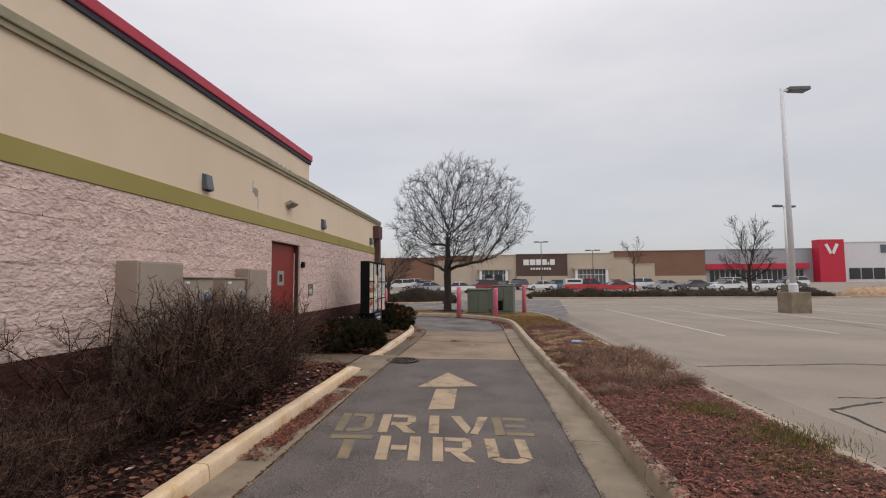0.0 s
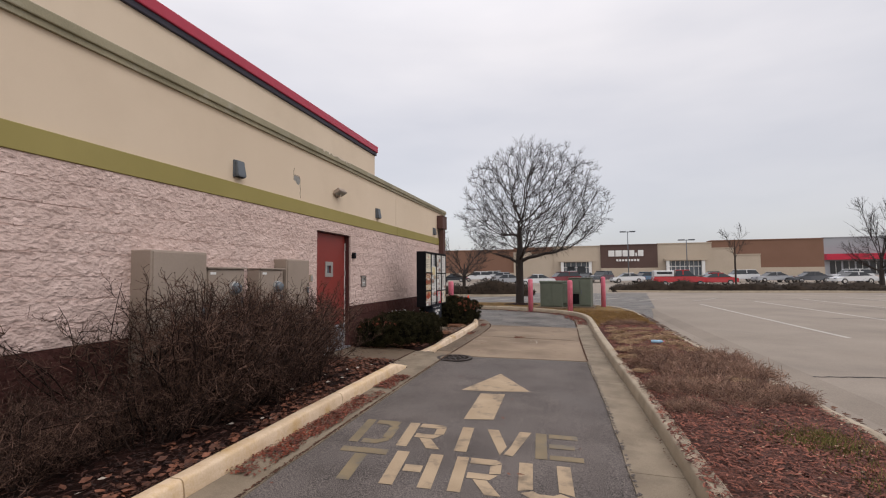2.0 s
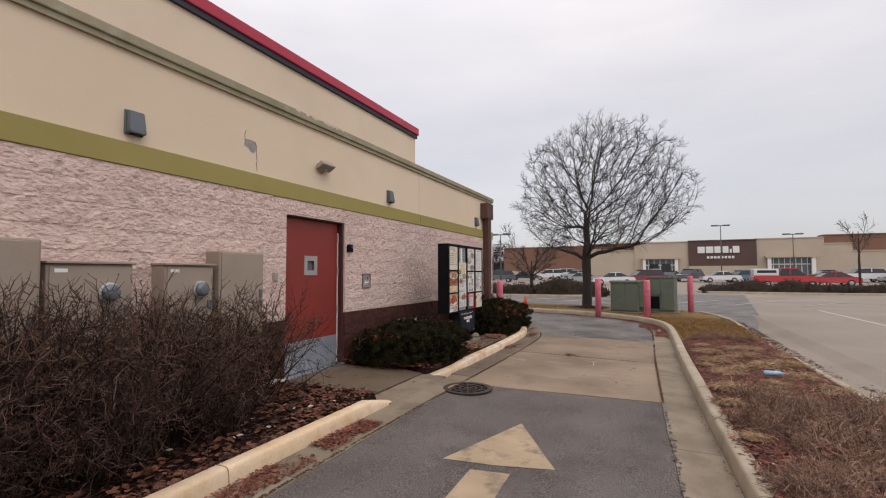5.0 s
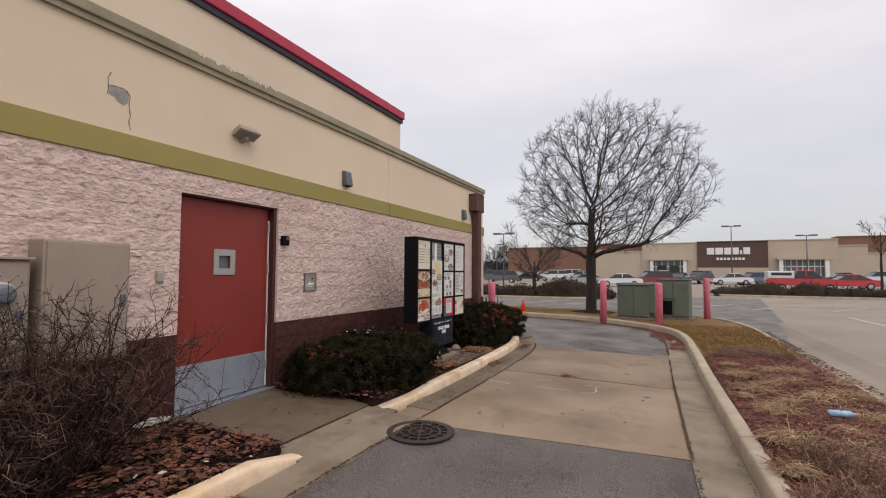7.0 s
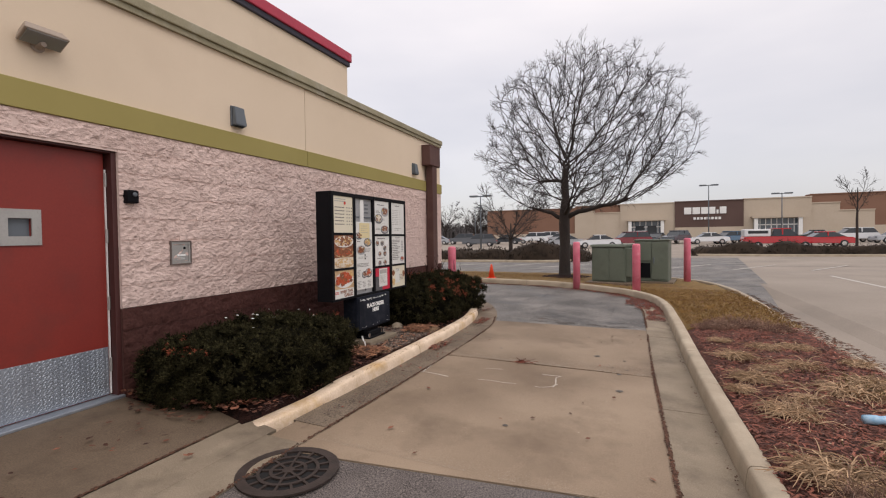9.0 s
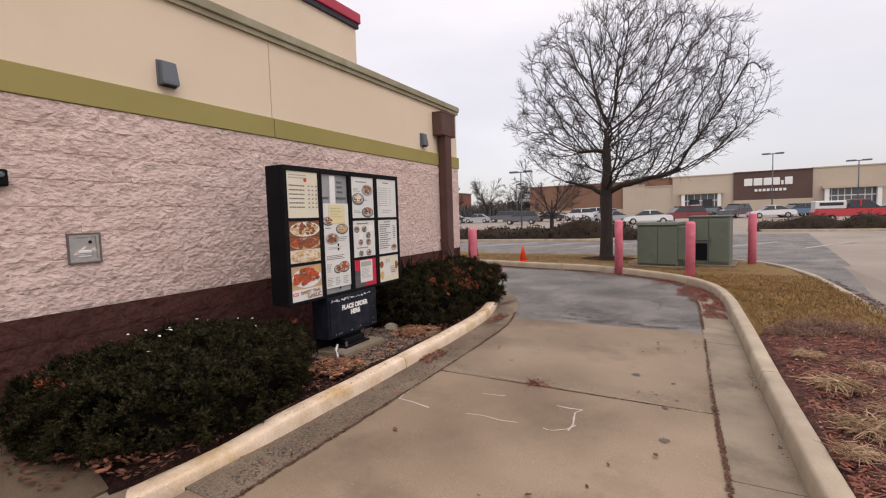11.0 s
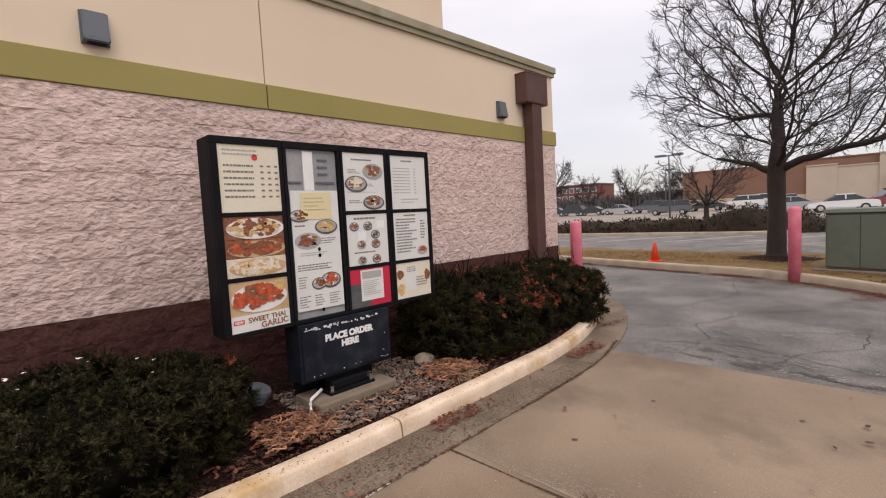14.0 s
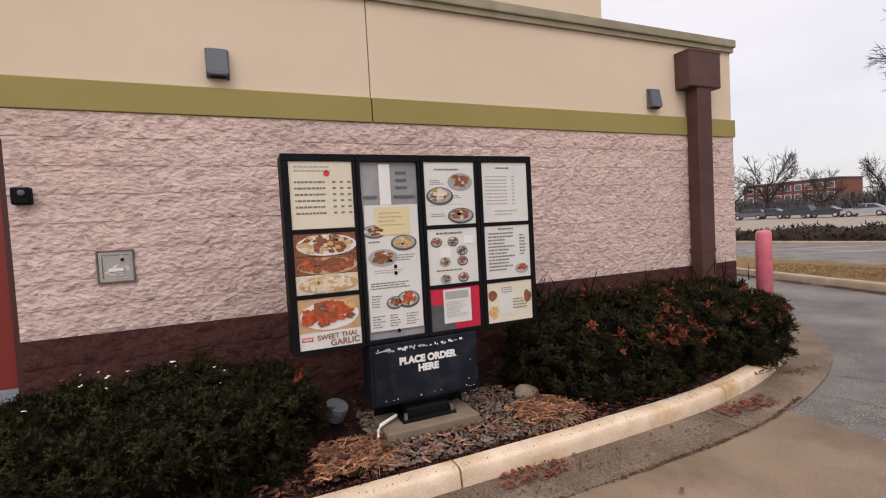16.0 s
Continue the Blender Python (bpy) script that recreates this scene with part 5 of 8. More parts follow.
def WARP(u, v):
    """Unit block (u across 0..2.02, v along 0..1.22) onto the lane."""
    return (-1.10 - 0.16 * v + u * (0.935 + 0.05 * v), 4.375 + v * (0.95 + 0.13 * v) + u * 0.065)


Y_, W_ = M["paint_yellow"], M["paint_worn"]
word("THRU", (0.0, 0.50, 1.03, 1.55), 0.0, 0.60, (W_, Y_, Y_, Y_))
word("DRIVE", (0.0, 0.45, 0.90, 1.22, 1.68), 0.70, 0.52, (W_, Y_, Y_, Y_, W_))
road_shape("arrow_stem", [[(-0.37, 6.04), (-0.07, 6.12), (-0.09, 7.18), (-0.39, 7.12)]], Y_)
road_shape("arrow_head", [[(-0.66, 7.21), (-0.26, 7.27), (0.20, 7.41), (-0.31, 8.36)]], Y_)


# ---- storm drain ----
def drain():
    cx, cy, r = -1.27, 9.35, 0.315
    z = lane_z(cx) + 0.008
    d = thing("drain_grate", "round rusty cast-iron storm drain grate in the lane", "drain grate", (cx, cy, z))
    bm = bmesh.new()
    for ra, rb, zz in ((r * 0.80, r, 0.012), (r * 0.54, r * 0.61, 0.010), (r * 0.30, r * 0.37, 0.010), (0.001, r * 0.12, 0.010)):
        n = 32
        ring = [[bm.verts.new((q * math.cos(2 * math.pi * k / n), q * math.sin(2 * math.pi * k / n), h)) for k in range(n)] for q, h in ((rb, 0), (rb, zz), (ra, zz), (ra, -0.03))]
        for a, b in zip(ring, ring[1:]):
            for k in range(n):
                bm.faces.new((a[k], a[(k + 1) % n], b[(k + 1) % n], b[k]))
    for k in range(16):
        a = 2 * math.pi * k / 16
        add_box(bm, r * 0.58, r * 0.84, -0.008, 0.008, -0.02, 0.009, 0, Matrix.Rotation(a, 4, "Z"))
    for k in range(8):
        a = 2 * math.pi * (k + 0.5) / 8
        add_box(bm, r * 0.08, r * 0.56, -0.008, 0.008, -0.02, 0.009, 0, Matrix.Rotation(a, 4, "Z"))
    part("grate", bm, M["iron"], d)
    bm = bmesh.new()
    bmesh.ops.create_circle(bm, cap_ends=True, segments=32, radius=r * 0.9)
    # Black disc just under the grate's top; depth shade is put in its colour.
    part("shaft", bm, M["dark_hole"], d).location = (0, 0, -0.003)


drain()


# ---- bollards, cabinets, cone ----
def bollard(x, y, z0, h, lean=0.0, r=0.095):
    b = thing("bollard", "faded pinkish-red steel bollard with a rounded top", "bollard", (x, y, z0), "red bollards by the drive-through")
    o = part("post", lathe([(r, -0.1), (r, h - 0.05), (r * 0.93, h - 0.018), (r * 0.7, h), (0.01, h + 0.006)], 18), M["pink_post"], b, smooth=True)
    o.matrix_basis = pose(0, 0, 0, 0, lean, 0)


bollard(-0.81, 20.48, 0.05, 1.22)
bollard(0.73, 19.66, 0.02, 1.20)
bollard(2.12, 22.7, 0.01, 1.32)
bollard(-3.40, 17.62, 0.0, 1.22)


def cabinet_a():
    c = thing("transformer_cabinet", "square green pad-mounted transformer cabinet on a concrete pad", "utility cabinet", (0.10, 21.62, 0.09), rz=-14)
    part("body", box(-0.50, 0.45, -0.40, 0.42, 0.02, 1.02, 0.015), M["green_metal"], c)
    bm = box(-0.53, 0.48, -0.44, 0.44, 1.02, 1.09, 0.012)
    for v in bm.verts:
        if v.co.z > 1.06:
            v.co.y *= 0.95
    part("lid", bm, M["green_metal"], c)
    part("door", box(-0.47, 0.0, -0.425, -0.40, 0.06, 0.98, 0.006), M["green_metal"], c)
    part("door", box(0.01, 0.42, -0.425, -0.40, 0.06, 0.98, 0.006), M["green_metal"], c)
    part("side_box", box(0.45, 0.66, -0.36, 0.12, 0.18, 0.98, 0.01), M["green_metal"], c)
    part("pad", box(-0.65, 0.62, -0.55, 0.5, -0.12, 0.018, 0.01), M["gutter_dark"], c, "low concrete pad")


def cabinet_b():
    c = thing("switch_cabinet", "taller green metal utility cabinet on a concrete pad", "utility cabinet", (1.22, 22.35, 0.07), rz=-8)
    part("body", box(-0.48, 0.42, -0.45, 0.45, 0.02, 1.20, 0.015), M["green_metal"], c)
    part("lid", box(-0.51, 0.45, -0.48, 0.48, 1.20, 1.235, 0.008), M["green_metal"], c)
    part("door", box(-0.02, 0.40, -0.475, -0.45, 0.08, 1.16, 0.006), M["green_metal"], c)
    part("door", box(-0.45, -0.04, -0.475, -0.45, 0.62, 1.16, 0.006), M["green_metal"], c)
    part("louvre", box(-0.44, -0.06, -0.465, -0.44, 0.12, 0.55, 0.004), M["black"], c, "dark recessed louvre")
    part("handle", box(0.02, 0.05, -0.50, -0.475, 0.55, 0.72, 0.004), M["lamp_grey"], c)
    part("pad", box(-0.6, 0.55, -0.6, 0.6, -0.12, 0.018, 0.01), M["gutter_dark"], c, "low concrete pad")


cabinet_a()
cabinet_b()
cone = thing("traffic_cone", "small bright orange plastic traffic cone on the grass verge", "traffic cone", (-3.65, 21.75, 0.10))
part("base", box(-0.13, 0.13, -0.13, 0.13, 0, 0.025, 0.01), M["cone"], cone)
part("cone", lathe([(0.105, 0.025), (0.03, 0.42), (0.022, 0.45), (0.012, 0.452)], 18), M["cone"], cone, smooth=True)


# ---- lot lamp, lines ----
def lot_lamp(x, y, z, h, head, s=1.0, base=True, group="lot lamps", two=False, rz=0):
    l = thing("street_lamp", "tall pale parking lot lamp on a concrete base" if base else "slim dark parking lot lamp far off", "street lamp", (x, y, z), group, rz=rz)
    if base:
        bm = box(-0.5, 0.5, -0.45, 0.45, -0.1, 1.0, 0.03)
        part("concrete_base", bm, M["gutter"], l, "stained square concrete base")
        part("shroud", lathe([(0.2, 1.0), (0.2, 1.35), (0.15, 1.42)], 12), M["pole"], l)
    part("pole", lathe([(0.14 * s, 1.0 if base else 0.0), (0.085 * s, h), (0.02, h + 0.02)], 12), M["pole"] if base else M["lamp_grey"], l, smooth=True)
    for sg in ((1, -1) if two else (1,)):
        bm = box(0.05, 0.32, -0.05, 0.05, h - 0.15, h - 0.03, 0.01)
        arm = part("arm", bm, M["pole"] if base else M["lamp_grey"], l)
        bm = box(0.3, 1.3, -0.28, 0.28, h - 0.14, h + 0.06, 0.04)
        for v in bm.verts:
            if v.co.x < 0.5:
                v.co.y *= 0.6
        hd = part("lamp_head", bm, M["lamp_grey"], l, "shoebox lamp head")
        part("lens", box(0.42, 1.2, -0.2, 0.2, h - 0.15, h - 0.139), M["glass_blue"], hd)
        if sg < 0:
            arm.matrix_basis = pose(0, 0, 0, 0, 0, 180)
            hd.matrix_basis = pose(0, 0, 0, 0, 0, 180)


lot_lamp(15.15, 24.55, -0.11, 11.1, 1, rz=8)
lot_lamp(10.85, 90, 0.4, 8.6, 1, 0.7, False, two=True)
lot_lamp(20.3, 90, 0.4, 6.9, 1, 0.7, False, two=True)
lot_lamp(31.5, 52, 0.0, 9.2, 1, 0.8, True, two=True, rz=20)
lot_lamp(-16.4, 60, 0.0, 6.3, 1, 0.7, False, two=True)
lot_lamp(-25.5, 85, 0.3, 6.3, 1, 0.7, False)

lines = thing("lot_lines", "faded white parking stall lines", "road marking", kind="structure")
for x in (7.1, 10.6, 14.0, 17.4, 20.8):
    part("stall_line", box(x - 0.06, x + 0.06, 14.5 + (x - 7) * 0.2, 27.6 + (x - 7) * 0.9, -0.112, -0.1065), M["line_white"], lines)
for k in range(8):
    x = -12 + k * 2.75
    bm = box(-0.05, 0.05, 0, 4.5, 0, 0.004)
    part("stall_line", bm, M["line_white"], lines).matrix_basis = pose(x, 30.2, -0.099, 0, 0, -32)


# ---- plants ----
class Sticks:
    """Collects tapered sticks into one mesh, three or more sides each."""

    def __init__(self):
        self.v, self.f = [], []

    def add(self, pts, r0, r1, sides=3):
        k = len(self.v)
        n = len(pts)
        for i, p in enumerate(pts):
            d = (pts[min(i + 1, n - 1)] - pts[max(i - 1, 0)])
            if d.length < 1e-6:
                d = Vector((0, 0, 1))
            d.normalize()
            u = d.orthogonal().normalized()
            w = d.cross(u)
            r = r0 + (r1 - r0) * i / (n - 1)
            for s in range(sides):
                a = 2 * math.pi * s / sides
                q = p + u * (math.cos(a) * r) + w * (math.sin(a) * r)
                self.v.append((q.x, q.y, q.z))
        for i in range(n - 1):
            for s in range(sides):
                a, b = k + i * sides + s, k + i * sides + (s + 1) % sides
                self.f.append((a, b, b + sides, a + sides))


def rand_dir(rng):
    while True:
        v = Vector((rng.uniform(-1, 1), rng.uniform(-1, 1), rng.uniform(-1, 1)))
        if 0.05 < v.length < 1:
            return v.normalized()


def bent(rng, p, d, length, n, lift, wob):
    pts = [p.copy()]
    d = d.copy()
    for i in range(n):
        d = (d + Vector((0, 0, lift)) + rand_dir(rng) * wob).normalized()
        p = p + d * length / n
        pts.append(p.copy())
    return pts, d


def reach(p, d, c, rad):
    """How far from p along d the crown's ellipsoid ends."""
    q = Vector(((p.x - c.x) / rad.x, (p.y - c.y) / rad.y, (p.z - c.z) / rad.z))
    e = Vector((d.x / rad.x, d.y / rad.y, d.z / rad.z))
    a, b, cc = e.dot(e), 2 * q.dot(e), q.dot(q) - 1
    disc = b * b - 4 * a * cc
    return max(0.0, (-b + math.sqrt(disc)) / (2 * a)) if disc > 0 else 0.0


def bare_tree(name, at, label, fork, crown_c, crown_r, trunk_r, seed, limbs=13, kids=10, grand=8, twigs=5, fine=0.0055, spread=(18, 78), group=""):
    rng = random.Random(seed)
    t = thing(name, label, "tree", at, group)
    trunk, crown = Sticks(), Sticks()
    c, rad = Vector(crown_c), Vector(crown_r)
    pts = [Vector((0, 0, -0.1)), Vector((0.0, 0, 0.15)), Vector((0.015, 0.01, fork * 0.5)), Vector((0.0, 0.0, fork)), Vector((0.03, 0.0, fork * 1.4)), Vector((0.03, 0.02, fork * 2.0))]
    rr = [1.45, 1.1, 0.95, 0.92, 0.55, 0.24]
    for a, b, r0, r1 in zip(pts, pts[1:], rr, rr[1:]):
        trunk.add([a, b], trunk_r * r0, trunk_r * r1, 12)
    for i in range(limbs):
        limb = Sticks()
        az = 2 * math.pi * (i * 0.382 + rng.uniform(-0.05, 0.05))
        tilt = radians(spread[0] + (spread[1] - spread[0]) * ((i * 0.7548777 + 0.13) % 1.0))
        d = Vector((math.cos(az) * math.sin(tilt), math.sin(az) * math.sin(tilt), math.cos(tilt)))
        low = tilt > radians(55)
        p = Vector((0.02, 0, fork * (0.95 if low else 1.0 + 1.0 * (1 - tilt / radians(56)) * rng.uniform(0.7, 1.0))))
        L = reach(p, (d + Vector((0, 0, 0.2 if low else 0))).normalized(), c, rad) * rng.uniform(0.9, 1.0)
        r0 = trunk_r * (0.36 if low else rng.uniform(0.14, 0.25))
        lp, _ = bent(rng, p, d, L, 9, 0.06 if low else 0.0, 0.08)
        for a in range(len(lp) - 1):
            f0, f1 = a / 9, (a + 1) / 9
            limb.add([lp[a], lp[a + 1]], r0 * (1 - f0) ** 1.1 + fine, r0 * (1 - f1) ** 1.1 + fine, 7)
        for k in range(kids):
            f = 0.18 + 0.8 * (k + rng.random()) / kids
            s = min(8, int(f * 9))
            q = lp[s].lerp(lp[s + 1], f * 9 - s)
            dd = (lp[s + 1] - lp[s]).normalized()
            out = Vector(((q.x - c.x) / rad.x, (q.y - c.y) / rad.y, (q.z - c.z + 0.6) / rad.z))
            d2 = (dd * 0.7 + rand_dir(rng) * 0.6 + out * 0.55 + Vector((0, 0, 0.08))).normalized()
            L2 = min(L * (0.25 + 0.33 * (1 - f)), reach(q, d2, c, rad)) * rng.uniform(0.75, 1.05)
            if L2 < 0.15:
                continue
            r2 = max(fine * 1.6, r0 * (1 - f) * 0.45)
            bp, _ = bent(rng, q, d2, L2, 5, 0.02, 0.13)
            limb.add(bp, r2, fine, 4)
            for g in range(grand):
                f3 = 0.15 + 0.85 * (g + rng.random()) / grand
                s3 = min(4, int(f3 * 5))
                q3 = bp[s3].lerp(bp[s3 + 1], f3 * 5 - s3)
                d3 = ((bp[s3 + 1] - bp[s3]).normalized() * 0.8 + rand_dir(rng) * 0.75 + Vector((0, 0, 0.1))).normalized()
                L3 = min(max(0.2, L2 * 0.5), reach(q3, d3, c, rad) + 0.12) * rng.uniform(0.6, 1.1)
                tp, _ = bent(rng, q3, d3, L3, 3, 0.05, 0.16)
                crown.add(tp, fine * 1.25, fine * 0.6, 3)
                for w in range(twigs):
                    s4 = rng.randrange(3)
                    q4 = tp[s4].lerp(tp[s4 + 1], rng.random())
                    d4 = ((tp[s4 + 1] - tp[s4]).normalized() * 0.9 + rand_dir(rng) * 0.8 + Vector((0, 0, 0.15))).normalized()
                    tq, _ = bent(rng, q4, d4, L3 * rng.uniform(0.35, 0.75), 2, 0.05, 0.15)
                    crown.add(tq, fine * 0.85, fine * 0.4, 3)
        raw("limb", limb.v, limb.f, M["bark"], t, smooth=True)
    raw("trunk", trunk.v, trunk.f, M["bark"], t, smooth=True)
    tagged(raw("crown", crown.v, crown.f, M["twig"], t, "dense bare grey-brown twigs"), kind="stuff")
    return t


def island_tree(at, seed):
    """A wide-crowned bare tree: two low limbs and a broken leader, and boughs that grow out towards the crown's free space."""
    rng, nr = random.Random(seed), np.random.RandomState(seed)
    t = thing("tree", "bare ornamental tree with a wide rounded crown on the island", "tree", at)
    fork = 2.05
    c = np.array((0.62, -0.15, 4.15))
    q = nr.uniform(-1, 1, (16000, 3))
    rr = np.linalg.norm(q, axis=1)
    q = q[(rr < 1) & (rr > 0.22)]
    up, down = np.array((3.25, 3.1, 3.2)), np.array((3.25, 3.1, 1.95))
    pts = c + q * np.where(q[:, 2:3] > 0, up, down)
    pts = pts[(pts[:, 2] > 2.15 + 0.12 * np.abs(pts[:, 0]))][:3700]
    # the scaffold that the boughs start from
    lines = [[(0.0, 0.0, fork * 0.9), (0.02, 0, fork * 1.1), (0.05, 0, fork * 1.3), (0.02, 0.02, fork * 1.55), (0.03, 0.02, fork * 1.95)],
             [(0.04, 0, fork * 0.96), (0.45, -0.04, fork * 1.06), (0.95, -0.1, fork * 1.12), (1.5, -0.15, fork * 1.16), (2.0, -0.2, fork * 1.23)],
             [(-0.03, 0, fork * 0.95), (-0.4, 0.06, fork * 1.05), (-0.75, 0.1, fork * 1.10), (-1.2, 0.12, fork * 1.16)],
             [(0.02, 0.02, fork * 1.55), (-0.3, 0, fork * 1.60), (-0.72, -0.06, fork * 1.58)],
             [(0.03, 0.03, fork * 1.0), (0.12, 0.5, fork * 1.12), (0.2, 1.0, fork * 1.25)], [(0.02, -0.03, fork * 1.02), (0.2, -0.5, fork * 1.12), (0.3, -0.9, fork * 1.22)]]
    P, par, own = [], [], []
    for line in lines:
        last = -1
        for p0, p1 in zip(line, line[1:]):
            n = max(2, int((Vector(p1) - Vector(p0)).length / 0.14))
            for k in range(n):
                P.append(np.array(Vector(p0).lerp(Vector(p1), (k + 1) / n)))
                par.append(last)
                own.append(-1)
                last = len(P) - 1
    base = len(P)
    step, reach_far, near_kill = 0.13, 1.3, 0.22
    dist, near = np.full(len(pts), 9e9), np.zeros(len(pts), int)
    fresh = 0
    alive = np.ones(len(pts), bool)
    forks, heart = [0] * len(P), np.array((0.25, 0.0, 2.5))
    for it in range(60):
        for k in range(fresh, len(P)):
            d = np.linalg.norm(pts - P[k], axis=1)
            hit = d < dist
            dist[hit], near[hit] = d[hit], k
        fresh = len(P)
        alive &= dist > near_kill
        use = alive & (dist < reach_far)
        if not use.any():
            break
        pull = {}
        for i in np.nonzero(use)[0]:
            v = (pts[i] - P[near[i]]) / dist[i]
            pull[near[i]] = pull.get(near[i], 0) + v
        for k in sorted(pull):
            v = pull[k] / (np.linalg.norm(pull[k]) + 1e-9)
            if par[k] >= 0:
                w = P[k] - P[par[k]]
                v = v + 0.9 * w / (np.linalg.norm(w) + 1e-9)
            if forks[k] > 2:
                continue
            forks[k] += 1
            away = P[k] - heart
            v = v + nr.normal(0, 0.2, 3) + 0.75 * away / (np.linalg.norm(away) + 1e-9)
            forks.append(0)
            P.append(P[k] + step * v / np.linalg.norm(v))
            par.append(k)
            own.append(len(P) - 1 if k < base else own[k])
    n = len(P)
    load, kids = np.zeros(n), np.zeros(n, int)
    rad = np.zeros(n)
    for k in range(n - 1, -1, -1):
        rad[k] = max(0.0050, load[k] ** (1 / 2.45))
        if par[k] >= 0:
            load[par[k]] += rad[k] ** 2.45
            kids[par[k]] += 1
    limbs, crown = {}, Sticks()
    V = [Vector(p) for p in P]
    for k in range(base, n):
        p0, p1, r1 = V[par[k]], V[k], rad[k]
        r0 = min(rad[par[k]], r1 * 1.18)
        if r1 > 0.010:
            limbs.setdefault(own[k], Sticks()).add([p0, p1], r0, r1, 6)
        else:
            crown.add([p0, p1], r0, r1, 4)
        if r1 < 0.016:
            way = (p1 - p0).normalized()
            out = (p1 - Vector(c)).normalized()
            for w in range(2 if kids[k] == 0 else (1 if rng.random() < 0.6 else 0)):
                d = (way * 0.7 + rand_dir(rng) * 0.8 + out * 0.55 + Vector((0, 0, 0.12))).normalized()
                tp, _ = bent(rng, p1, d, rng.uniform(0.16, 0.42), 3, 0.06, 0.14)
                crown.add(tp, 0.0048, 0.0026, 3)
                for m in range(2):
                    q0 = tp[1].lerp(tp[2], rng.random())
                    tq, _ = bent(rng, q0, (d + rand_dir(rng) * 0.7).normalized(), rng.uniform(0.07, 0.17), 2, 0.08, 0.12)
                    crown.add(tq, 0.0037, 0.0022, 3)
    for st in limbs.values():
        raw("limb", st.v, st.f, M["bark"], t, smooth=True)
    trunk = Sticks()
    R = 0.178
    stem = [Vector((0, 0, -0.1)), Vector((0.0, 0, 0.15)), Vector((0.015, 0.01, fork * 0.5)), Vector((0.0, 0.0, fork * 0.9)), Vector((0.02, 0, fork * 1.1)), Vector((0.05, 0, fork * 1.3)), Vector((0.02, 0.02, fork * 1.55)), Vector((0.03, 0.02, fork * 1.74))]
    rs = [1.45, 1.1, 0.97, 1.0, 0.92, 0.72, 0.66, 0.5]
    for p0, p1, r0, r1 in zip(stem, stem[1:], rs, rs[1:]):
        trunk.add([p0, p1], R * r0, R * r1, 14)
    for line, r0, r1 in ((lines[1], 0.5, 0.26), (lines[2], 0.44, 0.17), (lines[3], 0.38, 0.22), (lines[4], 0.4, 0.16), (lines[5], 0.4, 0.16), ([(0.03, 0.02, fork * 1.6), (0.0, 0.0, fork * 1.9)], 0.4, 0.22), ([(0.03, 0.02, fork * 1.66), (0.16, 0.02, fork * 1.80), (0.17, 0.02, fork * 1.92)], 0.3, 0.14)):
        fine = [Vector(line[0])]
        for p0, p1 in zip(line, line[1:]):
            for f in (0.5, 1.0):
                fine.append(Vector(p0).lerp(Vector(p1), f) + rand_dir(rng) * 0.025)
        for k in range(len(fine) - 1):
            f0, f1 = k / (len(fine) - 1), (k + 1) / (len(fine) - 1)
            trunk.add([fine[k], fine[k + 1]], R * (r0 + (r1 - r0) * f0), R * (r0 + (r1 - r0) * f1), 9)
    raw("trunk", trunk.v, trunk.f, M["bark"], t, smooth=True)
    tagged(raw("crown", crown.v, crown.f, M["twig"], t, "dense bare grey-brown twigs"), kind="stuff")
    return t


island_tree((-1.52, 23.2, 0.06), 11)
bare_tree("tree", (-9.1, 45.5, -0.05), "small bare spreading tree in the far planter", 1.3, (0.0, 0, 4.0), (3.2, 3.0, 2.9), 0.17, 3, limbs=11, kids=8, grand=6, twigs=3, fine=0.011, spread=(25, 80))
bare_tree("tree", (27.7, 52, 0.0), "bare upright tree behind the low hedge", 1.6, (0.0, 0, 5.2), (3.0, 3.0, 3.4), 0.2, 5, limbs=11, kids=8, grand=6, twigs=3, fine=0.012, spread=(10, 70))
bare_tree("tree", (16.1, 52, 0.0), "thin young bare tree behind the low hedge", 2.4, (0.1, 0, 4.9), (1.5, 1.4, 1.6), 0.09, 6, limbs=8, kids=7, grand=5, twigs=2, fine=0.010)
far_t = bare_tree("tree", (-62, 112, 0.9), "bare tree in the row beyond the lot", 2.6, (0.0, 0, 8.5), (6.5, 6.0, 6.0), 0.35, 12, limbs=12, kids=9, grand=6, twigs=3, fine=0.03, group="far row of bare trees")
for x, y, s, rz in ((-50, 108, 0.62, 80), (-45.5, 120, 0.78, 190), (-39, 124, 0.66, 30), (-36, 118, 0.6, 260), (-74, 118, 0.9, 140), (-33.5, 122, 0.6, 70), (-85, 125, 1.0, 20)):
    copy_thing(far_t, pose(x, y, 0.9, 0, 0, rz) @ Matrix.Scale(s, 4))
M["far_wood"] = material("far_wooded_rise", [(0.05, 0.045, 0.045), (0.10, 0.088, 0.085)], scale=0.3, rough=1.0, bump=0)
fw = Sticks()
rng = random.Random(31)
for k in range(4200):
    x = rng.uniform(-190, -30)
    y = rng.uniform(175, 210)
    h = 4.5 + 2.5 * noise.noise((x * 0.05, 0, 0)) + rng.uniform(-1.5, 1.5)
    b = Vector((x, y, 0.5))
    fw.add([b, b + Vector((rng.uniform(-1, 1), rng.uniform(-1, 1), h * 0.6)), b + Vector((rng.uniform(-2, 2), rng.uniform(-2, 2), h))], 0.5, 0.05, 3)
tagged(raw("far_woods", fw.v, fw.f, M["far_wood"]), "far line of bare woods beyond the lots", "woods", kind="stuff")


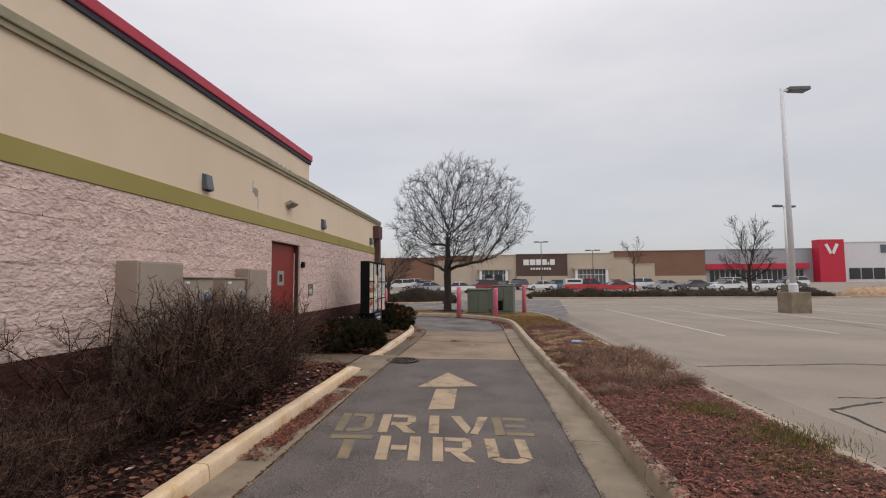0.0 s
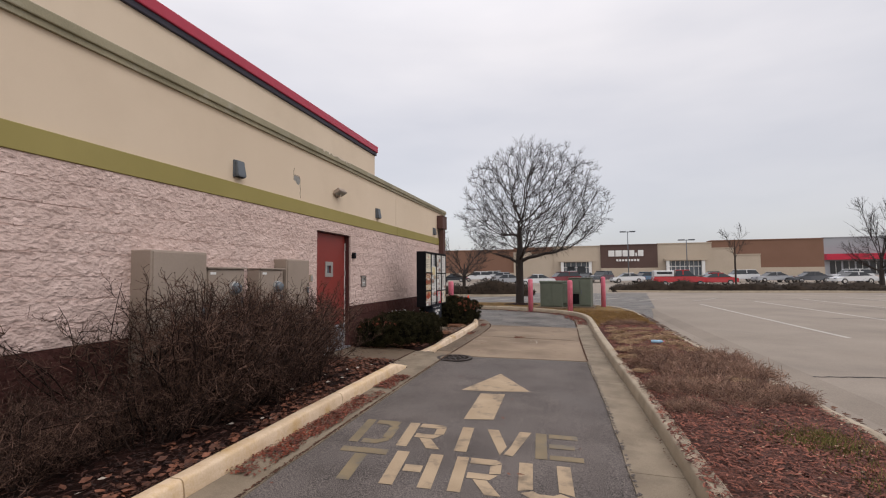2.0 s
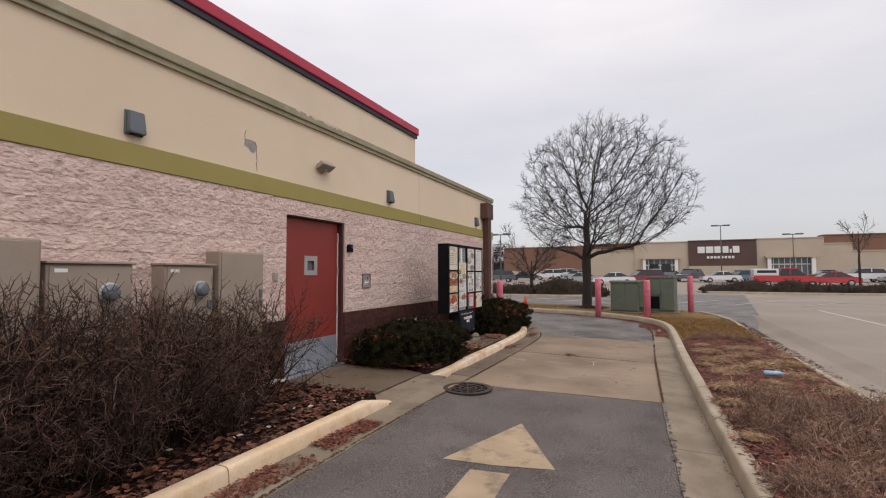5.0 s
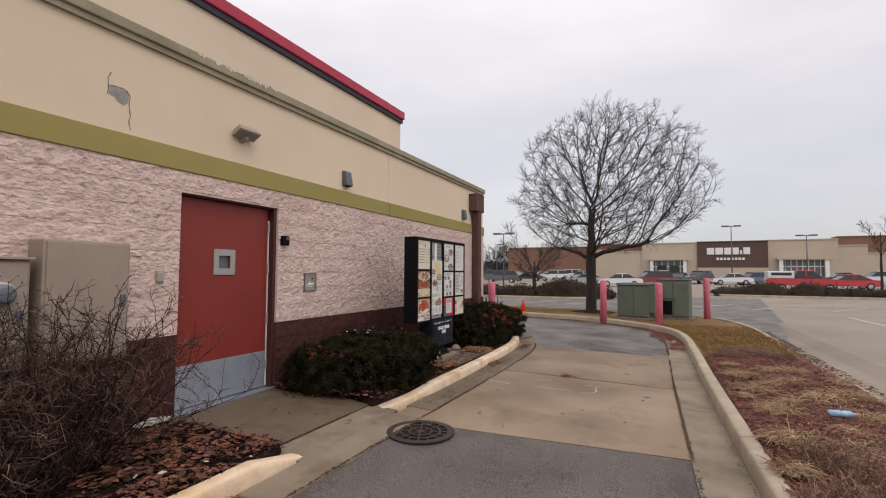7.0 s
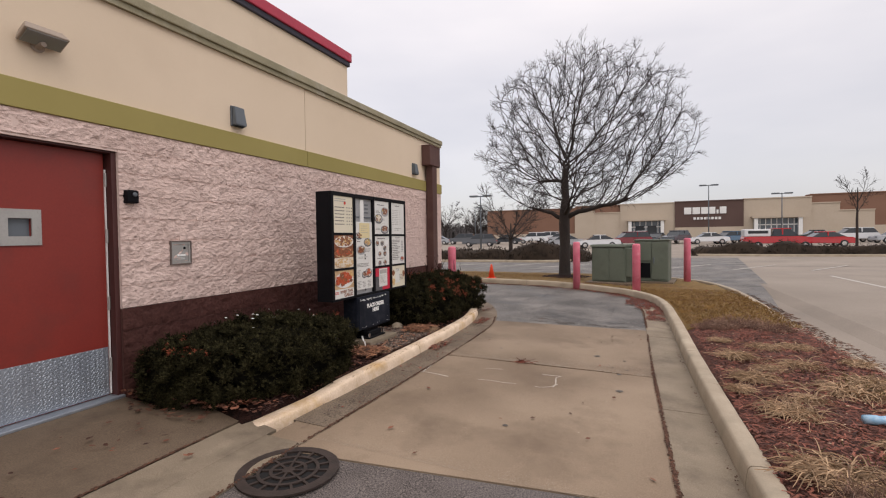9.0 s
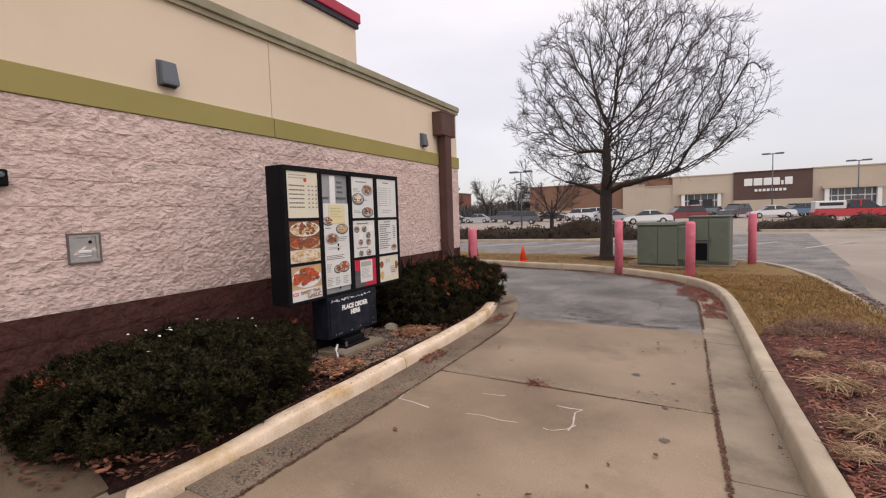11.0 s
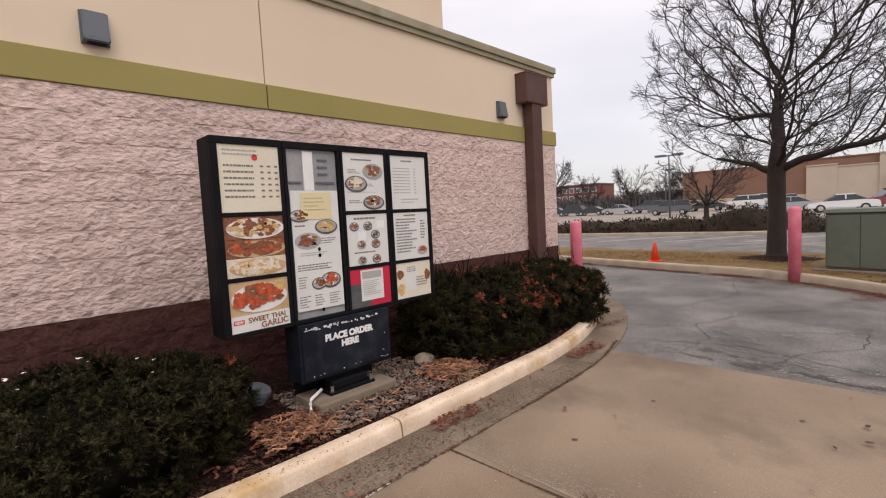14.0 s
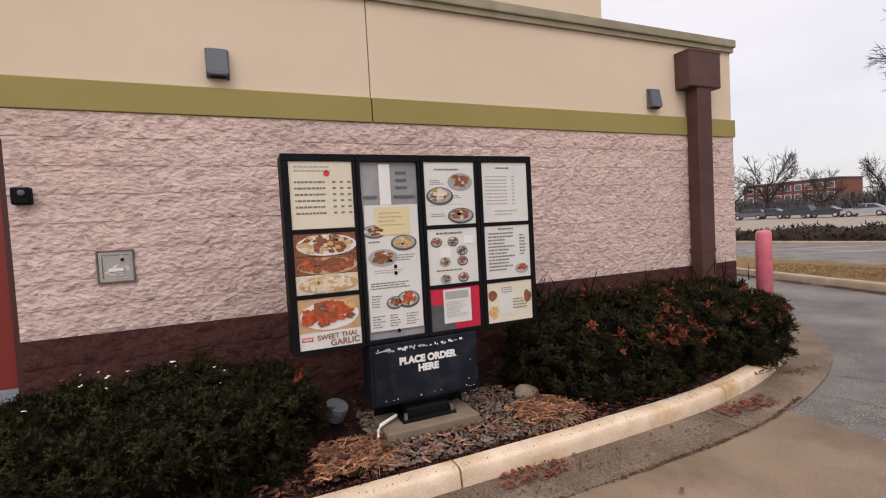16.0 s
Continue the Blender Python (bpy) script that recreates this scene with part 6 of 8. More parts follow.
def bare_shrub_mesh(seed, h, w, stems=46, kids=7, twigs=6):
    """Crooked stems that fork and arch, with a haze of short twigs and dry buds towards the top."""
    rng = random.Random(seed)
    st, tw = Sticks(), Sticks()
    clumps = [(k * 0.98 + rng.uniform(-0.3, 0.3), math.sqrt((k + 0.4) / 7)) for k in range(7)]
    for i in range(stems):
        ca, cr = clumps[(i * i) % 7]
        az, rr = ca + rng.gauss(0, 0.25), max(0.05, min(1.0, cr + rng.gauss(0, 0.15)))
        p = Vector((math.cos(az) * rr * w * 0.22, math.sin(az) * rr * w * 0.22, -0.02))
        tilt = rr * radians(60) * rng.uniform(0.5, 1.15)
        d = Vector((math.cos(az) * math.sin(tilt), math.sin(az) * math.sin(tilt), math.cos(tilt)))
        L = h * rng.uniform(0.72, 1.08) / max(0.62, math.cos(tilt * 0.7))
        sp, _ = bent(rng, p, d, L, 8, 0.09, 0.30)
        st.add(sp, rng.uniform(0.006, 0.012), 0.0024, 5)
        for k in range(kids):
            f = 0.16 + 0.82 * (k + rng.random()) / kids
            s = min(7, int(f * 8))
            q = sp[s].lerp(sp[s + 1], f * 8 - s)
            d2 = ((sp[s + 1] - sp[s]).normalized() * 0.55 + rand_dir(rng) * 0.95 + Vector((0, 0, 0.1))).normalized()
            bp, _ = bent(rng, q, d2, rng.uniform(0.14, 0.34) * h, 5, 0.05, 0.42)
            st.add(bp, 0.0040, 0.0018, 3)
            for t in range(twigs if f > 0.35 else twigs // 2):
                s2 = rng.randrange(5)
                q2 = bp[s2].lerp(bp[s2 + 1], rng.random())
                d3 = ((bp[s2 + 1] - bp[s2]).normalized() * 0.5 + rand_dir(rng) + Vector((0, 0, 0.2))).normalized()
                tp, _ = bent(rng, q2, d3, rng.uniform(0.05, 0.16), 2, 0.06, 0.4)
                tw.add(tp, 0.0030, 0.0014, 3)
                if rng.random() < 0.35:
                    e = tp[-1]
                    tw.add([e, e + rand_dir(rng) * 0.011], 0.005, 0.0025, 3)
    return st, tw


kinds = []
for sd, h in ((1, 1.30), (2, 1.30), (3, 1.05)):
    st, tw = bare_shrub_mesh(sd, h, 1.6, stems=42, kids=9, twigs=8)
    b = thing("bare_shrub", "dense leafless red-brown twiggy shrub in dark mulch", "shrub", (-2.75, 5.0 - sd * 2, 0.06), "bare shrubs along the wall")
    raw("stem_mass", st.v, st.f, M["shrub_twig"], b)
    tagged(raw("twig_mass", tw.v, tw.f, M["shrub_tip"], b), kind="stuff")
    kinds.append(b)
kinds[0].matrix_world = pose(-2.80, 7.05, 0.06, 0, 0, 20) @ Matrix.Scale(0.92, 4)
kinds[1].matrix_world = pose(-2.85, 6.35, 0.06, 0, 0, 100) @ Matrix.Scale(0.9, 4)
kinds[2].matrix_world = pose(-2.72, 2.25, 0.06, 0, 0, 40) @ Matrix.Scale(0.86, 4)
rng = random.Random(5)
SHRUBS = ((-2.75, 5.65, 0, 1.0), (-2.85, 5.15, 1, 0.98), (-2.78, 4.72, 0, 1.04), (-3.1, 4.75, 1, 1.0), (-3.12, 5.4, 1, 0.98), (-2.62, 4.95, 2, 0.72), (-2.7, 1.6, 2, 0.92), (-2.62, 1.0, 2, 0.92), (-2.8, 0.4, 1, 0.82), (-2.7, -0.5, 0, 0.85), (-2.55, 2.3, 2, 0.72), (-3.1, 2.2, 1, 1.06), (-3.12, 1.3, 0, 1.04), (-3.1, 0.6, 1, 1.0), (-2.5, 1.5, 2, 0.7), (-2.55, 0.3, 2, 0.8), (-3.05, 6.7, 0, 0.88), (-2.92, 7.2, 1, 0.84), (-2.55, 6.85, 2, 0.86), (-3.05, 3.0, 2, 0.6), (-2.8, 3.5, 2, 0.5), (-3.1, 3.9, 2, 0.62), (-2.75, 4.1, 2, 0.5), (-2.6, 3.1, 2, 0.45), (-3.15, 6.1, 1, 0.92), (-2.62, 5.85, 2, 0.8), (-2.48, 2.72, 2, 0.74), (-2.75, 2.75, 2, 0.8), (-2.4, 1.9, 2, 0.74), (-3.1, 3.35, 2, 0.66), (-2.45, 0.9, 2, 0.75), (-2.6, 4.4, 2, 0.7))
for x, y, which, s in SHRUBS:
    copy_thing(kinds[which], pose(x, y, 0.06, 0, 0, rng.uniform(0, 360)) @ Matrix.Scale(s * rng.uniform(0.96, 1.04), 4))


def yew(name, at, label, rx, ry, h, seed, clumps=620, rust=8, group="yew shrubs"):
    """A low yew: a lumpy core under many small domed clumps of needle sprigs, some of them rust-orange."""
    rng = random.Random(seed)
    y = thing(name, label, "shrub", at, group)

    def skin(p, grow):
        k = grow + 0.12 * noise.noise(p * 2.2 + Vector((seed, 0, 0))) + 0.12 * noise.noise(p * 5)
        flat = abs(p.z) ** 0.6 * (1 if p.z > 0 else -1)
        return Vector((p.x * rx * k, p.y * ry * k, (0.42 + 0.55 * flat) * h * k))

    # Solid core added under the sprigs; it blocks light and carries painted shade.
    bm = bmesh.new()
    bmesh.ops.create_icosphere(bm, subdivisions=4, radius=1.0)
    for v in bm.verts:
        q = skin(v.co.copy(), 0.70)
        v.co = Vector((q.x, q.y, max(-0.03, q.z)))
    tagged(part("inner_wood", bm, M["yew_core"], y, "solid dark core, inner shade in its colour"), kind="stuff")
    green, red = ([], []), ([], [])
    spots = [(rng.uniform(0, 6.283), rng.uniform(0.1, 0.85)) for k in range(max(1, rust // 4))]
    for i in range(clumps + rust):
        az, cz = rng.uniform(0, 6.283), rng.uniform(-0.8, 1.0)
        if i >= clumps:
            sa, sz = spots[i % len(spots)]
            az, cz = sa + rng.gauss(0, 0.2), max(-0.2, min(0.97, sz + rng.gauss(0, 0.12)))
        rim = math.sqrt(max(0.0, 1 - cz * cz))
        p = Vector((math.cos(az) * rim, math.sin(az) * rim, cz))
        base = skin(p, 0.80 + rng.uniform(-0.03, 0.09) + (0.04 if i >= clumps else 0))
        base.z = max(0.01, base.z)
        nrm = (Vector((p.x / rx, p.y / ry, p.z / h)).normalized() + Vector((0, 0, 0.35))).normalized()
        tv, tf = red if i >= clumps else green
        size = rng.uniform(0.04, 0.075) * (0.8 if i >= clumps else 1)
        for sprig in range(13 if i < clumps else 7):
            d = (nrm * 0.75 + rand_dir(rng) * 0.95).normalized()
            u = d.orthogonal().normalized()
            w = d.cross(u)
            L = size * rng.uniform(0.75, 1.25)
            for q in range(7):
                o = base + d * (L * (q + 0.6) / 7)
                for sg in (-1, 1):
                    side = ((u * sg * math.cos(q * 0.9) + w * sg * math.sin(q * 0.9)) * 0.85 + d * 0.7).normalized()
                    n = len(tv)
                    wd = d.cross(side).normalized() * 0.0046
                    tv += [tuple(o - wd), tuple(o + wd), tuple(o + side * rng.uniform(0.013, 0.024))]
                    tf.append((n, n + 1, n + 2))
    tagged(raw("foliage", *green, M["yew"], y), kind="stuff")
    if rust:
        tagged(raw("rust_foliage", *red, M["rust_leaf"], y, "rust-orange dying sprigs"), kind="stuff")
    return y


yew("yew_shrub", (-2.66, 10.66, 0.06), "low dark green yew shrub with fallen leaves caught in it", 0.86, 1.08, 0.66, 3, 1500, 12)
yew("yew_shrub", (-2.98, 10.12, 0.06), "low dark green yew shrub beside the landing", 0.52, 0.5, 0.55, 5, 700, 22)
yew("yew_shrub", (-2.66, 14.15, 0.06), "rounded dark yew shrub with rust-orange tips", 0.80, 1.0, 0.84, 8, 1300, 70)
yew("yew_shrub", (-2.76, 15.42, 0.06), "rounded dark yew shrub with rust-orange tips", 0.88, 1.02, 0.80, 9, 1300, 64)
yew("yew_shrub", (-3.0, 16.4, 0.05), "rounded dark yew shrub at the wall's corner", 0.55, 0.6, 0.55, 10, 560, 8)


def low_hedge(name, at, label, lx, ly, h, seed, mat, n=2600, group="", blade=0.22, rz=0):
    """A low spreading juniper hedge: an uneven core and many blades."""
    rng = random.Random(seed)
    g = thing(name, label, "hedge", at, group, rz=rz)
    vs, fs = [], []
    for i in range(n):
        x, y = rng.uniform(-lx, lx), rng.uniform(-ly, ly)
        top = h * (0.65 + 0.55 * noise.noise((x * 0.5 + seed, y * 0.5, 0))) * (1 - 0.5 * abs(y / ly) ** 3) * (1 - 0.6 * abs(x / lx) ** 6)
        b = Vector((x, y, rng.uniform(0.0, max(0.05, top))))
        d = (rand_dir(rng) + Vector((0, 0, 0.35))).normalized()
        w = d.orthogonal().normalized() * blade * 0.16
        tip = b + d * blade * rng.uniform(0.6, 1.3)
        k = len(vs)
        vs += [tuple(b - w), tuple(b + w), tuple(tip)]
        fs.append((k, k + 1, k + 2))
    tagged(raw("foliage", vs, fs, mat, g), kind="stuff")
    bm = bmesh.new()
    bmesh.ops.create_grid(bm, x_segments=24, y_segments=8, size=1)
    for v in bm.verts:
        x, y = v.co.x * lx, v.co.y * ly
        top = h * 0.85 * (0.65 + 0.55 * noise.noise((x * 0.5 + seed, y * 0.5, 0))) * (1 - 0.5 * abs(y / ly) ** 3) * (1 - 0.6 * abs(x / lx) ** 6)
        v.co = Vector((x, y, -0.05 if any(e.is_boundary for e in v.link_edges) else top))
    tagged(part("inner_wood", bm, mat, g, smooth=True), kind="stuff")
    return g


for k in range(6):
    low_hedge("low_hedge", (-27.5 + k * 4.6, 36.0 + 0.25 * k, -0.06), "low brown-green juniper hedge in the far planter", 2.6, 1.7, 0.95 if k < 5 else 1.4, 40 + k, M["juniper"], 2600, "juniper hedge of the far planters")
for k in range(6):
    low_hedge("low_hedge", (6.8 + k * 4.4, 46.4, -0.06), "low brown-green juniper hedge in the far planter", 2.5, 1.7, 1.05, 50 + k, M["juniper"], 2200, "juniper hedge of the far planters")
low_hedge("low_hedge", (37, 47, -0.06), "pale straw-coloured ornamental grass at the lot edge", 4, 1.5, 1.1, 61, M["straw"], 2500)
kerb("kerb_planter", "concrete kerb of the far planter", V2([(-32, 34.2), (-20, 34.3), (-8, 34.6), (-3.6, 35.0), (-2.6, 36), (-2.6, 38)]), 1, lambda x, y: -0.1, 0.16, 0.14, M["kerb_pale"], 6.0)
kerb("kerb_planter", "concrete kerb of the far planter", V2([(4.0, 46), (4.6, 44.8), (6, 44.4), (20, 44.4), (32, 44.5), (33, 46)]), 1, lambda x, y: -0.1, 0.16, 0.14, M["kerb_pale"], 6.0)
kerb("kerb_planter", "concrete kerb of the far planter", V2([(32, 44.9), (36, 44.6), (44, 44.6)]), 1, lambda x, y: -0.1, 0.16, 0.14, M["kerb_pale"], 6.0)

bm = bmesh.new()
vs = [bm.verts.new((-1.52 + math.cos(2 * math.pi * k / 20) * 1.05 * (1 + 0.15 * math.sin(k * 2.3)), 23.2 + math.sin(2 * math.pi * k / 20) * 0.95 * (1 + 0.15 * math.sin(k * 1.7)), 0.045)) for k in range(20)]
top = bm.verts.new((-1.52, 23.2, 0.17))
for k in range(20):
    bm.faces.new((vs[k], vs[(k + 1) % 20], top))
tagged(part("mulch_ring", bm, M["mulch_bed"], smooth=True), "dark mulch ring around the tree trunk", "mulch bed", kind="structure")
tw2 = Sticks()
rng = random.Random(91)
for k in range(46):
    p = Vector((rng.uniform(-3.2, -2.6), rng.choice((rng.uniform(13.5, 13.8), rng.uniform(14.2, 16.2))), rng.uniform(0.7, 0.82)))
    sp, _ = bent(rng, p, Vector((rng.uniform(-0.5, 0.5), rng.uniform(-0.8, 0.8), 1)).normalized(), rng.uniform(0.15, 0.36), 4, -0.08, 0.2)
    tw2.add(sp, 0.006, 0.002, 4)
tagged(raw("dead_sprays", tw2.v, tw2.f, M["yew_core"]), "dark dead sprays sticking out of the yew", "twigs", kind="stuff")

# low brown heath mounds and straw tufts on the island
def heath_mesh(seed, w, h, n):
    rng = random.Random(seed)
    s = Sticks()
    for i in range(n):
        az, rr = rng.uniform(0, 6.283), math.sqrt(rng.random())
        p = Vector((math.cos(az) * rr * w * 0.8, math.sin(az) * rr * w * 0.8, -0.01))
        d = Vector((math.cos(az) * rr, math.sin(az) * rr, 0.42)).normalized()
        L = h * rng.uniform(0.6, 1.5)
        sp, _ = bent(rng, p, (d + rand_dir(rng) * 0.75).normalized(), L, 4, -0.06, 0.42)
        sp = [Vector((q.x, q.y, max(q.z, 0.005))) for q in sp]
        s.add(sp, 0.0048, 0.002, 3)
        for t in range(7):
            q = sp[rng.randrange(1, 5)]
            tp, _ = bent(rng, q, (d * 0.5 + rand_dir(rng)).normalized(), rng.uniform(0.04, 0.12), 2, 0.0, 0.5)
            s.add(tp, 0.0032, 0.0015, 3)
    return s


heaths = []
for sd in (1, 2):
    s = heath_mesh(sd, 0.44, 0.16, 300)
    o = thing("low_shrub", "low brown dormant twiggy shrub on the mulch", "shrub", (0, 0, 0), "low brown shrubs on the island")
    tagged(raw("twig_mass", s.v, s.f, M["heath"], o), kind="stuff")
    heaths.append(o)
heaths[0].matrix_world = pose(2.30, 8.3, 0.07, 0, 0, 10)
heaths[1].matrix_world = pose(2.62, 7.35, 0.07, 0, 0, 60)
rng = random.Random(11)
for k, (x, y, s) in enumerate(((1.95, 8.9, 0.9), (2.95, 8.5, 1.0), (2.55, 9.3, 1.0), (2.05, 9.8, 0.85), (3.0, 9.7, 0.9), (2.0, 7.45, 0.9), (2.95, 7.3, 0.75), (2.1, 15.1, 0.75), (1.85, 14.9, 0.6), (2.45, 14.95, 0.7), (2.95, 9.2, 0.8), (2.45, 6.95, 0.7), (1.9, 6.6, 0.55), (2.3, 9.15, 0.8))):
    copy_thing(heaths[k % 2], pose(x, y, 0.07, 0, 0, rng.uniform(0, 360)) @ Matrix.Scale(s, 4))


def straw_tuft(seed, n=300, L=0.2):
    rng = random.Random(seed)
    s = Sticks()
    for i in range(n):
        az = rng.uniform(0, 6.283)
        p = Vector((rng.gauss(0, 0.07), rng.gauss(0, 0.07), 0.0))
        d = Vector((math.cos(az), math.sin(az), rng.uniform(0.6, 2.2))).normalized()
        sp, _ = bent(rng, p, d, L * rng.uniform(0.6, 1.2), 5, -0.42, 0.1)
        for q in sp:
            q.z = max(q.z, 0.01)
        s.add(sp, 0.0042, 0.0015, 3)
    return s


tufts = []
for sd in (1, 2, 3):
    s = straw_tuft(sd)
    o = thing("grass_tuft", "dry straw-coloured grass tuft on the mulch", "grass tuft", (0, 0, 0), "dry grass tufts on the island")
    tagged(raw("grass_mass", s.v, s.f, M["straw"], o), kind="stuff")
    tufts.append(o)
TUFT = ((1.78, 13.05, 1.0), (1.78, 12.2, 1.1), (1.85, 11.3, 1.1), (1.80, 10.25, 1.35), (2.42, 11.95, 1.3), (2.28, 12.8, 1.0), (2.7, 12.3, 1.2), (2.1, 10.1, 1.2), (2.15, 13.6, 0.9), (2.5, 13.7, 1.0), (2.65, 11.3, 1.1), (2.0, 12.6, 0.7), (1.75, 13.9, 0.7), (1.62, 9.55, 0.8), (2.75, 10.55, 1.0), (2.3, 10.75, 0.8), (1.6, 11.8, 0.6), (2.05, 11.65, 0.8), (2.85, 13.1, 0.8), (1.68, 8.4, 0.6), (2.2, 7.9, 0.7), (2.75, 8.0, 0.8), (2.85, 9.05, 0.8))
for k, (x, y, s) in enumerate(TUFT):
    m = pose(x, y, 0.075, 0, 0, rng.uniform(0, 360)) @ Matrix.Scale(s * 0.95, 4)
    if k < 3:
        tufts[k].matrix_world = m
    else:
        copy_thing(tufts[k % 3], m)
for x, y, s in ((-2.12, 13.2, 0.95), (-2.2, 13.35, 0.7), (-2.15, 11.9, 0.75)):
    copy_thing(tufts[0], pose(x, y, 0.09, 0, 0, x * 99) @ Matrix.Scale(s, 4))


# ---- loose leaves, chips and pebbles ----
def scatter(name, label, category, spots, mat, size, seed, curl=0.5, zf=None):
    """Spots: (x0, x1, y0, y1, count). Each leaf is a small bent polygon."""
    rng = random.Random(seed)
    vs, fs = [], []
    for x0, x1, y0, y1, n in spots:
        for i in range(n):
            x, y = rng.uniform(x0, x1), rng.uniform(y0, y1)
            u, v = (x - x0) / (x1 - x0), (y - y0) / (y1 - y0)
            if noise.noise((x * 5.3, y * 3.1, seed)) + 0.35 < 1.1 * max(abs(2 * u - 1), abs(2 * v - 1)) ** 2 * rng.random() - 0.12:
                continue
            z = zf(x, y) + rng.uniform(0.002, 0.02)
            a, s = rng.uniform(0, 6.283), size * rng.uniform(0.55, 1.35)
            ca, sa = math.cos(a), math.sin(a)
            tilt = rng.uniform(-curl, curl)
            k = len(vs)
            for px, py, pz in ((-1, 0, 0), (-0.2, 0.5, 0.25), (0.6, 0.35, 0.1), (1, 0, 0.3), (0.4, -0.45, 0.2), (-0.4, -0.4, 0.05)):
                px, py = px * s, py * s
                vs.append((x + ca * px - sa * py, y + sa * px + ca * py, z + abs(pz * s * curl) + py * tilt * 0.6))
            fs += [(k, k + 1, k + 2, k + 5), (k + 2, k + 3, k + 4, k + 5)]
    return tagged(raw(name, vs, fs, mat), label, category, kind="stuff")


bed_z = lambda x, y: 0.09
scatter("paper_scraps", "small pale scraps caught on top of the yew", "litter", [(-3.0, -2.25, 10.15, 11.2, 16)], M["white"], 0.016, 71, 0.9, lambda x, y: 0.06 + 0.66 * max(0.3, 1 - ((x + 2.72) / 0.85) ** 4 - ((y - 10.65) / 1.05) ** 4) - 0.01)
scatter("fallen_leaves", "brown fallen leaves under the bare shrubs", "leaves", [(-2.5, -1.90, 0.5, 5.0, 330), (-2.5, -1.9, 5.0, 8.0, 620), (-2.1, -1.88, 2.5, 8.0, 600), (-3.4, -1.98, 7.2, 8.42, 1500), (-3.4, -2.5, 1, 7, 110)], M["dead_leaf"], 0.033, 1, 1.0, bed_z)
scatter("fallen_leaves", "brown fallen leaves around the menu board", "leaves", [(-3.3, -1.95, 9.8, 10.1, 160), (-2.3, -1.92, 9.9, 12.0, 260), (-2.5, -1.95, 11.6, 12.1, 260), (-2.2, -1.9, 12.0, 15.0, 460), (-2.9, -2.1, 12.7, 13.5, 260)], M["dead_leaf"], 0.023, 2, 0.6, bed_z)
scatter("leaf_pile", "curled brown leaf piles beside the plinth", "leaves", [(-2.45, -1.98, 11.5, 12.02, 260), (-2.3, -1.95, 12.95, 13.5, 160), (-3.45, -2.1, 9.72, 9.98, 560)], M["dead_leaf"], 0.029, 32, 1.1, lambda x, y: 0.10 + 0.03 * math.sin(x * 30) * math.sin(y * 25))
M["dry_litter"] = material("orange_brown_dry_litter", [(0.10, 0.035, 0.017), (0.40, 0.195, 0.105)], scale=8, rough=0.8, bump=0, vary=0.6, island=True)
scatter("gutter_leaves", "red-brown leaf litter in the gutter", "leaves", [(-1.76, -1.56, 2.4, 3.5, 1300), (-1.76, -1.50, 4.2, 6.7, 3600), (-1.76, -1.5, 6.9, 7.7, 1300), (-1.76, -1.6, 12.5, 13.1, 320), (-1.8, -1.62, 14.4, 15.0, 420), (-2.05, -1.9, 15.6, 16.1, 130), (-1.72, -1.45, 10.3, 14, 120)], M["leaf_wet"], 0.0135, 3, 0.9, lambda x, y: lane_z(x) + 0.014)
scatter("gutter_leaves", "wet rust-red leaf litter along the bend", "leaves", [(0.9, 1.22, 16.0, 18.0, 2200), (0.5, 1.0, 17.9, 19.0, 1500), (-1.8, -0.3, 19.9, 20.35, 500), (0.0, 0.6, 19.1, 19.8, 500), (0.7, 1.15, 17.3, 18.3, 900)], M["leaf_wet"], 0.018, 4, 0.5, lambda x, y: lane_z(x) + 0.012)
def shreds(name, label, spots, mat, length, width, seed, zf):
    """Shredded wood: thin crooked strips lying in all directions."""
    rng = random.Random(seed)
    vs, fs = [], []
    for x0, x1, y0, y1, n in spots:
        for i in range(n):
            x, y = rng.uniform(x0, x1), rng.uniform(y0, y1)
            z, a = zf(x, y) + rng.uniform(0.0, 0.016), rng.uniform(0, 6.283)
            L, W, k = length * rng.uniform(0.4, 1.4), width * rng.uniform(0.5, 1.4), len(vs)
            kink, tilt, turn = rng.uniform(-0.3, 0.3) * L, rng.uniform(-0.25, 0.25), rng.uniform(-0.5, 0.5)
            ca, sa = math.cos(a), math.sin(a)
            for t, off in ((-0.5, 0.0), (0.0, kink), (0.5, 0.0)):
                for sg in (-1, 1):
                    px, py = t * L, off + sg * W * 0.5
                    vs.append((x + ca * px - sa * py, y + sa * px + ca * py, z + t * L * tilt + sg * W * 0.5 * turn + (0.2 * W if t == 0 else 0)))
            fs += [(k, k + 2, k + 3, k + 1), (k + 2, k + 4, k + 5, k + 3)]
    return tagged(raw(name, vs, fs, mat), label, "mulch", kind="stuff")


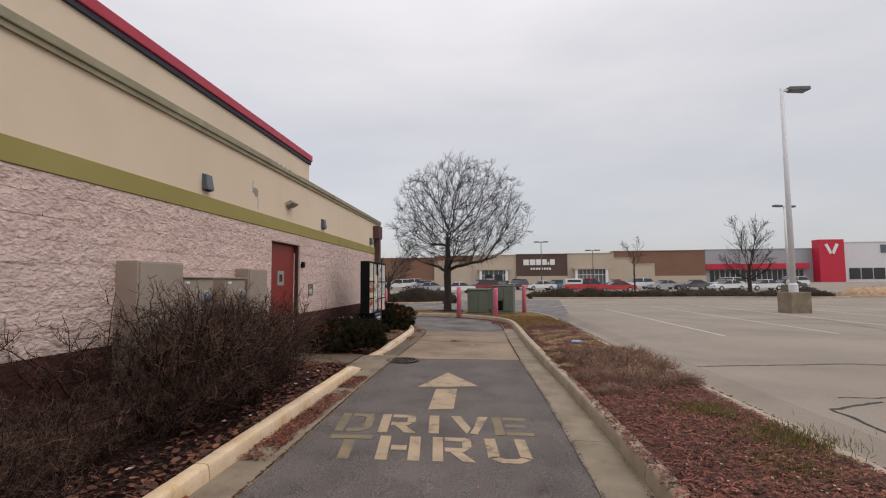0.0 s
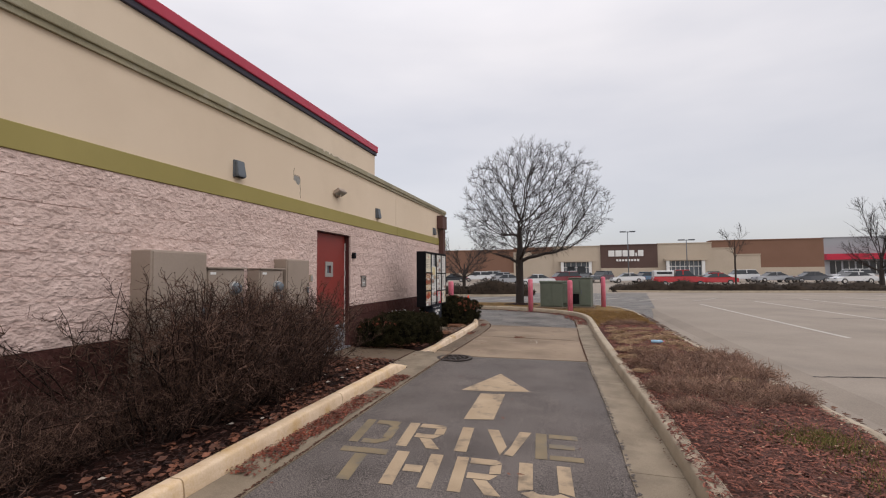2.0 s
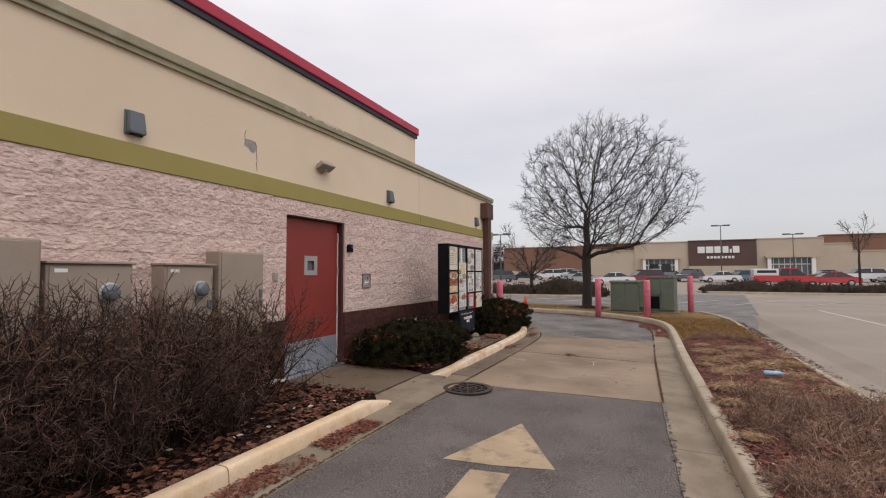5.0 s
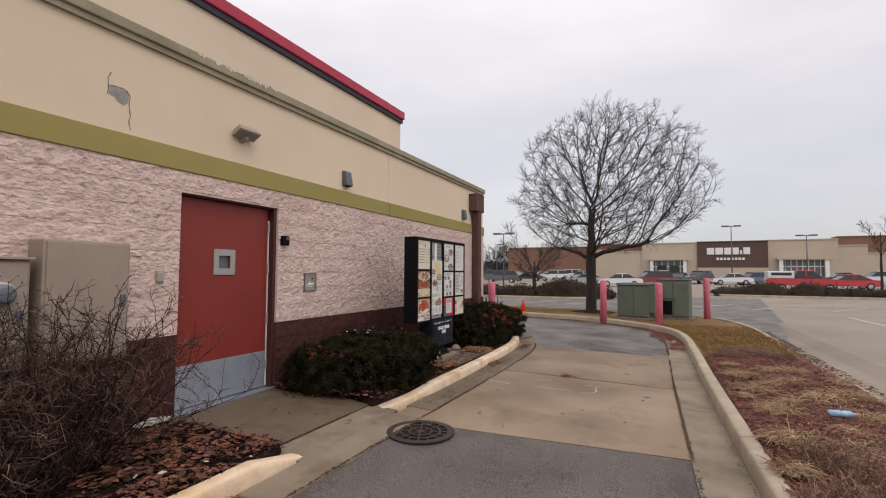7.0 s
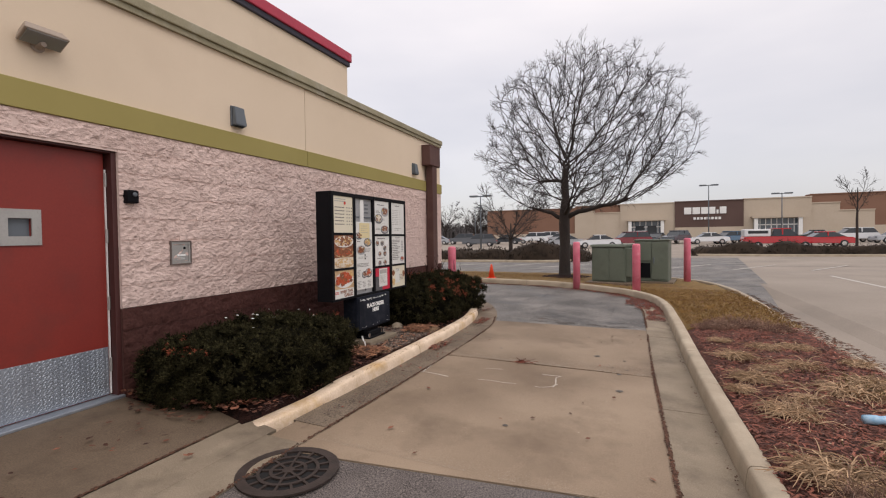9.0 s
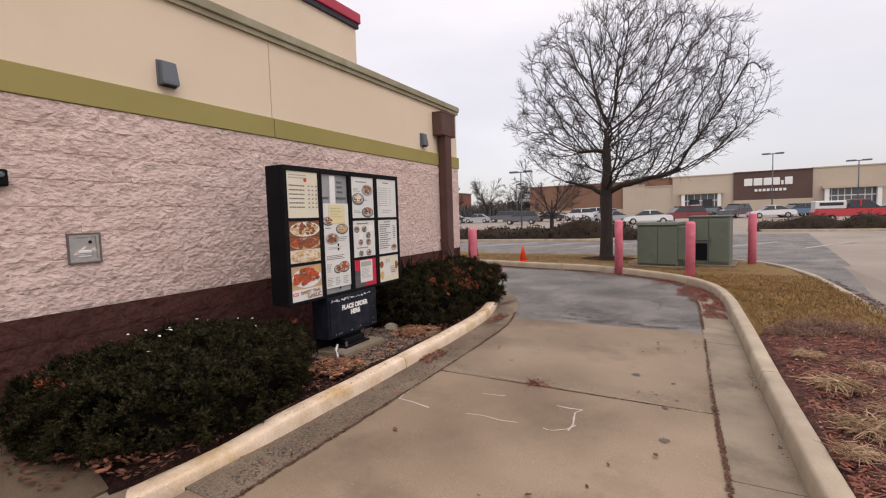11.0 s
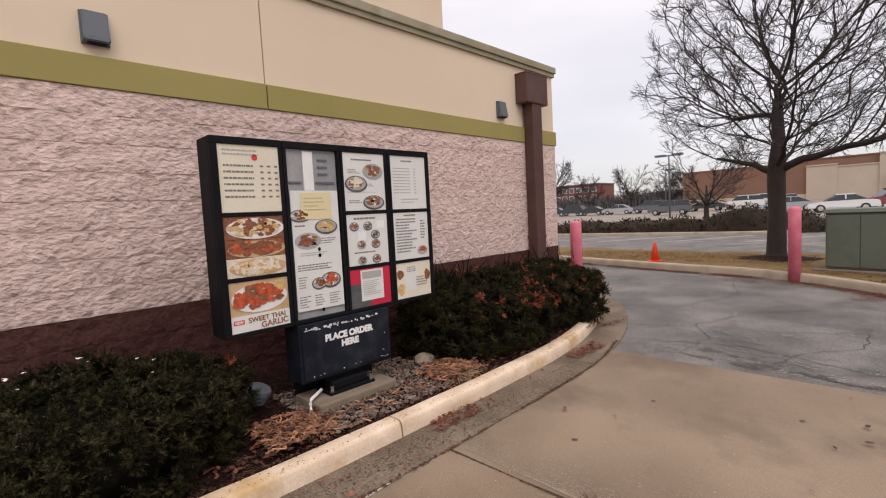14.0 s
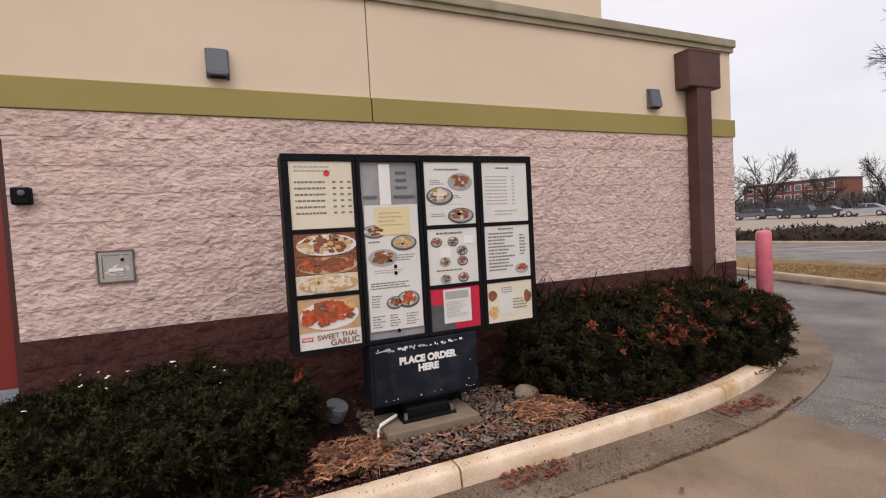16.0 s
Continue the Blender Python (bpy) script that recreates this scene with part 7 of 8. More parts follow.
def along(name, label, category, line, count, spread, mat, size, seed, zf):
    rng = random.Random(seed)
    vs, fs = [], []
    for i in range(count):
        k = rng.randrange(len(line) - 1)
        if rng.random() > 0.45 + 0.9 * noise.noise((line[k].x * 2, line[k].y * 1.3, seed)):
            continue
        p = line[k].lerp(line[k + 1], rng.random()) + Vector((rng.gauss(0, spread), rng.gauss(0, spread)))
        s, z = size * rng.uniform(0.5, 1.5), zf(p.x, p.y)
        n, a = len(vs), rng.uniform(0, 6.28)
        for q in range(5):
            t = a + q * 1.2566
            vs.append((p.x + math.cos(t) * s * rng.uniform(0.5, 1.2), p.y + math.sin(t) * s * rng.uniform(0.5, 1.2), z + rng.uniform(0, 0.006)))
        fs.append(tuple(range(n, n + 5)))
    return tagged(raw(name, vs, fs, mat), label, category, kind="stuff")


shreds("mulch_chips", "shredded red-brown wood mulch on the island", [(1.55, 3.25, 1.5, 8.0, 17000), (1.5, 3.0, 8.0, 15.2, 19000)], M["mulch_chip"], 0.05, 0.010, 5, lambda x, y: isl_z(x, y) + 0.004)
shreds("leaf_pile", "heap of dry orange-brown leaf litter by the plinth", [(-2.42, -1.98, 11.55, 12.0, 420), (-2.35, -2.0, 12.95, 13.45, 560), (-2.3, -1.95, 12.0, 12.9, 70)], M["dry_litter"], 0.075, 0.011, 33, lambda x, y: 0.105 + 0.05 * max(0.0, math.sin((y - 12.9) * 5.5)) * (y > 12.9) + 0.03 * max(0.0, math.sin((y - 11.5) * 6.2)) * (y < 12.02))
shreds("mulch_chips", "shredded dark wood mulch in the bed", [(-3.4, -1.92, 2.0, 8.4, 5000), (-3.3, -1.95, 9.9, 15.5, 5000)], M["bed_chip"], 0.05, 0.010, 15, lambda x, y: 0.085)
gl = [p for p in smooth_line(V2(KERB_R), 0.15) if -2 < p.y < 17.9]
ge = [p + n * (0.418 - 0.055 * max(0, (p.y + 14) / 32)) for p, n in zip(gl, normals_2d(gl))]
along("joint_dirt", "brown dirt and leaf bits in the gutter joint", "dirt", [p for p in ge if p.y > 9.8], 6500, 0.0065, M["grit"], 0.009, 6, lambda x, y: lane_z(x) + 0.013)
along("joint_dirt", "dark grit along the asphalt edge", "dirt", [p for p in ge if p.y < 9.8], 900, 0.012, M["asphalt"], 0.014, 16, lambda x, y: lane_z(x) + 0.0125)
le = smooth_line(V2([(-1.42, -1), (-1.42, 3.5), (-1.46, 7.9), (-1.45, 9.7), (-1.42, 11.2), (-1.41, 12.3), (-1.42, 13.5), (-1.47, 14.5), (-1.62, 15.2)]), 0.15)
along("joint_dirt", "brown dirt and leaf bits in the gutter joint", "dirt", le, 6500, 0.007, M["grit"], 0.009, 7, lambda x, y: lane_z(x) + 0.0125)
bend_rim = [p for p in smooth_line(V2(KERB_R), 0.15) if p.y > 17.6 and p.x > -8]
along("kerb_dirt", "brown dirt and leaves washed against the kerb of the bend", "dirt", [p + n * 0.07 for p, n in zip(bend_rim, normals_2d(bend_rim))], 9000, 0.045, M["grit"], 0.016, 18, lambda x, y: lane_z(x) + 0.012)
along("kerb_dirt", "rust-red leaves washed against the kerb of the bend", "leaves", [p + n * 0.14 for p, n in zip(bend_rim, normals_2d(bend_rim))], 3500, 0.07, M["leaf_wet"], 0.016, 19, lambda x, y: lane_z(x) + 0.013)
lawn_z = lambda x, y: isl_z(x, y) + 0.012 + 0.02 * (x < 0)
scatter("lawn_leaves", "dry fallen leaves lying in the dormant grass", "leaves", [(1.5, 3.0, 15.3, 18.5, 500), (1.2, 3.0, 18.5, 20.6, 300), (-6.0, -0.9, 22.0, 24.0, 260), (-1.2, 1.9, 20.7, 21.1, 500)], M["dead_leaf"], 0.022, 44, 0.7, lawn_z)
gr = Sticks()
rng = random.Random(45)
edge_pts = sorted((p.y, p.x) for p in smooth_line(V2(KERB_R), 0.15) if 14 < p.y < 20.4 and p.x > -2.5)
for k in range(15000):
    y = rng.uniform(15.2, 20.4)
    x = rng.uniform(float(np.interp(y, [q[0] for q in edge_pts], [q[1] for q in edge_pts])) + 0.2, 3.0)
    if rng.random() < 0.3:
        x, y = rng.uniform(-7.0, -0.8), rng.uniform(21.9, 24.0)
    p = Vector((x, y, lawn_z(x, y) - 0.012))
    gr.add([p, p + Vector((rng.gauss(0, 0.025), rng.gauss(0, 0.025), rng.uniform(0.02, 0.05)))], 0.004, 0.001, 3)
tagged(raw("lawn_blades", gr.v, gr.f, M["dry_grass"]), "short dormant golden-brown grass", "grass", kind="stuff")
kb = [p for p in gl if p.y > 3]
kl = [p for p in smooth_line(V2(KERB_L2), 0.1) if 10.4 < p.y < 16.2]
for off, seed, n in ((0.150, 61, 3000), (0.045, 62, 500)):
    along("kerb_dirt", "dark soil crumbs on the worn kerb top", "dirt", [p + q * off for p, q in zip(kl, normals_2d(kl))], n, 0.014, M["grit"], 0.0038, seed, lambda x, y: lane_z(x) + 0.123)
kl = [p for p in smooth_line(V2(KERB_L1), 0.1) if 2.5 < p.y < 7.9]
along("kerb_dirt", "dark soil crumbs on the worn kerb top", "dirt", [p + q * 0.135 for p, q in zip(kl, normals_2d(kl))], 2600, 0.014, M["grit"], 0.0038, 63, lambda x, y: lane_z(x) + 0.133)
gr_l = [p for p in smooth_line(V2([(-1.6, 9.9), (-1.58, 11.2), (-1.58, 12.3), (-1.6, 13.5), (-1.66, 14.5), (-1.82, 15.4)]), 0.1)]
along("gutter_grit", "loose gravel and grit lying in the gutter", "grit", gr_l, 2600, 0.07, M["pebble"], 0.006, 64, lambda x, y: lane_z(x) + 0.0135)
along("kerb_dirt", "thin line of grit at the foot of the kerb", "dirt", [p + n * 0.03 for p, n in zip(kb, normals_2d(kb))], 700, 0.012, M["grit"], 0.008, 8, lambda x, y: lane_z(x) + 0.0125)
along("joint_dirt", "dark dirt in the joint before the landing", "dirt", [Vector((-2.129, 8.38 + 0.1 * k)) for k in range(15)], 900, 0.006, M["grit"], 0.009, 29, lambda x, y: 0.021)
along("slab_joint_dirt", "dirt in the joint between concrete slabs", "dirt", [Vector((-1.4 + 0.1 * k, 12.39 + 0.0032 * k)) for k in range(24)], 600, 0.003, M["grit"], 0.006, 9, lambda x, y: lane_z(x) + 0.009)


def crack(pts, w, seed, zf):
    rng = random.Random(seed)
    vs, fs = [], []
    for a, b in zip(pts, pts[1:]):
        a, b = Vector(a), Vector(b)
        n = max(2, int((b - a).length / 0.12))
        d = (b - a).normalized()
        o = Vector((-d.y, d.x))
        base = len(vs)
        for k in range(n + 1):
            p = a.lerp(b, k / n) + o * (rng.gauss(0, 0.018) if 0 < k < n else 0)
            ww = w * rng.uniform(0.5, 1.3)
            vs += [(p.x - o.x * ww, p.y - o.y * ww, zf(p.x, p.y)), (p.x + o.x * ww, p.y + o.y * ww, zf(p.x, p.y))]
            if k:
                i = base + 2 * k
                fs.append((i - 2, i - 1, i + 1, i))
    return vs, fs


M["crack"] = plain("dark_crack_filler", (0.03, 0.028, 0.026), 0.8)
cv, cf = [], []
for pts, w, z in (
        ([(4.2, 9.5), (7.0, 9.9), (11, 9.6), (18, 10.4)], 0.022, "lot"), ([(5.0, 7.2), (9, 7.4), (14, 7.0)], 0.014, "lot"), ([(9, 20), (14, 20.6), (22, 20.1)], 0.02, "lot"), ([(6, 33), (14, 33.5), (26, 33.2)], 0.03, "lot"), ([(12, 13), (13.5, 20), (12.8, 30)], 0.018, "lot"), ([(4.4, 5.4), (4.5, 6.6), (5.4, 7.0)], 0.02, "lot"), ([(17, 14), (24, 14.6), (32, 14)], 0.02, "lot"),
        ([(-1.9, 15.9), (-1.2, 16.4), (-0.9, 17.4), (-0.2, 18.2)], 0.0045, "lane"), ([(-1.6, 15.4), (-0.6, 15.8), (0.4, 15.6), (0.9, 15.9)], 0.0045, "lane"), ([(-2.4, 17.1), (-1.6, 17.6), (-1.3, 18.8), (-1.6, 19.8)], 0.0045, "lane"), ([(-1.2, 16.4), (-0.4, 16.6), (0.3, 17.1)], 0.0035, "lane"), ([(-1.0, 15.2), (-0.9, 15.9), (-1.2, 16.4)], 0.004, "lane"), ([(-0.3, 15.3), (-0.1, 15.9), (0.3, 16.4), (0.3, 17.1)], 0.0035, "lane")):
    zf = (lambda x, y: -0.1035) if z == "lot" else ((lambda x, y: lane_z(x) + 0.001) if z == "lane" else (lambda x, y: lane_z(x) + 0.0085))
    v, f = crack(pts, w, int(pts[0][0] * 7 + pts[0][1]), zf)
    k = len(cv)
    cv += v
    cf += [tuple(i + k for i in q) for q in f]
tagged(raw("surface_cracks", cv, cf, M["crack"]), "dark meandering cracks in the paving", "cracks", kind="stuff")


def flecks(name, label, category, spots, mat, size, seed, zf, long=1.0, bias=0.0, edge=False):
    """Flat flakes lying on the paving, gathered in drifts; edge crowds them towards y0."""
    rng = random.Random(seed)
    vs, fs = [], []
    for x0, x1, y0, y1, n in spots:
        for i in range(n):
            x, y = rng.uniform(x0, x1), rng.uniform(y0, y1)
            v = abs(2 * (y - y0) / (y1 - y0) - 1)
            if edge:
                y = y0 + (y1 - y0) * rng.random() ** 2.6
                v = 0.0
            if noise.noise((x * 3.7, y * 5.0, seed)) + 0.5 * noise.noise((x * 13, y * 13, seed)) + bias < 0.7 * v * v * rng.random():
                continue
            s, a, k = size * rng.uniform(0.4, 1.5), rng.uniform(0, 6.28), len(vs)
            for q in range(6):
                r = s * rng.uniform(0.5, 1.2)
                vs.append((x + math.cos(a + q * 1.047) * r * long, y + math.sin(a + q * 1.047) * r, zf(x, y)))
            fs.append(tuple(range(k, k + 6)))
    return tagged(raw(name, vs, fs, mat), label, category, kind="stuff")


M["crack_pale"] = plain("pale_crack_filler", (0.42, 0.37, 0.31), 0.8)
M["scuff_grey"] = material("pale_worn_asphalt_grit", [(0.17, 0.16, 0.145), (0.29, 0.27, 0.245)], scale=9, rough=0.9, bump=0, vary=0.2, island=True)
M["pale_fleck"] = material("pale_concrete_flecks", [(0.25, 0.20, 0.145), (0.36, 0.30, 0.23)], scale=9, rough=0.9, bump=0, vary=0.15, island=True)
M["oil"] = material("dark_oil_spot", [(0.05, 0.042, 0.035), (0.085, 0.07, 0.056)], scale=20, rough=0.6, bump=0, vary=0.2, island=True)
cv, cf = [], []
for pts, w in (([(-1.42, 11.98), (-1.40, 11.63), (-1.08, 11.58)], 0.009), ([(-0.19, 12.08), (0.01, 12.09), (-0.02, 11.93), (-0.01, 11.69)], 0.008), ([(-0.18, 11.65), (-0.1, 11.65), (0.02, 11.8)], 0.007), ([(-0.77, 11.62), (-0.37, 11.65)], 0.005), ([(-0.82, 12.04), (-0.62, 12.08)], 0.005)):
    v, f = crack(pts, w, int(pts[0][0] * 70), lambda x, y: lane_z(x) + 0.0088)
    k = len(cv)
    cv += v
    cf += [tuple(i + k for i in q) for q in f]
tagged(raw("slab_cracks", cv, cf, M["crack_pale"]), "thin pale cracks in the concrete slab", "cracks", kind="stuff")
slab_z = lambda x, y: lane_z(x) + 0.0092
flecks("worn_edge", "pale flecks crowded at the edge of the concrete slab", "wear", [(-1.38, 0.85, 12.465, 12.75, 9000), (-0.9, 0.85, 12.465, 12.85, 5000), (-1.4, 0.85, 9.80, 9.93, 2500)], M["pale_fleck"], 0.0020, 81, slab_z, 1.2, 0.3, True)
flecks("scuff_marks", "pale scuffs and grit on the concrete lane", "wear", [(-1.3, 0.8, 10.0, 15.0, 900)], M["pale_fleck"], 0.004, 82, slab_z, 1.3, 0.0)
flecks("broken_edge", "pale broken edge of the bend's asphalt", "wear", [(-1.35, 1.2, 15.0, 15.75, 7000), (-1.4, 0.2, 16.2, 17.4, 3500), (-1.0, 1.1, 15.6, 16.4, 2000)], M["scuff_grey"], 0.0055, 83, lambda x, y: lane_z(x) + 0.0015, 1.4, -0.05)
flecks("asphalt_patch", "black broken asphalt along the slab's end", "wear", [(-0.95, 0.6, 15.12, 15.32, 2600), (-0.9, 0.0, 15.3, 15.6, 900)], M["oil"], 0.007, 84, lambda x, y: lane_z(x) + 0.0025, 1.4, -0.02)
rng = random.Random(90)
cv, cf = [], []
for x, y, r in ((0.30, 13.12, 0.045), (0.60, 11.84, 0.038), (0.58, 12.42, 0.028), (0.62, 13.02, 0.022), (-0.9, 13.0, 0.02), (0.1, 14.2, 0.02), (0.66, 12.62, 0.016), (0.5, 12.68, 0.014), (-0.2, 10.6, 0.024), (-0.75, 13.9, 0.018)):
    k = len(cv)
    for q in range(14):
        rr = r * rng.uniform(0.7, 1.1)
        cv.append((x + math.cos(q * 0.4488) * rr, y + math.sin(q * 0.4488) * rr, lane_z(x) + 0.0098))
    cf.append(tuple(range(k, k + 14)))
tagged(raw("oil_spots", cv, cf, M["oil"]), "small dark stains on the concrete", "stain", kind="stuff")
tw3 = Sticks()
for k in range(46):
    p = Vector((-0.49 + rng.gauss(0, 0.05), 12.46 + rng.gauss(0, 0.02), lane_z(-0.49) + 0.012))
    sp, _ = bent(rng, p, Vector((rng.gauss(0, 1), rng.gauss(0, 0.6), 0.15)).normalized(), rng.uniform(0.04, 0.11), 3, -0.02, 0.25)
    tw3.add([Vector((q.x, q.y, max(q.z, lane_z(q.x) + 0.011))) for q in sp], 0.0025, 0.0015, 3)
tagged(raw("twig_clump", tw3.v, tw3.f, M["leaf_wet"]), "small clump of reddish twigs caught in the slab joint", "twigs", kind="stuff")
scatter("lot_debris", "leaf and twig debris along the lot kerb", "debris", [(3.44, 3.62, 1, 12, 900), (3.2, 3.42, 12, 21, 1500)], M["grit"], 0.03, 7, 0.6, lambda x, y: -0.10)
scatter("stray_leaves", "stray leaves on the concrete lane", "leaves", [(-1.3, 0.9, 9.8, 15.5, 40), (-1.7, 1.3, 1.0, 9, 30), (-3.3, -1.9, 8.4, 9.7, 30), (-3.3, -2.3, 9.55, 9.85, 90)], M["dead_leaf"], 0.024, 8, 0.5, lambda x, y: max(lane_z(x) + 0.012, 0.055 if x < -2.3 else (0.03 if x < -1.9 else -9)))
M["moss"] = material("dull_green_winter_grass", [(0.085, 0.085, 0.02), (0.20, 0.175, 0.055)], scale=8, rough=0.9, bump=0, vary=0.4, island=True)
gs = Sticks()
rng = random.Random(21)
for cx, cy, rad, n in ((2.62, 5.75, 0.34, 1000), (2.95, 4.9, 0.45, 1000), (2.5, 4.2, 0.4, 500), (2.2, 10.4, 0.3, 260), (2.6, 12.2, 0.4, 320)):
    for k in range(n):
        p = Vector((cx + rng.gauss(0, rad * 0.5), cy + rng.gauss(0, rad * 0.5), 0.06))
        gs.add([p, p + Vector((rng.gauss(0, 0.02), rng.gauss(0, 0.02), rng.uniform(0.03, 0.07)))], 0.003, 0.001, 3)
tagged(raw("grass_patches", gs.v, gs.f, M["moss"]), "small patches of dull green grass in the mulch", "grass", kind="stuff")
M["chip_pale_bag"] = material("grimy_pale_plastic", [(0.30, 0.27, 0.24), (0.55, 0.52, 0.48)], scale=14, rough=0.5, bump=0.3)
pale = material("pale_torn_litter", [(0.34, 0.29, 0.24), (0.52, 0.47, 0.41)], scale=8, rough=0.8, bump=0)
scatter("pale_litter", "pale dry leaves and paper scraps in the beds", "litter", [(-2.5, -1.95, 3.0, 8.0, 26), (-3.2, -2.1, 9.9, 11.3, 8), (-2.4, -1.95, 1.5, 3, 7)], pale, 0.03, 9, 0.7, lambda x, y: 0.105)
M["chip_pale"] = material("pale_dry_leaf_bits", [(0.22, 0.14, 0.085), (0.40, 0.29, 0.20)], scale=8, rough=0.8, bump=0, vary=0.4, island=True)
scatter("mulch_chips", "pale dry leaf bits on the island mulch", "leaves", [(1.55, 3.15, 1.5, 8.0, 700), (1.5, 2.95, 8.0, 15.0, 500)], M["chip_pale"], 0.012, 25, 0.9, lambda x, y: isl_z(x, y) + 0.012)
scatter("needle_litter", "dead leaves caught on the yew shrubs", "leaves", [(-2.9, -2.4, 10.3, 11.1, 5), (-2.8, -2.4, 13.8, 15.4, 4)], pale, 0.02, 10, 0.7, lambda x, y: 0.64 if y < 12 else 0.80)


def pebbles(seed, spots):
    rng = random.Random(seed)
    vs, fs = [], []
    for x0, x1, y0, y1, n in spots:
        for i in range(n):
            c = Vector((rng.uniform(x0, x1), rng.uniform(y0, y1), 0.10 + rng.uniform(-0.004, 0.008)))
            r = rng.uniform(0.008, 0.020)
            k = len(vs)
            ax = [Vector((1, 0, 0)), Vector((0, 1, 0)), Vector((-1, 0, 0)), Vector((0, -1, 0))]
            rot = Matrix.Rotation(rng.uniform(0, 6.28), 3, "Z")
            for a in ax:
                q = c + rot @ (a * r * rng.uniform(0.7, 1.3))
                vs.append(tuple(q))
            vs += [tuple(c + Vector((0, 0, r * 0.7))), tuple(c - Vector((0, 0, r * 0.6)))]
            for j in range(4):
                fs += [(k + j, k + (j + 1) % 4, k + 4), (k + (j + 1) % 4, k + j, k + 5)]
    return tagged(raw("pebbles", vs, fs, M["pebble"]), "mixed grey pebbles around the speaker plinth", "pebbles", kind="stuff")


pebbles(3, [(-2.9, -1.95, 11.95, 13.2, 2600)])
rock = thing("rock", "flat tan rock beside the plinth", "rock", (-2.6, 13.3, 0.1))
bm = bmesh.new()
bmesh.ops.create_icosphere(bm, subdivisions=2, radius=0.09)
for v in bm.verts:
    v.co = Vector((v.co.x * 0.8, v.co.y * 1.1, v.co.z * 0.8)) * (1 + 0.3 * noise.noise(v.co * 14))
part("stone", bm, M["kerb_pale"], rock)
foil = thing("torn_bag", "crumpled pale plastic bag lying on the leaves", "litter", (-3.36, 8.2, 0.115))
bm = bmesh.new()
bmesh.ops.create_icosphere(bm, subdivisions=4, radius=1.0)
for v in bm.verts:
    n1 = noise.noise(v.co * 2.1) + 0.5 * noise.noise(v.co * 5.0) + 0.3 * noise.noise(v.co * 11.0)
    v.co = Vector((v.co.x * 0.055 * (1 + 0.5 * n1), v.co.y * 0.15 * (1 + 0.45 * n1), max(-0.012, v.co.z * 0.03 * (1 + 0.9 * n1))))
part("bag", bm, M["chip_pale_bag"], foil)
bt = thing("plastic_bottle", "crushed clear plastic bottle with a pink cap on the mulch", "bottle", (2.34, 11.2, 0.125))
p = part("bottle", lathe([(0.0, -0.11), (0.032, -0.105), (0.034, -0.03), (0.028, 0.0), (0.034, 0.03), (0.033, 0.07), (0.014, 0.105), (0.013, 0.12)], 14), material("pale_blue_plastic", [(0.10, 0.30, 0.50), (0.36, 0.50, 0.60)], scale=14, rough=0.25, bump=0), bt, smooth=True)
p.matrix_basis = pose(0, 0, 0, 90, 0, 100)
p = part("cap", lathe([(0.015, 0.118), (0.016, 0.14), (0.01, 0.142)], 12), M["pink_post"], bt, "pink cap")
p.matrix_basis = pose(0, 0, 0, 90, 0, 100)


# ---- stores beyond the lot ----
SY = 110.0


def facade_block(parent, name, x0, x1, z0, z1, mat, y=SY, depth=3.0, cap=None, label=""):
    o = part(name, box(x0, x1, y, y + depth, z0, z1), mat, parent, label)
    part("coping", box(x0 - 0.05, x1 + 0.05, y - 0.12, y + depth, z1, z1 + 0.18), cap or mat, o)
    return o


def portal(parent, x0, x1, z0, z1, y=SY, doors=True):
    """A glazed entrance set between white columns."""
    e = part("entrance", box(x0, x1, y - 0.02, y + 0.3, z1, z1 + 0.55), M["store_tan"], parent, "glazed entrance between white columns")
    part("glass", box(x0 + 0.3, x1 - 0.3, y - 0.05, y - 0.01, z0, z1), M["glass_blue"], e)
    n = 4 if doors else 6
    for k in range(n + 1):
        x = x0 + 1.3 + (x1 - x0 - 2.6) * k / n
        part("mullion", box(x - 0.06, x + 0.06, y - 0.12, y - 0.05, z0, z1), M["white"], e)
    part("rail", box(x0 + 0.8, x1 - 0.8, y - 0.12, y - 0.05, z0 + (z1 - z0) * 0.62, z0 + (z1 - z0) * 0.68), M["white"], e)
    for x in (x0 + 0.55, x1 - 0.55):
        part("column", box(x - 0.3, x + 0.3, y - 1.0, y - 0.4, z0 - 0.2, z1 + 0.1, 0.03), M["white"], e, "white square column")
    part("canopy", box(x0 - 0.1, x1 + 0.1, y - 1.2, y - 0.02, z1 + 0.1, z1 + 0.5), M["store_tan"], e)
    if doors:
        for k in range(2):
            xm = (x0 + x1) / 2 + (k - 0.5) * 2.2
            part("door_leaf", box(xm - 0.8, xm + 0.8, y - 0.14, y - 0.11, z0, z0 + 2.3), M["glass"], e)


store = thing("department_store", "long one-storey tan and brown department store", "store")
facade_block(store, "wall", -30.8, -11.6, 0.0, 7.15, M["store_brown"])
part("base_course", box(-30.8, -11.6, SY - 0.1, SY, 0.0, 1.9), M["store_tan"], store)
facade_block(store, "wall", -11.6, -7.6, 0.0, 6.4, M["store_tan"], SY - 0.4)
facade_block(store, "wall", -11.6, -2.6, 0.0, 7.5, M["store_brown"], SY + 0.2)
facade_block(store, "wall", -7.6, -2.6, 0.0, 6.0, M["store_tan"], SY - 0.3)
facade_block(store, "wall", -2.6, 7.4, 0.0, 7.55, M["store_tan"], SY - 0.5)
sign_wall = facade_block(store, "sign_wall", 7.4, 18.9, 0.0, 7.65, M["store_dark"], SY - 0.8, label="dark brown sign wall")
facade_block(store, "wall", 18.9, 29.3, 0.0, 7.75, M["store_tan"], SY - 0.5)
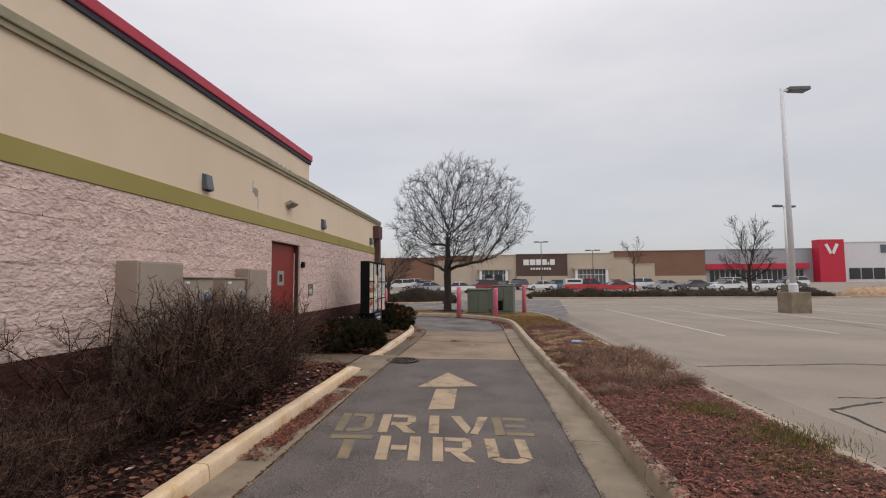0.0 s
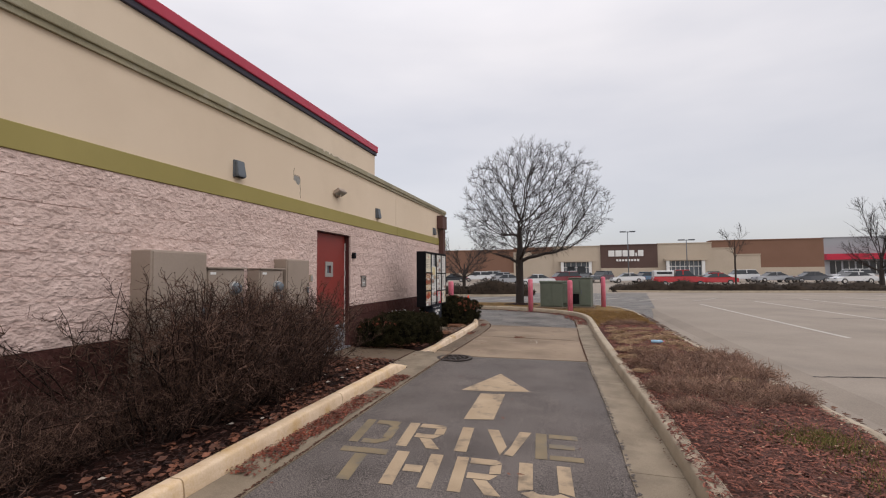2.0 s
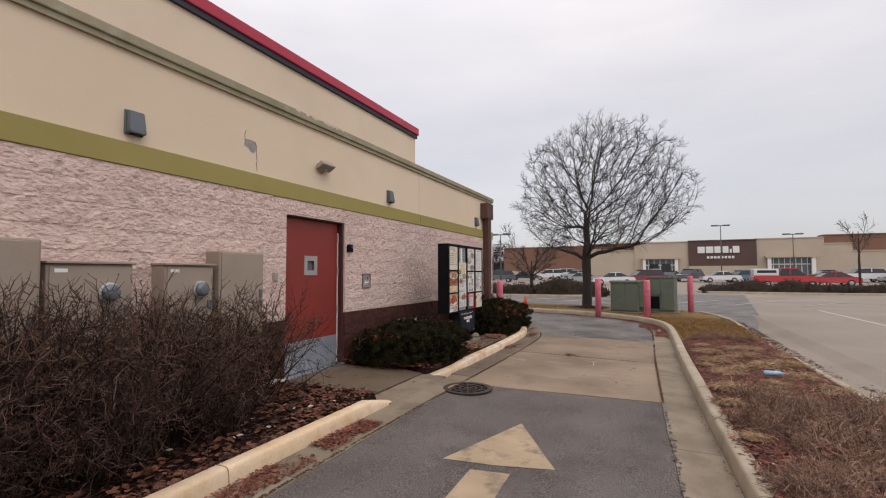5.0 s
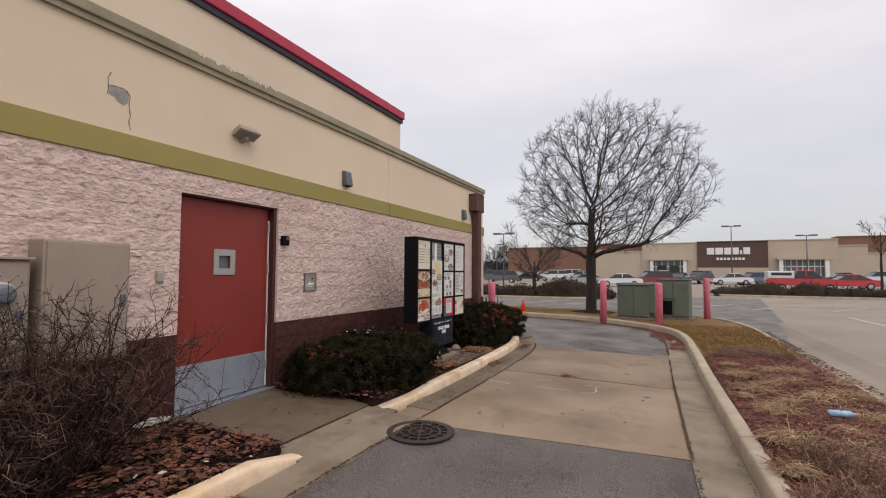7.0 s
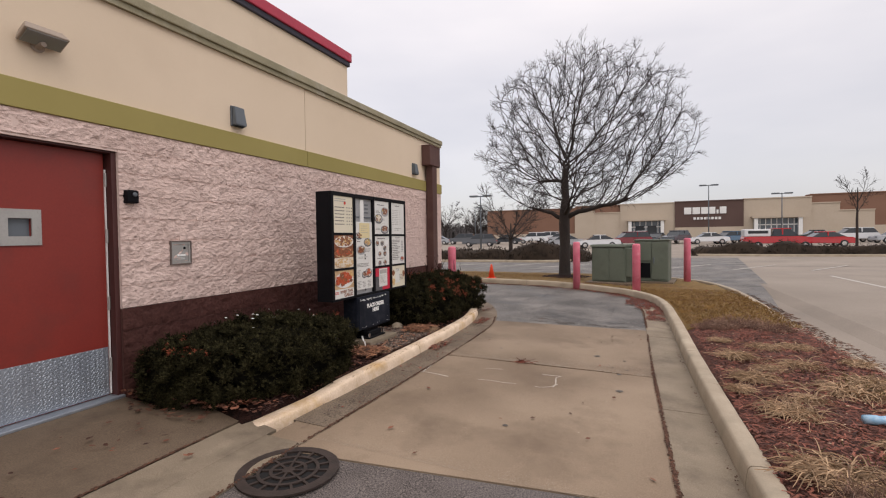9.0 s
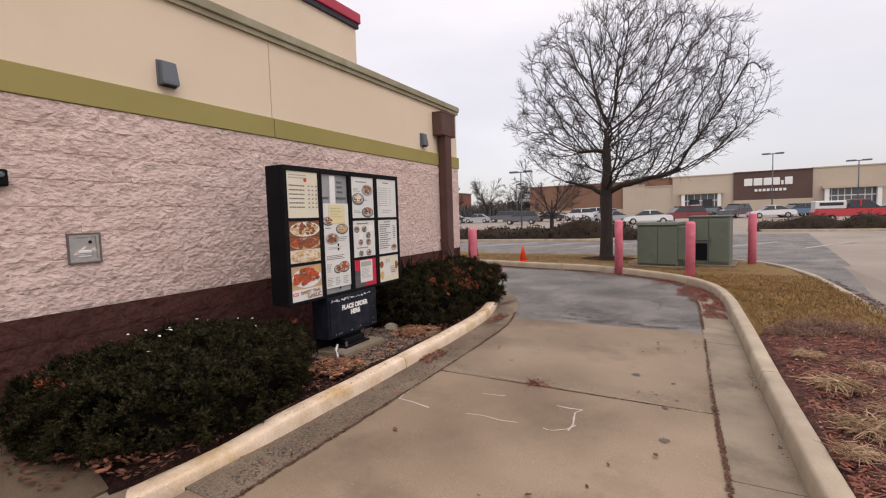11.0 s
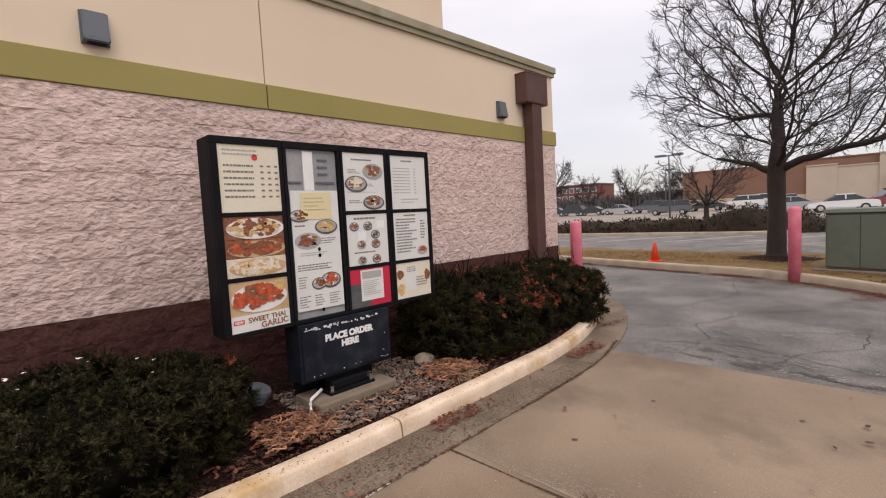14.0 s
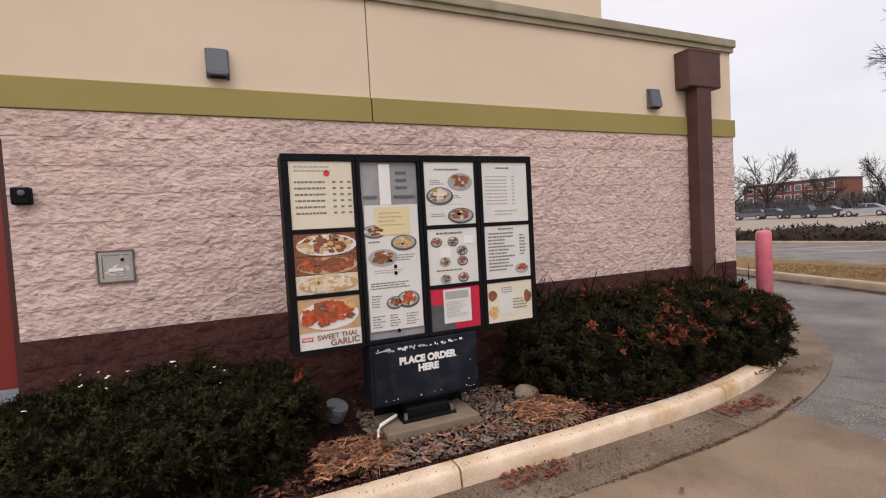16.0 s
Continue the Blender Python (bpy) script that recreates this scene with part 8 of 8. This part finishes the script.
facade_block(store, "wall", 29.3, 49.3, 0.0, 8.15, M["store_brown"], SY)
facade_block(store, "wall", 29.3, 33.4, 0.0, 6.6, M["store_tan"], SY - 0.3)
facade_block(store, "wall", 33.4, 38.2, 0.0, 5.2, M["store_tan"], SY - 0.3)
part("base_course", box(38.2, 49.3, SY - 0.1, SY, 0.0, 2.6), M["store_tan"], store)
part("base_course", box(7.4, 18.9, SY - 0.9, SY - 0.8, 0.0, 2.75), M["store_tan"], store)
portal(store, -1.3, 5.7, 0.9, 4.1, SY - 0.5)
portal(store, 20.2, 28.0, 0.9, 4.1, SY - 0.5, False)
# the big sign's letters as plain white slabs of their size, with a row of small ones below
sx = 9.0
for k, w in enumerate((1.25, 1.3, 1.2, 1.0, 0.35, 1.1)):
    part("sign_slab", box(sx, sx + w, SY - 0.95, SY - 0.82, 5.25, 6.55 if k != 4 else 6.0, 0.05), M["white"], sign_wall, "white sign shape")
    sx += w + 0.18
sx = 10.6
for k in range(8):
    part("sign_slab", box(sx, sx + 0.42, SY - 0.92, SY - 0.82, 4.2, 4.65), M["white"], sign_wall)
    sx += 0.6
part("roof", box(-30.8, 49.3, SY + 2.0, SY + 60, 6.2, 6.5), M["lamp_grey"], store)
part("side_wall", box(-31.0, -30.8, SY, SY + 60, 0, 7.1), M["store_brown"], store)

gym = thing("grey_store", "grey panelled store with a red awning band and red sign tower", "store")
GY = 125.0
facade_block(gym, "wall", 56.0, 88.6, 0.5, 9.2, M["store_grey"], GY, 4)
part("red_band", box(56.0, 80.0, GY - 1.2, GY - 0.02, 4.3, 5.6), M["store_red"], gym, "red awning band")
for k in range(9):
    x = 57.0 + k * 2.5
    g = part("shop_window", box(x, x + 2.1, GY - 0.1, GY - 0.02, 1.2, 4.0), M["glass"], gym)
    part("mullion", box(x + 1.0, x + 1.08, GY - 0.16, GY - 0.1, 1.2, 4.0), M["white"], g)
tower = part("sign_tower", box(81.5, 87.3, GY - 2.5, GY, 0.5, 11.3, 0.05), M["store_red"], gym, "tall red sign tower")
for s in (-1, 1):
    part("sign_slab", box(-0.35, 0.35, -0.08, 0.0, -1.3, 1.3), M["white"], tower).matrix_basis = pose(84.4 + s * 0.75, GY - 2.52, 9.0, 0, s * 25, 0)
facade_block(gym, "wall", 88.6, 130.0, 0.5, 10.6, M["pole"], GY - 0.5, 4)
for k in range(14):
    x = 89.5 + k * 2.8
    part("shop_window", box(x, x + 2.5, GY - 0.62, GY - 0.52, 1.6, 4.3), M["glass"], gym)
sx = 97.0
for w in (1.7, 1.7, 1.4, 1.7, 0.6):
    part("sign_slab", box(sx, sx + w, GY - 0.65, GY - 0.52, 8.0, 10.0), M["lamp_grey"], gym, "dark sign shape")
    sx += w + 0.7

office = thing("brick_building", "far red brick building with rows of windows", "building")
OX, OY = -119.0, 190.0
part("wall", box(OX, OX + 31, OY, OY + 14, 0.5, 11.0), M["brick_far"], office)
part("roof", box(OX - 0.3, OX + 31.3, OY - 0.3, OY + 14.3, 11.0, 11.4), M["lamp_grey"], office)
for r in range(3):
    for k in range(9):
        x = OX + 1.4 + k * 3.3
        w = part("window", box(x, x + 2.2, OY - 0.12, OY + 0.05, 1.6 + r * 3.2, 3.6 + r * 3.2), M["white"], office)
        part("pane", box(x + 0.15, x + 2.05, OY - 0.16, OY - 0.12, 1.75 + r * 3.2, 3.45 + r * 3.2), M["glass_blue"], w)


# ---- parked cars ----
PAINTS = {
    "white": plain("white_car_paint", (0.62, 0.63, 0.64), 0.25, coat=0.6, var=0.03),
    "silver": plain("silver_car_paint", (0.36, 0.37, 0.39), 0.3, metal=0.4, coat=0.6, var=0.03),
    "black": plain("black_car_paint", (0.012, 0.013, 0.016), 0.2, coat=0.8, var=0.03),
    "grey": plain("dark_grey_car_paint", (0.08, 0.085, 0.095), 0.25, coat=0.7, var=0.03),
    "red": plain("red_car_paint", (0.42, 0.015, 0.02), 0.25, coat=0.7, var=0.03),
    "dark red": plain("dark_red_car_paint", (0.16, 0.012, 0.02), 0.25, coat=0.7, var=0.03),
    "blue": plain("dull_blue_car_paint", (0.06, 0.12, 0.19), 0.25, coat=0.7, var=0.03),
}
SHAPES = {
    "sedan": (4.7, 1.80, [(0, 0.35), (0.02, 0.72), (0.9, 0.88), (1.25, 0.92), (3.75, 0.98), (4.55, 0.92), (4.7, 0.7), (4.68, 0.35)], [(1.15, 0.90), (1.95, 1.40), (2.35, 1.46), (3.1, 1.43), (4.0, 0.97)]),
    "hatch": (4.3, 1.78, [(0, 0.38), (0.03, 0.78), (0.85, 0.95), (1.1, 0.98), (4.15, 1.02), (4.28, 0.8), (4.3, 0.38)], [(0.95, 0.97), (1.7, 1.48), (2.3, 1.56), (3.6, 1.50), (4.15, 1.0)]),
    "suv": (4.8, 1.9, [(0, 0.42), (0.03, 0.95), (1.0, 1.08), (1.3, 1.10), (4.65, 1.14), (4.78, 0.9), (4.8, 0.42)], [(1.15, 1.09), (1.85, 1.66), (2.4, 1.74), (4.2, 1.70), (4.65, 1.13)]),
    "pickup": (5.7, 1.95, [(0, 0.5), (0.03, 1.0), (1.3, 1.12), (1.5, 1.14), (5.6, 1.14), (5.68, 1.0), (5.7, 0.5)], [(1.45, 1.13), (2.1, 1.78), (2.5, 1.84), (3.35, 1.84), (3.5, 1.13)]),
}


def loft(profile, halves, closed=True):
    """A body from a side outline; halves gives the half width at each outline point."""
    bm = bmesh.new()
    a = [bm.verts.new((x, -h, z)) for (x, z), h in zip(profile, halves)]
    b = [bm.verts.new((x, h, z)) for (x, z), h in zip(profile, halves)]
    n = len(profile)
    bm.faces.new(a)
    bm.faces.new(b)
    for i in range(n):
        bm.faces.new((a[i], a[(i + 1) % n], b[(i + 1) % n], b[i]))
    return bm


def car(x, y, rz, shape, paint, label, topper=False):
    L, W, low, cab = SHAPES[shape]
    c = thing("parked_car", label, "car", (x, y, far_z(y)), "cars parked in the far lot", rz=rz)
    h = W / 2
    bm = loft([(px - L / 2, pz) for px, pz in low], [h * (0.97 if pz < 0.6 else 0.93) for px, pz in low])
    bmesh.ops.bevel(bm, geom=bm.edges[:], offset=0.05, segments=2, affect="EDGES")
    part("body", bm, PAINTS[paint], c)
    bm = loft([(px - L / 2, pz) for px, pz in cab], [h * (0.90 if pz < 1.2 and shape != "pickup" or pz < 1.2 else 0.74) for px, pz in cab])
    bmesh.ops.bevel(bm, geom=bm.edges[:], offset=0.03, segments=1, affect="EDGES")
    part("window_band", bm, M["glass"], c, "dark tinted windows")
    tops = [p for p in cab if p[1] > 1.3]
    x0, x1, zt = tops[0][0] - L / 2, tops[-1][0] - L / 2, max(p[1] for p in tops)
    part("roof", box(x0 - 0.05, x1 + 0.05, -h * 0.75, h * 0.75, zt - 0.06, zt + 0.025, 0.02), PAINTS[paint], c)
    for px in ((cab[1][0] + cab[-2][0]) / 2 - L / 2,):
        part("pillar", box(px - 0.05, px + 0.05, -h * 0.86, h * 0.86, low[2][1], zt - 0.03), PAINTS[paint], c)
    if topper:
        part("topper", box(0.75, L / 2 - 0.08, -h * 0.88, h * 0.88, 1.14, 1.80, 0.06), PAINTS["white"], c, "white truck cap")
        part("cap_window", box(0.95, L / 2 - 0.35, -h * 0.89, h * 0.89, 1.40, 1.66, 0.01), M["glass"], c)
    for wx in (-L * 0.31, L * 0.30):
        for s in (-1, 1):
            w = part("wheel", lathe([(0.10, -0.1), (0.32, -0.1), (0.34, -0.06), (0.34, 0.06), (0.32, 0.1), (0.10, 0.1)], 16), M["rubber"], c)
            w.matrix_basis = pose(wx, s * (h - 0.12), 0.34, 90, 0, 0)
            part("rim", lathe([(0.03, -0.11), (0.2, -0.108), (0.21, -0.09), (0.21, 0.09), (0.2, 0.108), (0.03, 0.11)], 12), M["chrome"], w)
    for s in (-1, 1):
        part("headlight", box(-L / 2 - 0.01, -L / 2 + 0.06, s * h * 0.62 - 0.16, s * h * 0.62 + 0.16, 0.62, 0.74, 0.01), M["glass_blue"], c)
        part("taillight", box(L / 2 - 0.06, L / 2 + 0.01, s * h * 0.66 - 0.13, s * h * 0.66 + 0.13, 0.70, 0.86, 0.01), PAINTS["red"], c)


CARS = [
    (12.5, 58, 180, "pickup", "red", "red pickup truck with a white cap", True), (17.2, 63, 5, "sedan", "red", "low red sedan beside the truck", False),
    (8.9, 75, 12, "sedan", "white", "white sedan parked nose out", False), (11.6, 77, 30, "hatch", "blue", "dull blue hatchback in the row", False),
    (5.6, 78, 60, "suv", "grey", "dark grey sport utility car", False), (3.2, 79, 70, "sedan", "black", "black sedan in the row", False),
    (-3.4, 62, 12, "sedan", "white", "white sedan parked nose out", False), (-0.2, 66, 25, "suv", "dark red", "dark red sport utility car", False),
    (-7.6, 66, 8, "sedan", "silver", "silver sedan in the row", False), (1.2, 92, 90, "hatch", "white", "white hatchback near the entrance", False),
    (24.5, 78, 5, "suv", "white", "white sport utility car", False), (27.5, 75, 10, "sedan", "silver", "silver sedan in the row", False),
    (31.5, 74, 6, "sedan", "grey", "dark grey sedan in the row", False), (37.0, 76, 8, "suv", "white", "white sport utility car", False),
    (33.3, 68, 10, "sedan", "white", "white sedan parked nose out", False), (38.0, 68, 4, "sedan", "white", "white sedan parked nose out", False), (42.0, 70, 0, "sedan", "grey", "dark grey sedan in the row", False),
    (50, 82, 0, "suv", "white", "white sport utility car", False), (22, 82, 4, "sedan", "black", "black sedan in the row", False), (14.5, 80, 60, "sedan", "silver", "silver sedan in the row", False),
    (-11, 84, 8, "hatch", "silver", "silver hatchback in the row", False), (-14.8, 82, 8, "suv", "white", "white sport utility car", False), (-18.6, 80, 5, "sedan", "black", "black sedan in the row", False),
    (-22.5, 80, 5, "sedan", "black", "black sedan in the row", False), (-26.5, 81, 10, "suv", "grey", "dark grey sport utility car", False), (-30.6, 80, 5, "sedan", "silver", "silver sedan in the row", False),
    (-35, 80, 5, "sedan", "black", "black sedan in the row", False), (-39, 81, 0, "suv", "black", "black sport utility car", False), (-44, 84, 5, "sedan", "grey", "dark grey sedan in the row", False),
    (-19.8, 70, 10, "suv", "grey", "dark grey sport utility car", False), (-13.5, 88, 0, "suv", "white", "white sport utility car", False), (-46, 82, 20, "hatch", "grey", "dark grey hatchback in the row", False), (-51, 84, 15, "sedan", "dark red", "dark red sedan in the row", False),
]
for cc in CARS:
    car(*cc)


# ---- the wall's blocks, each a piece of its own where the walk passes nearest ----
JOINT = 0.008
cache = {}
rest = {True: ([], []), False: ([], [])}
count = 0
for r, y, z, w, h, brown in block_courses():
    near = y > 9.79 and z > 0.6 and count < 300
    key = (round(w, 2), round(h, 2), brown, (r * 7 + int(y * 5)) % 6)
    if near:
        count += 1
        if key not in cache:
            vs, fs = split_face(hash(key[:2]) % 991 + key[3], w - 0.0003, h - JOINT)
            me = bpy.data.meshes.new("block")
            me.from_pydata(vs, [], fs)
            me.materials.append(M["block_brown"] if brown else M["block_pink"])
            me.polygons.foreach_set("use_smooth", [True] * len(me.polygons))
            cache[key] = me
        ob = new("block", cache[key])
        ob.parent = wall
        ob.location = (WX, y + 0.0001, z + JOINT / 2)
    else:
        vs, fs = split_face(int(y * 977 + z * 131) % 4096, w - 0.0003, h - JOINT)
        av, af = rest[brown]
        k = len(av)
        av += [(a + WX, b + y + 0.0001, c + z + JOINT / 2) for a, b, c in vs]
        af += [tuple(i + k for i in f) for f in fs]
tagged(raw("blocks", *rest[False], M["block_pink"], wall, smooth=True), kind="stuff")
tagged(raw("blocks", *rest[True], M["block_brown"], wall, smooth=True), kind="stuff")
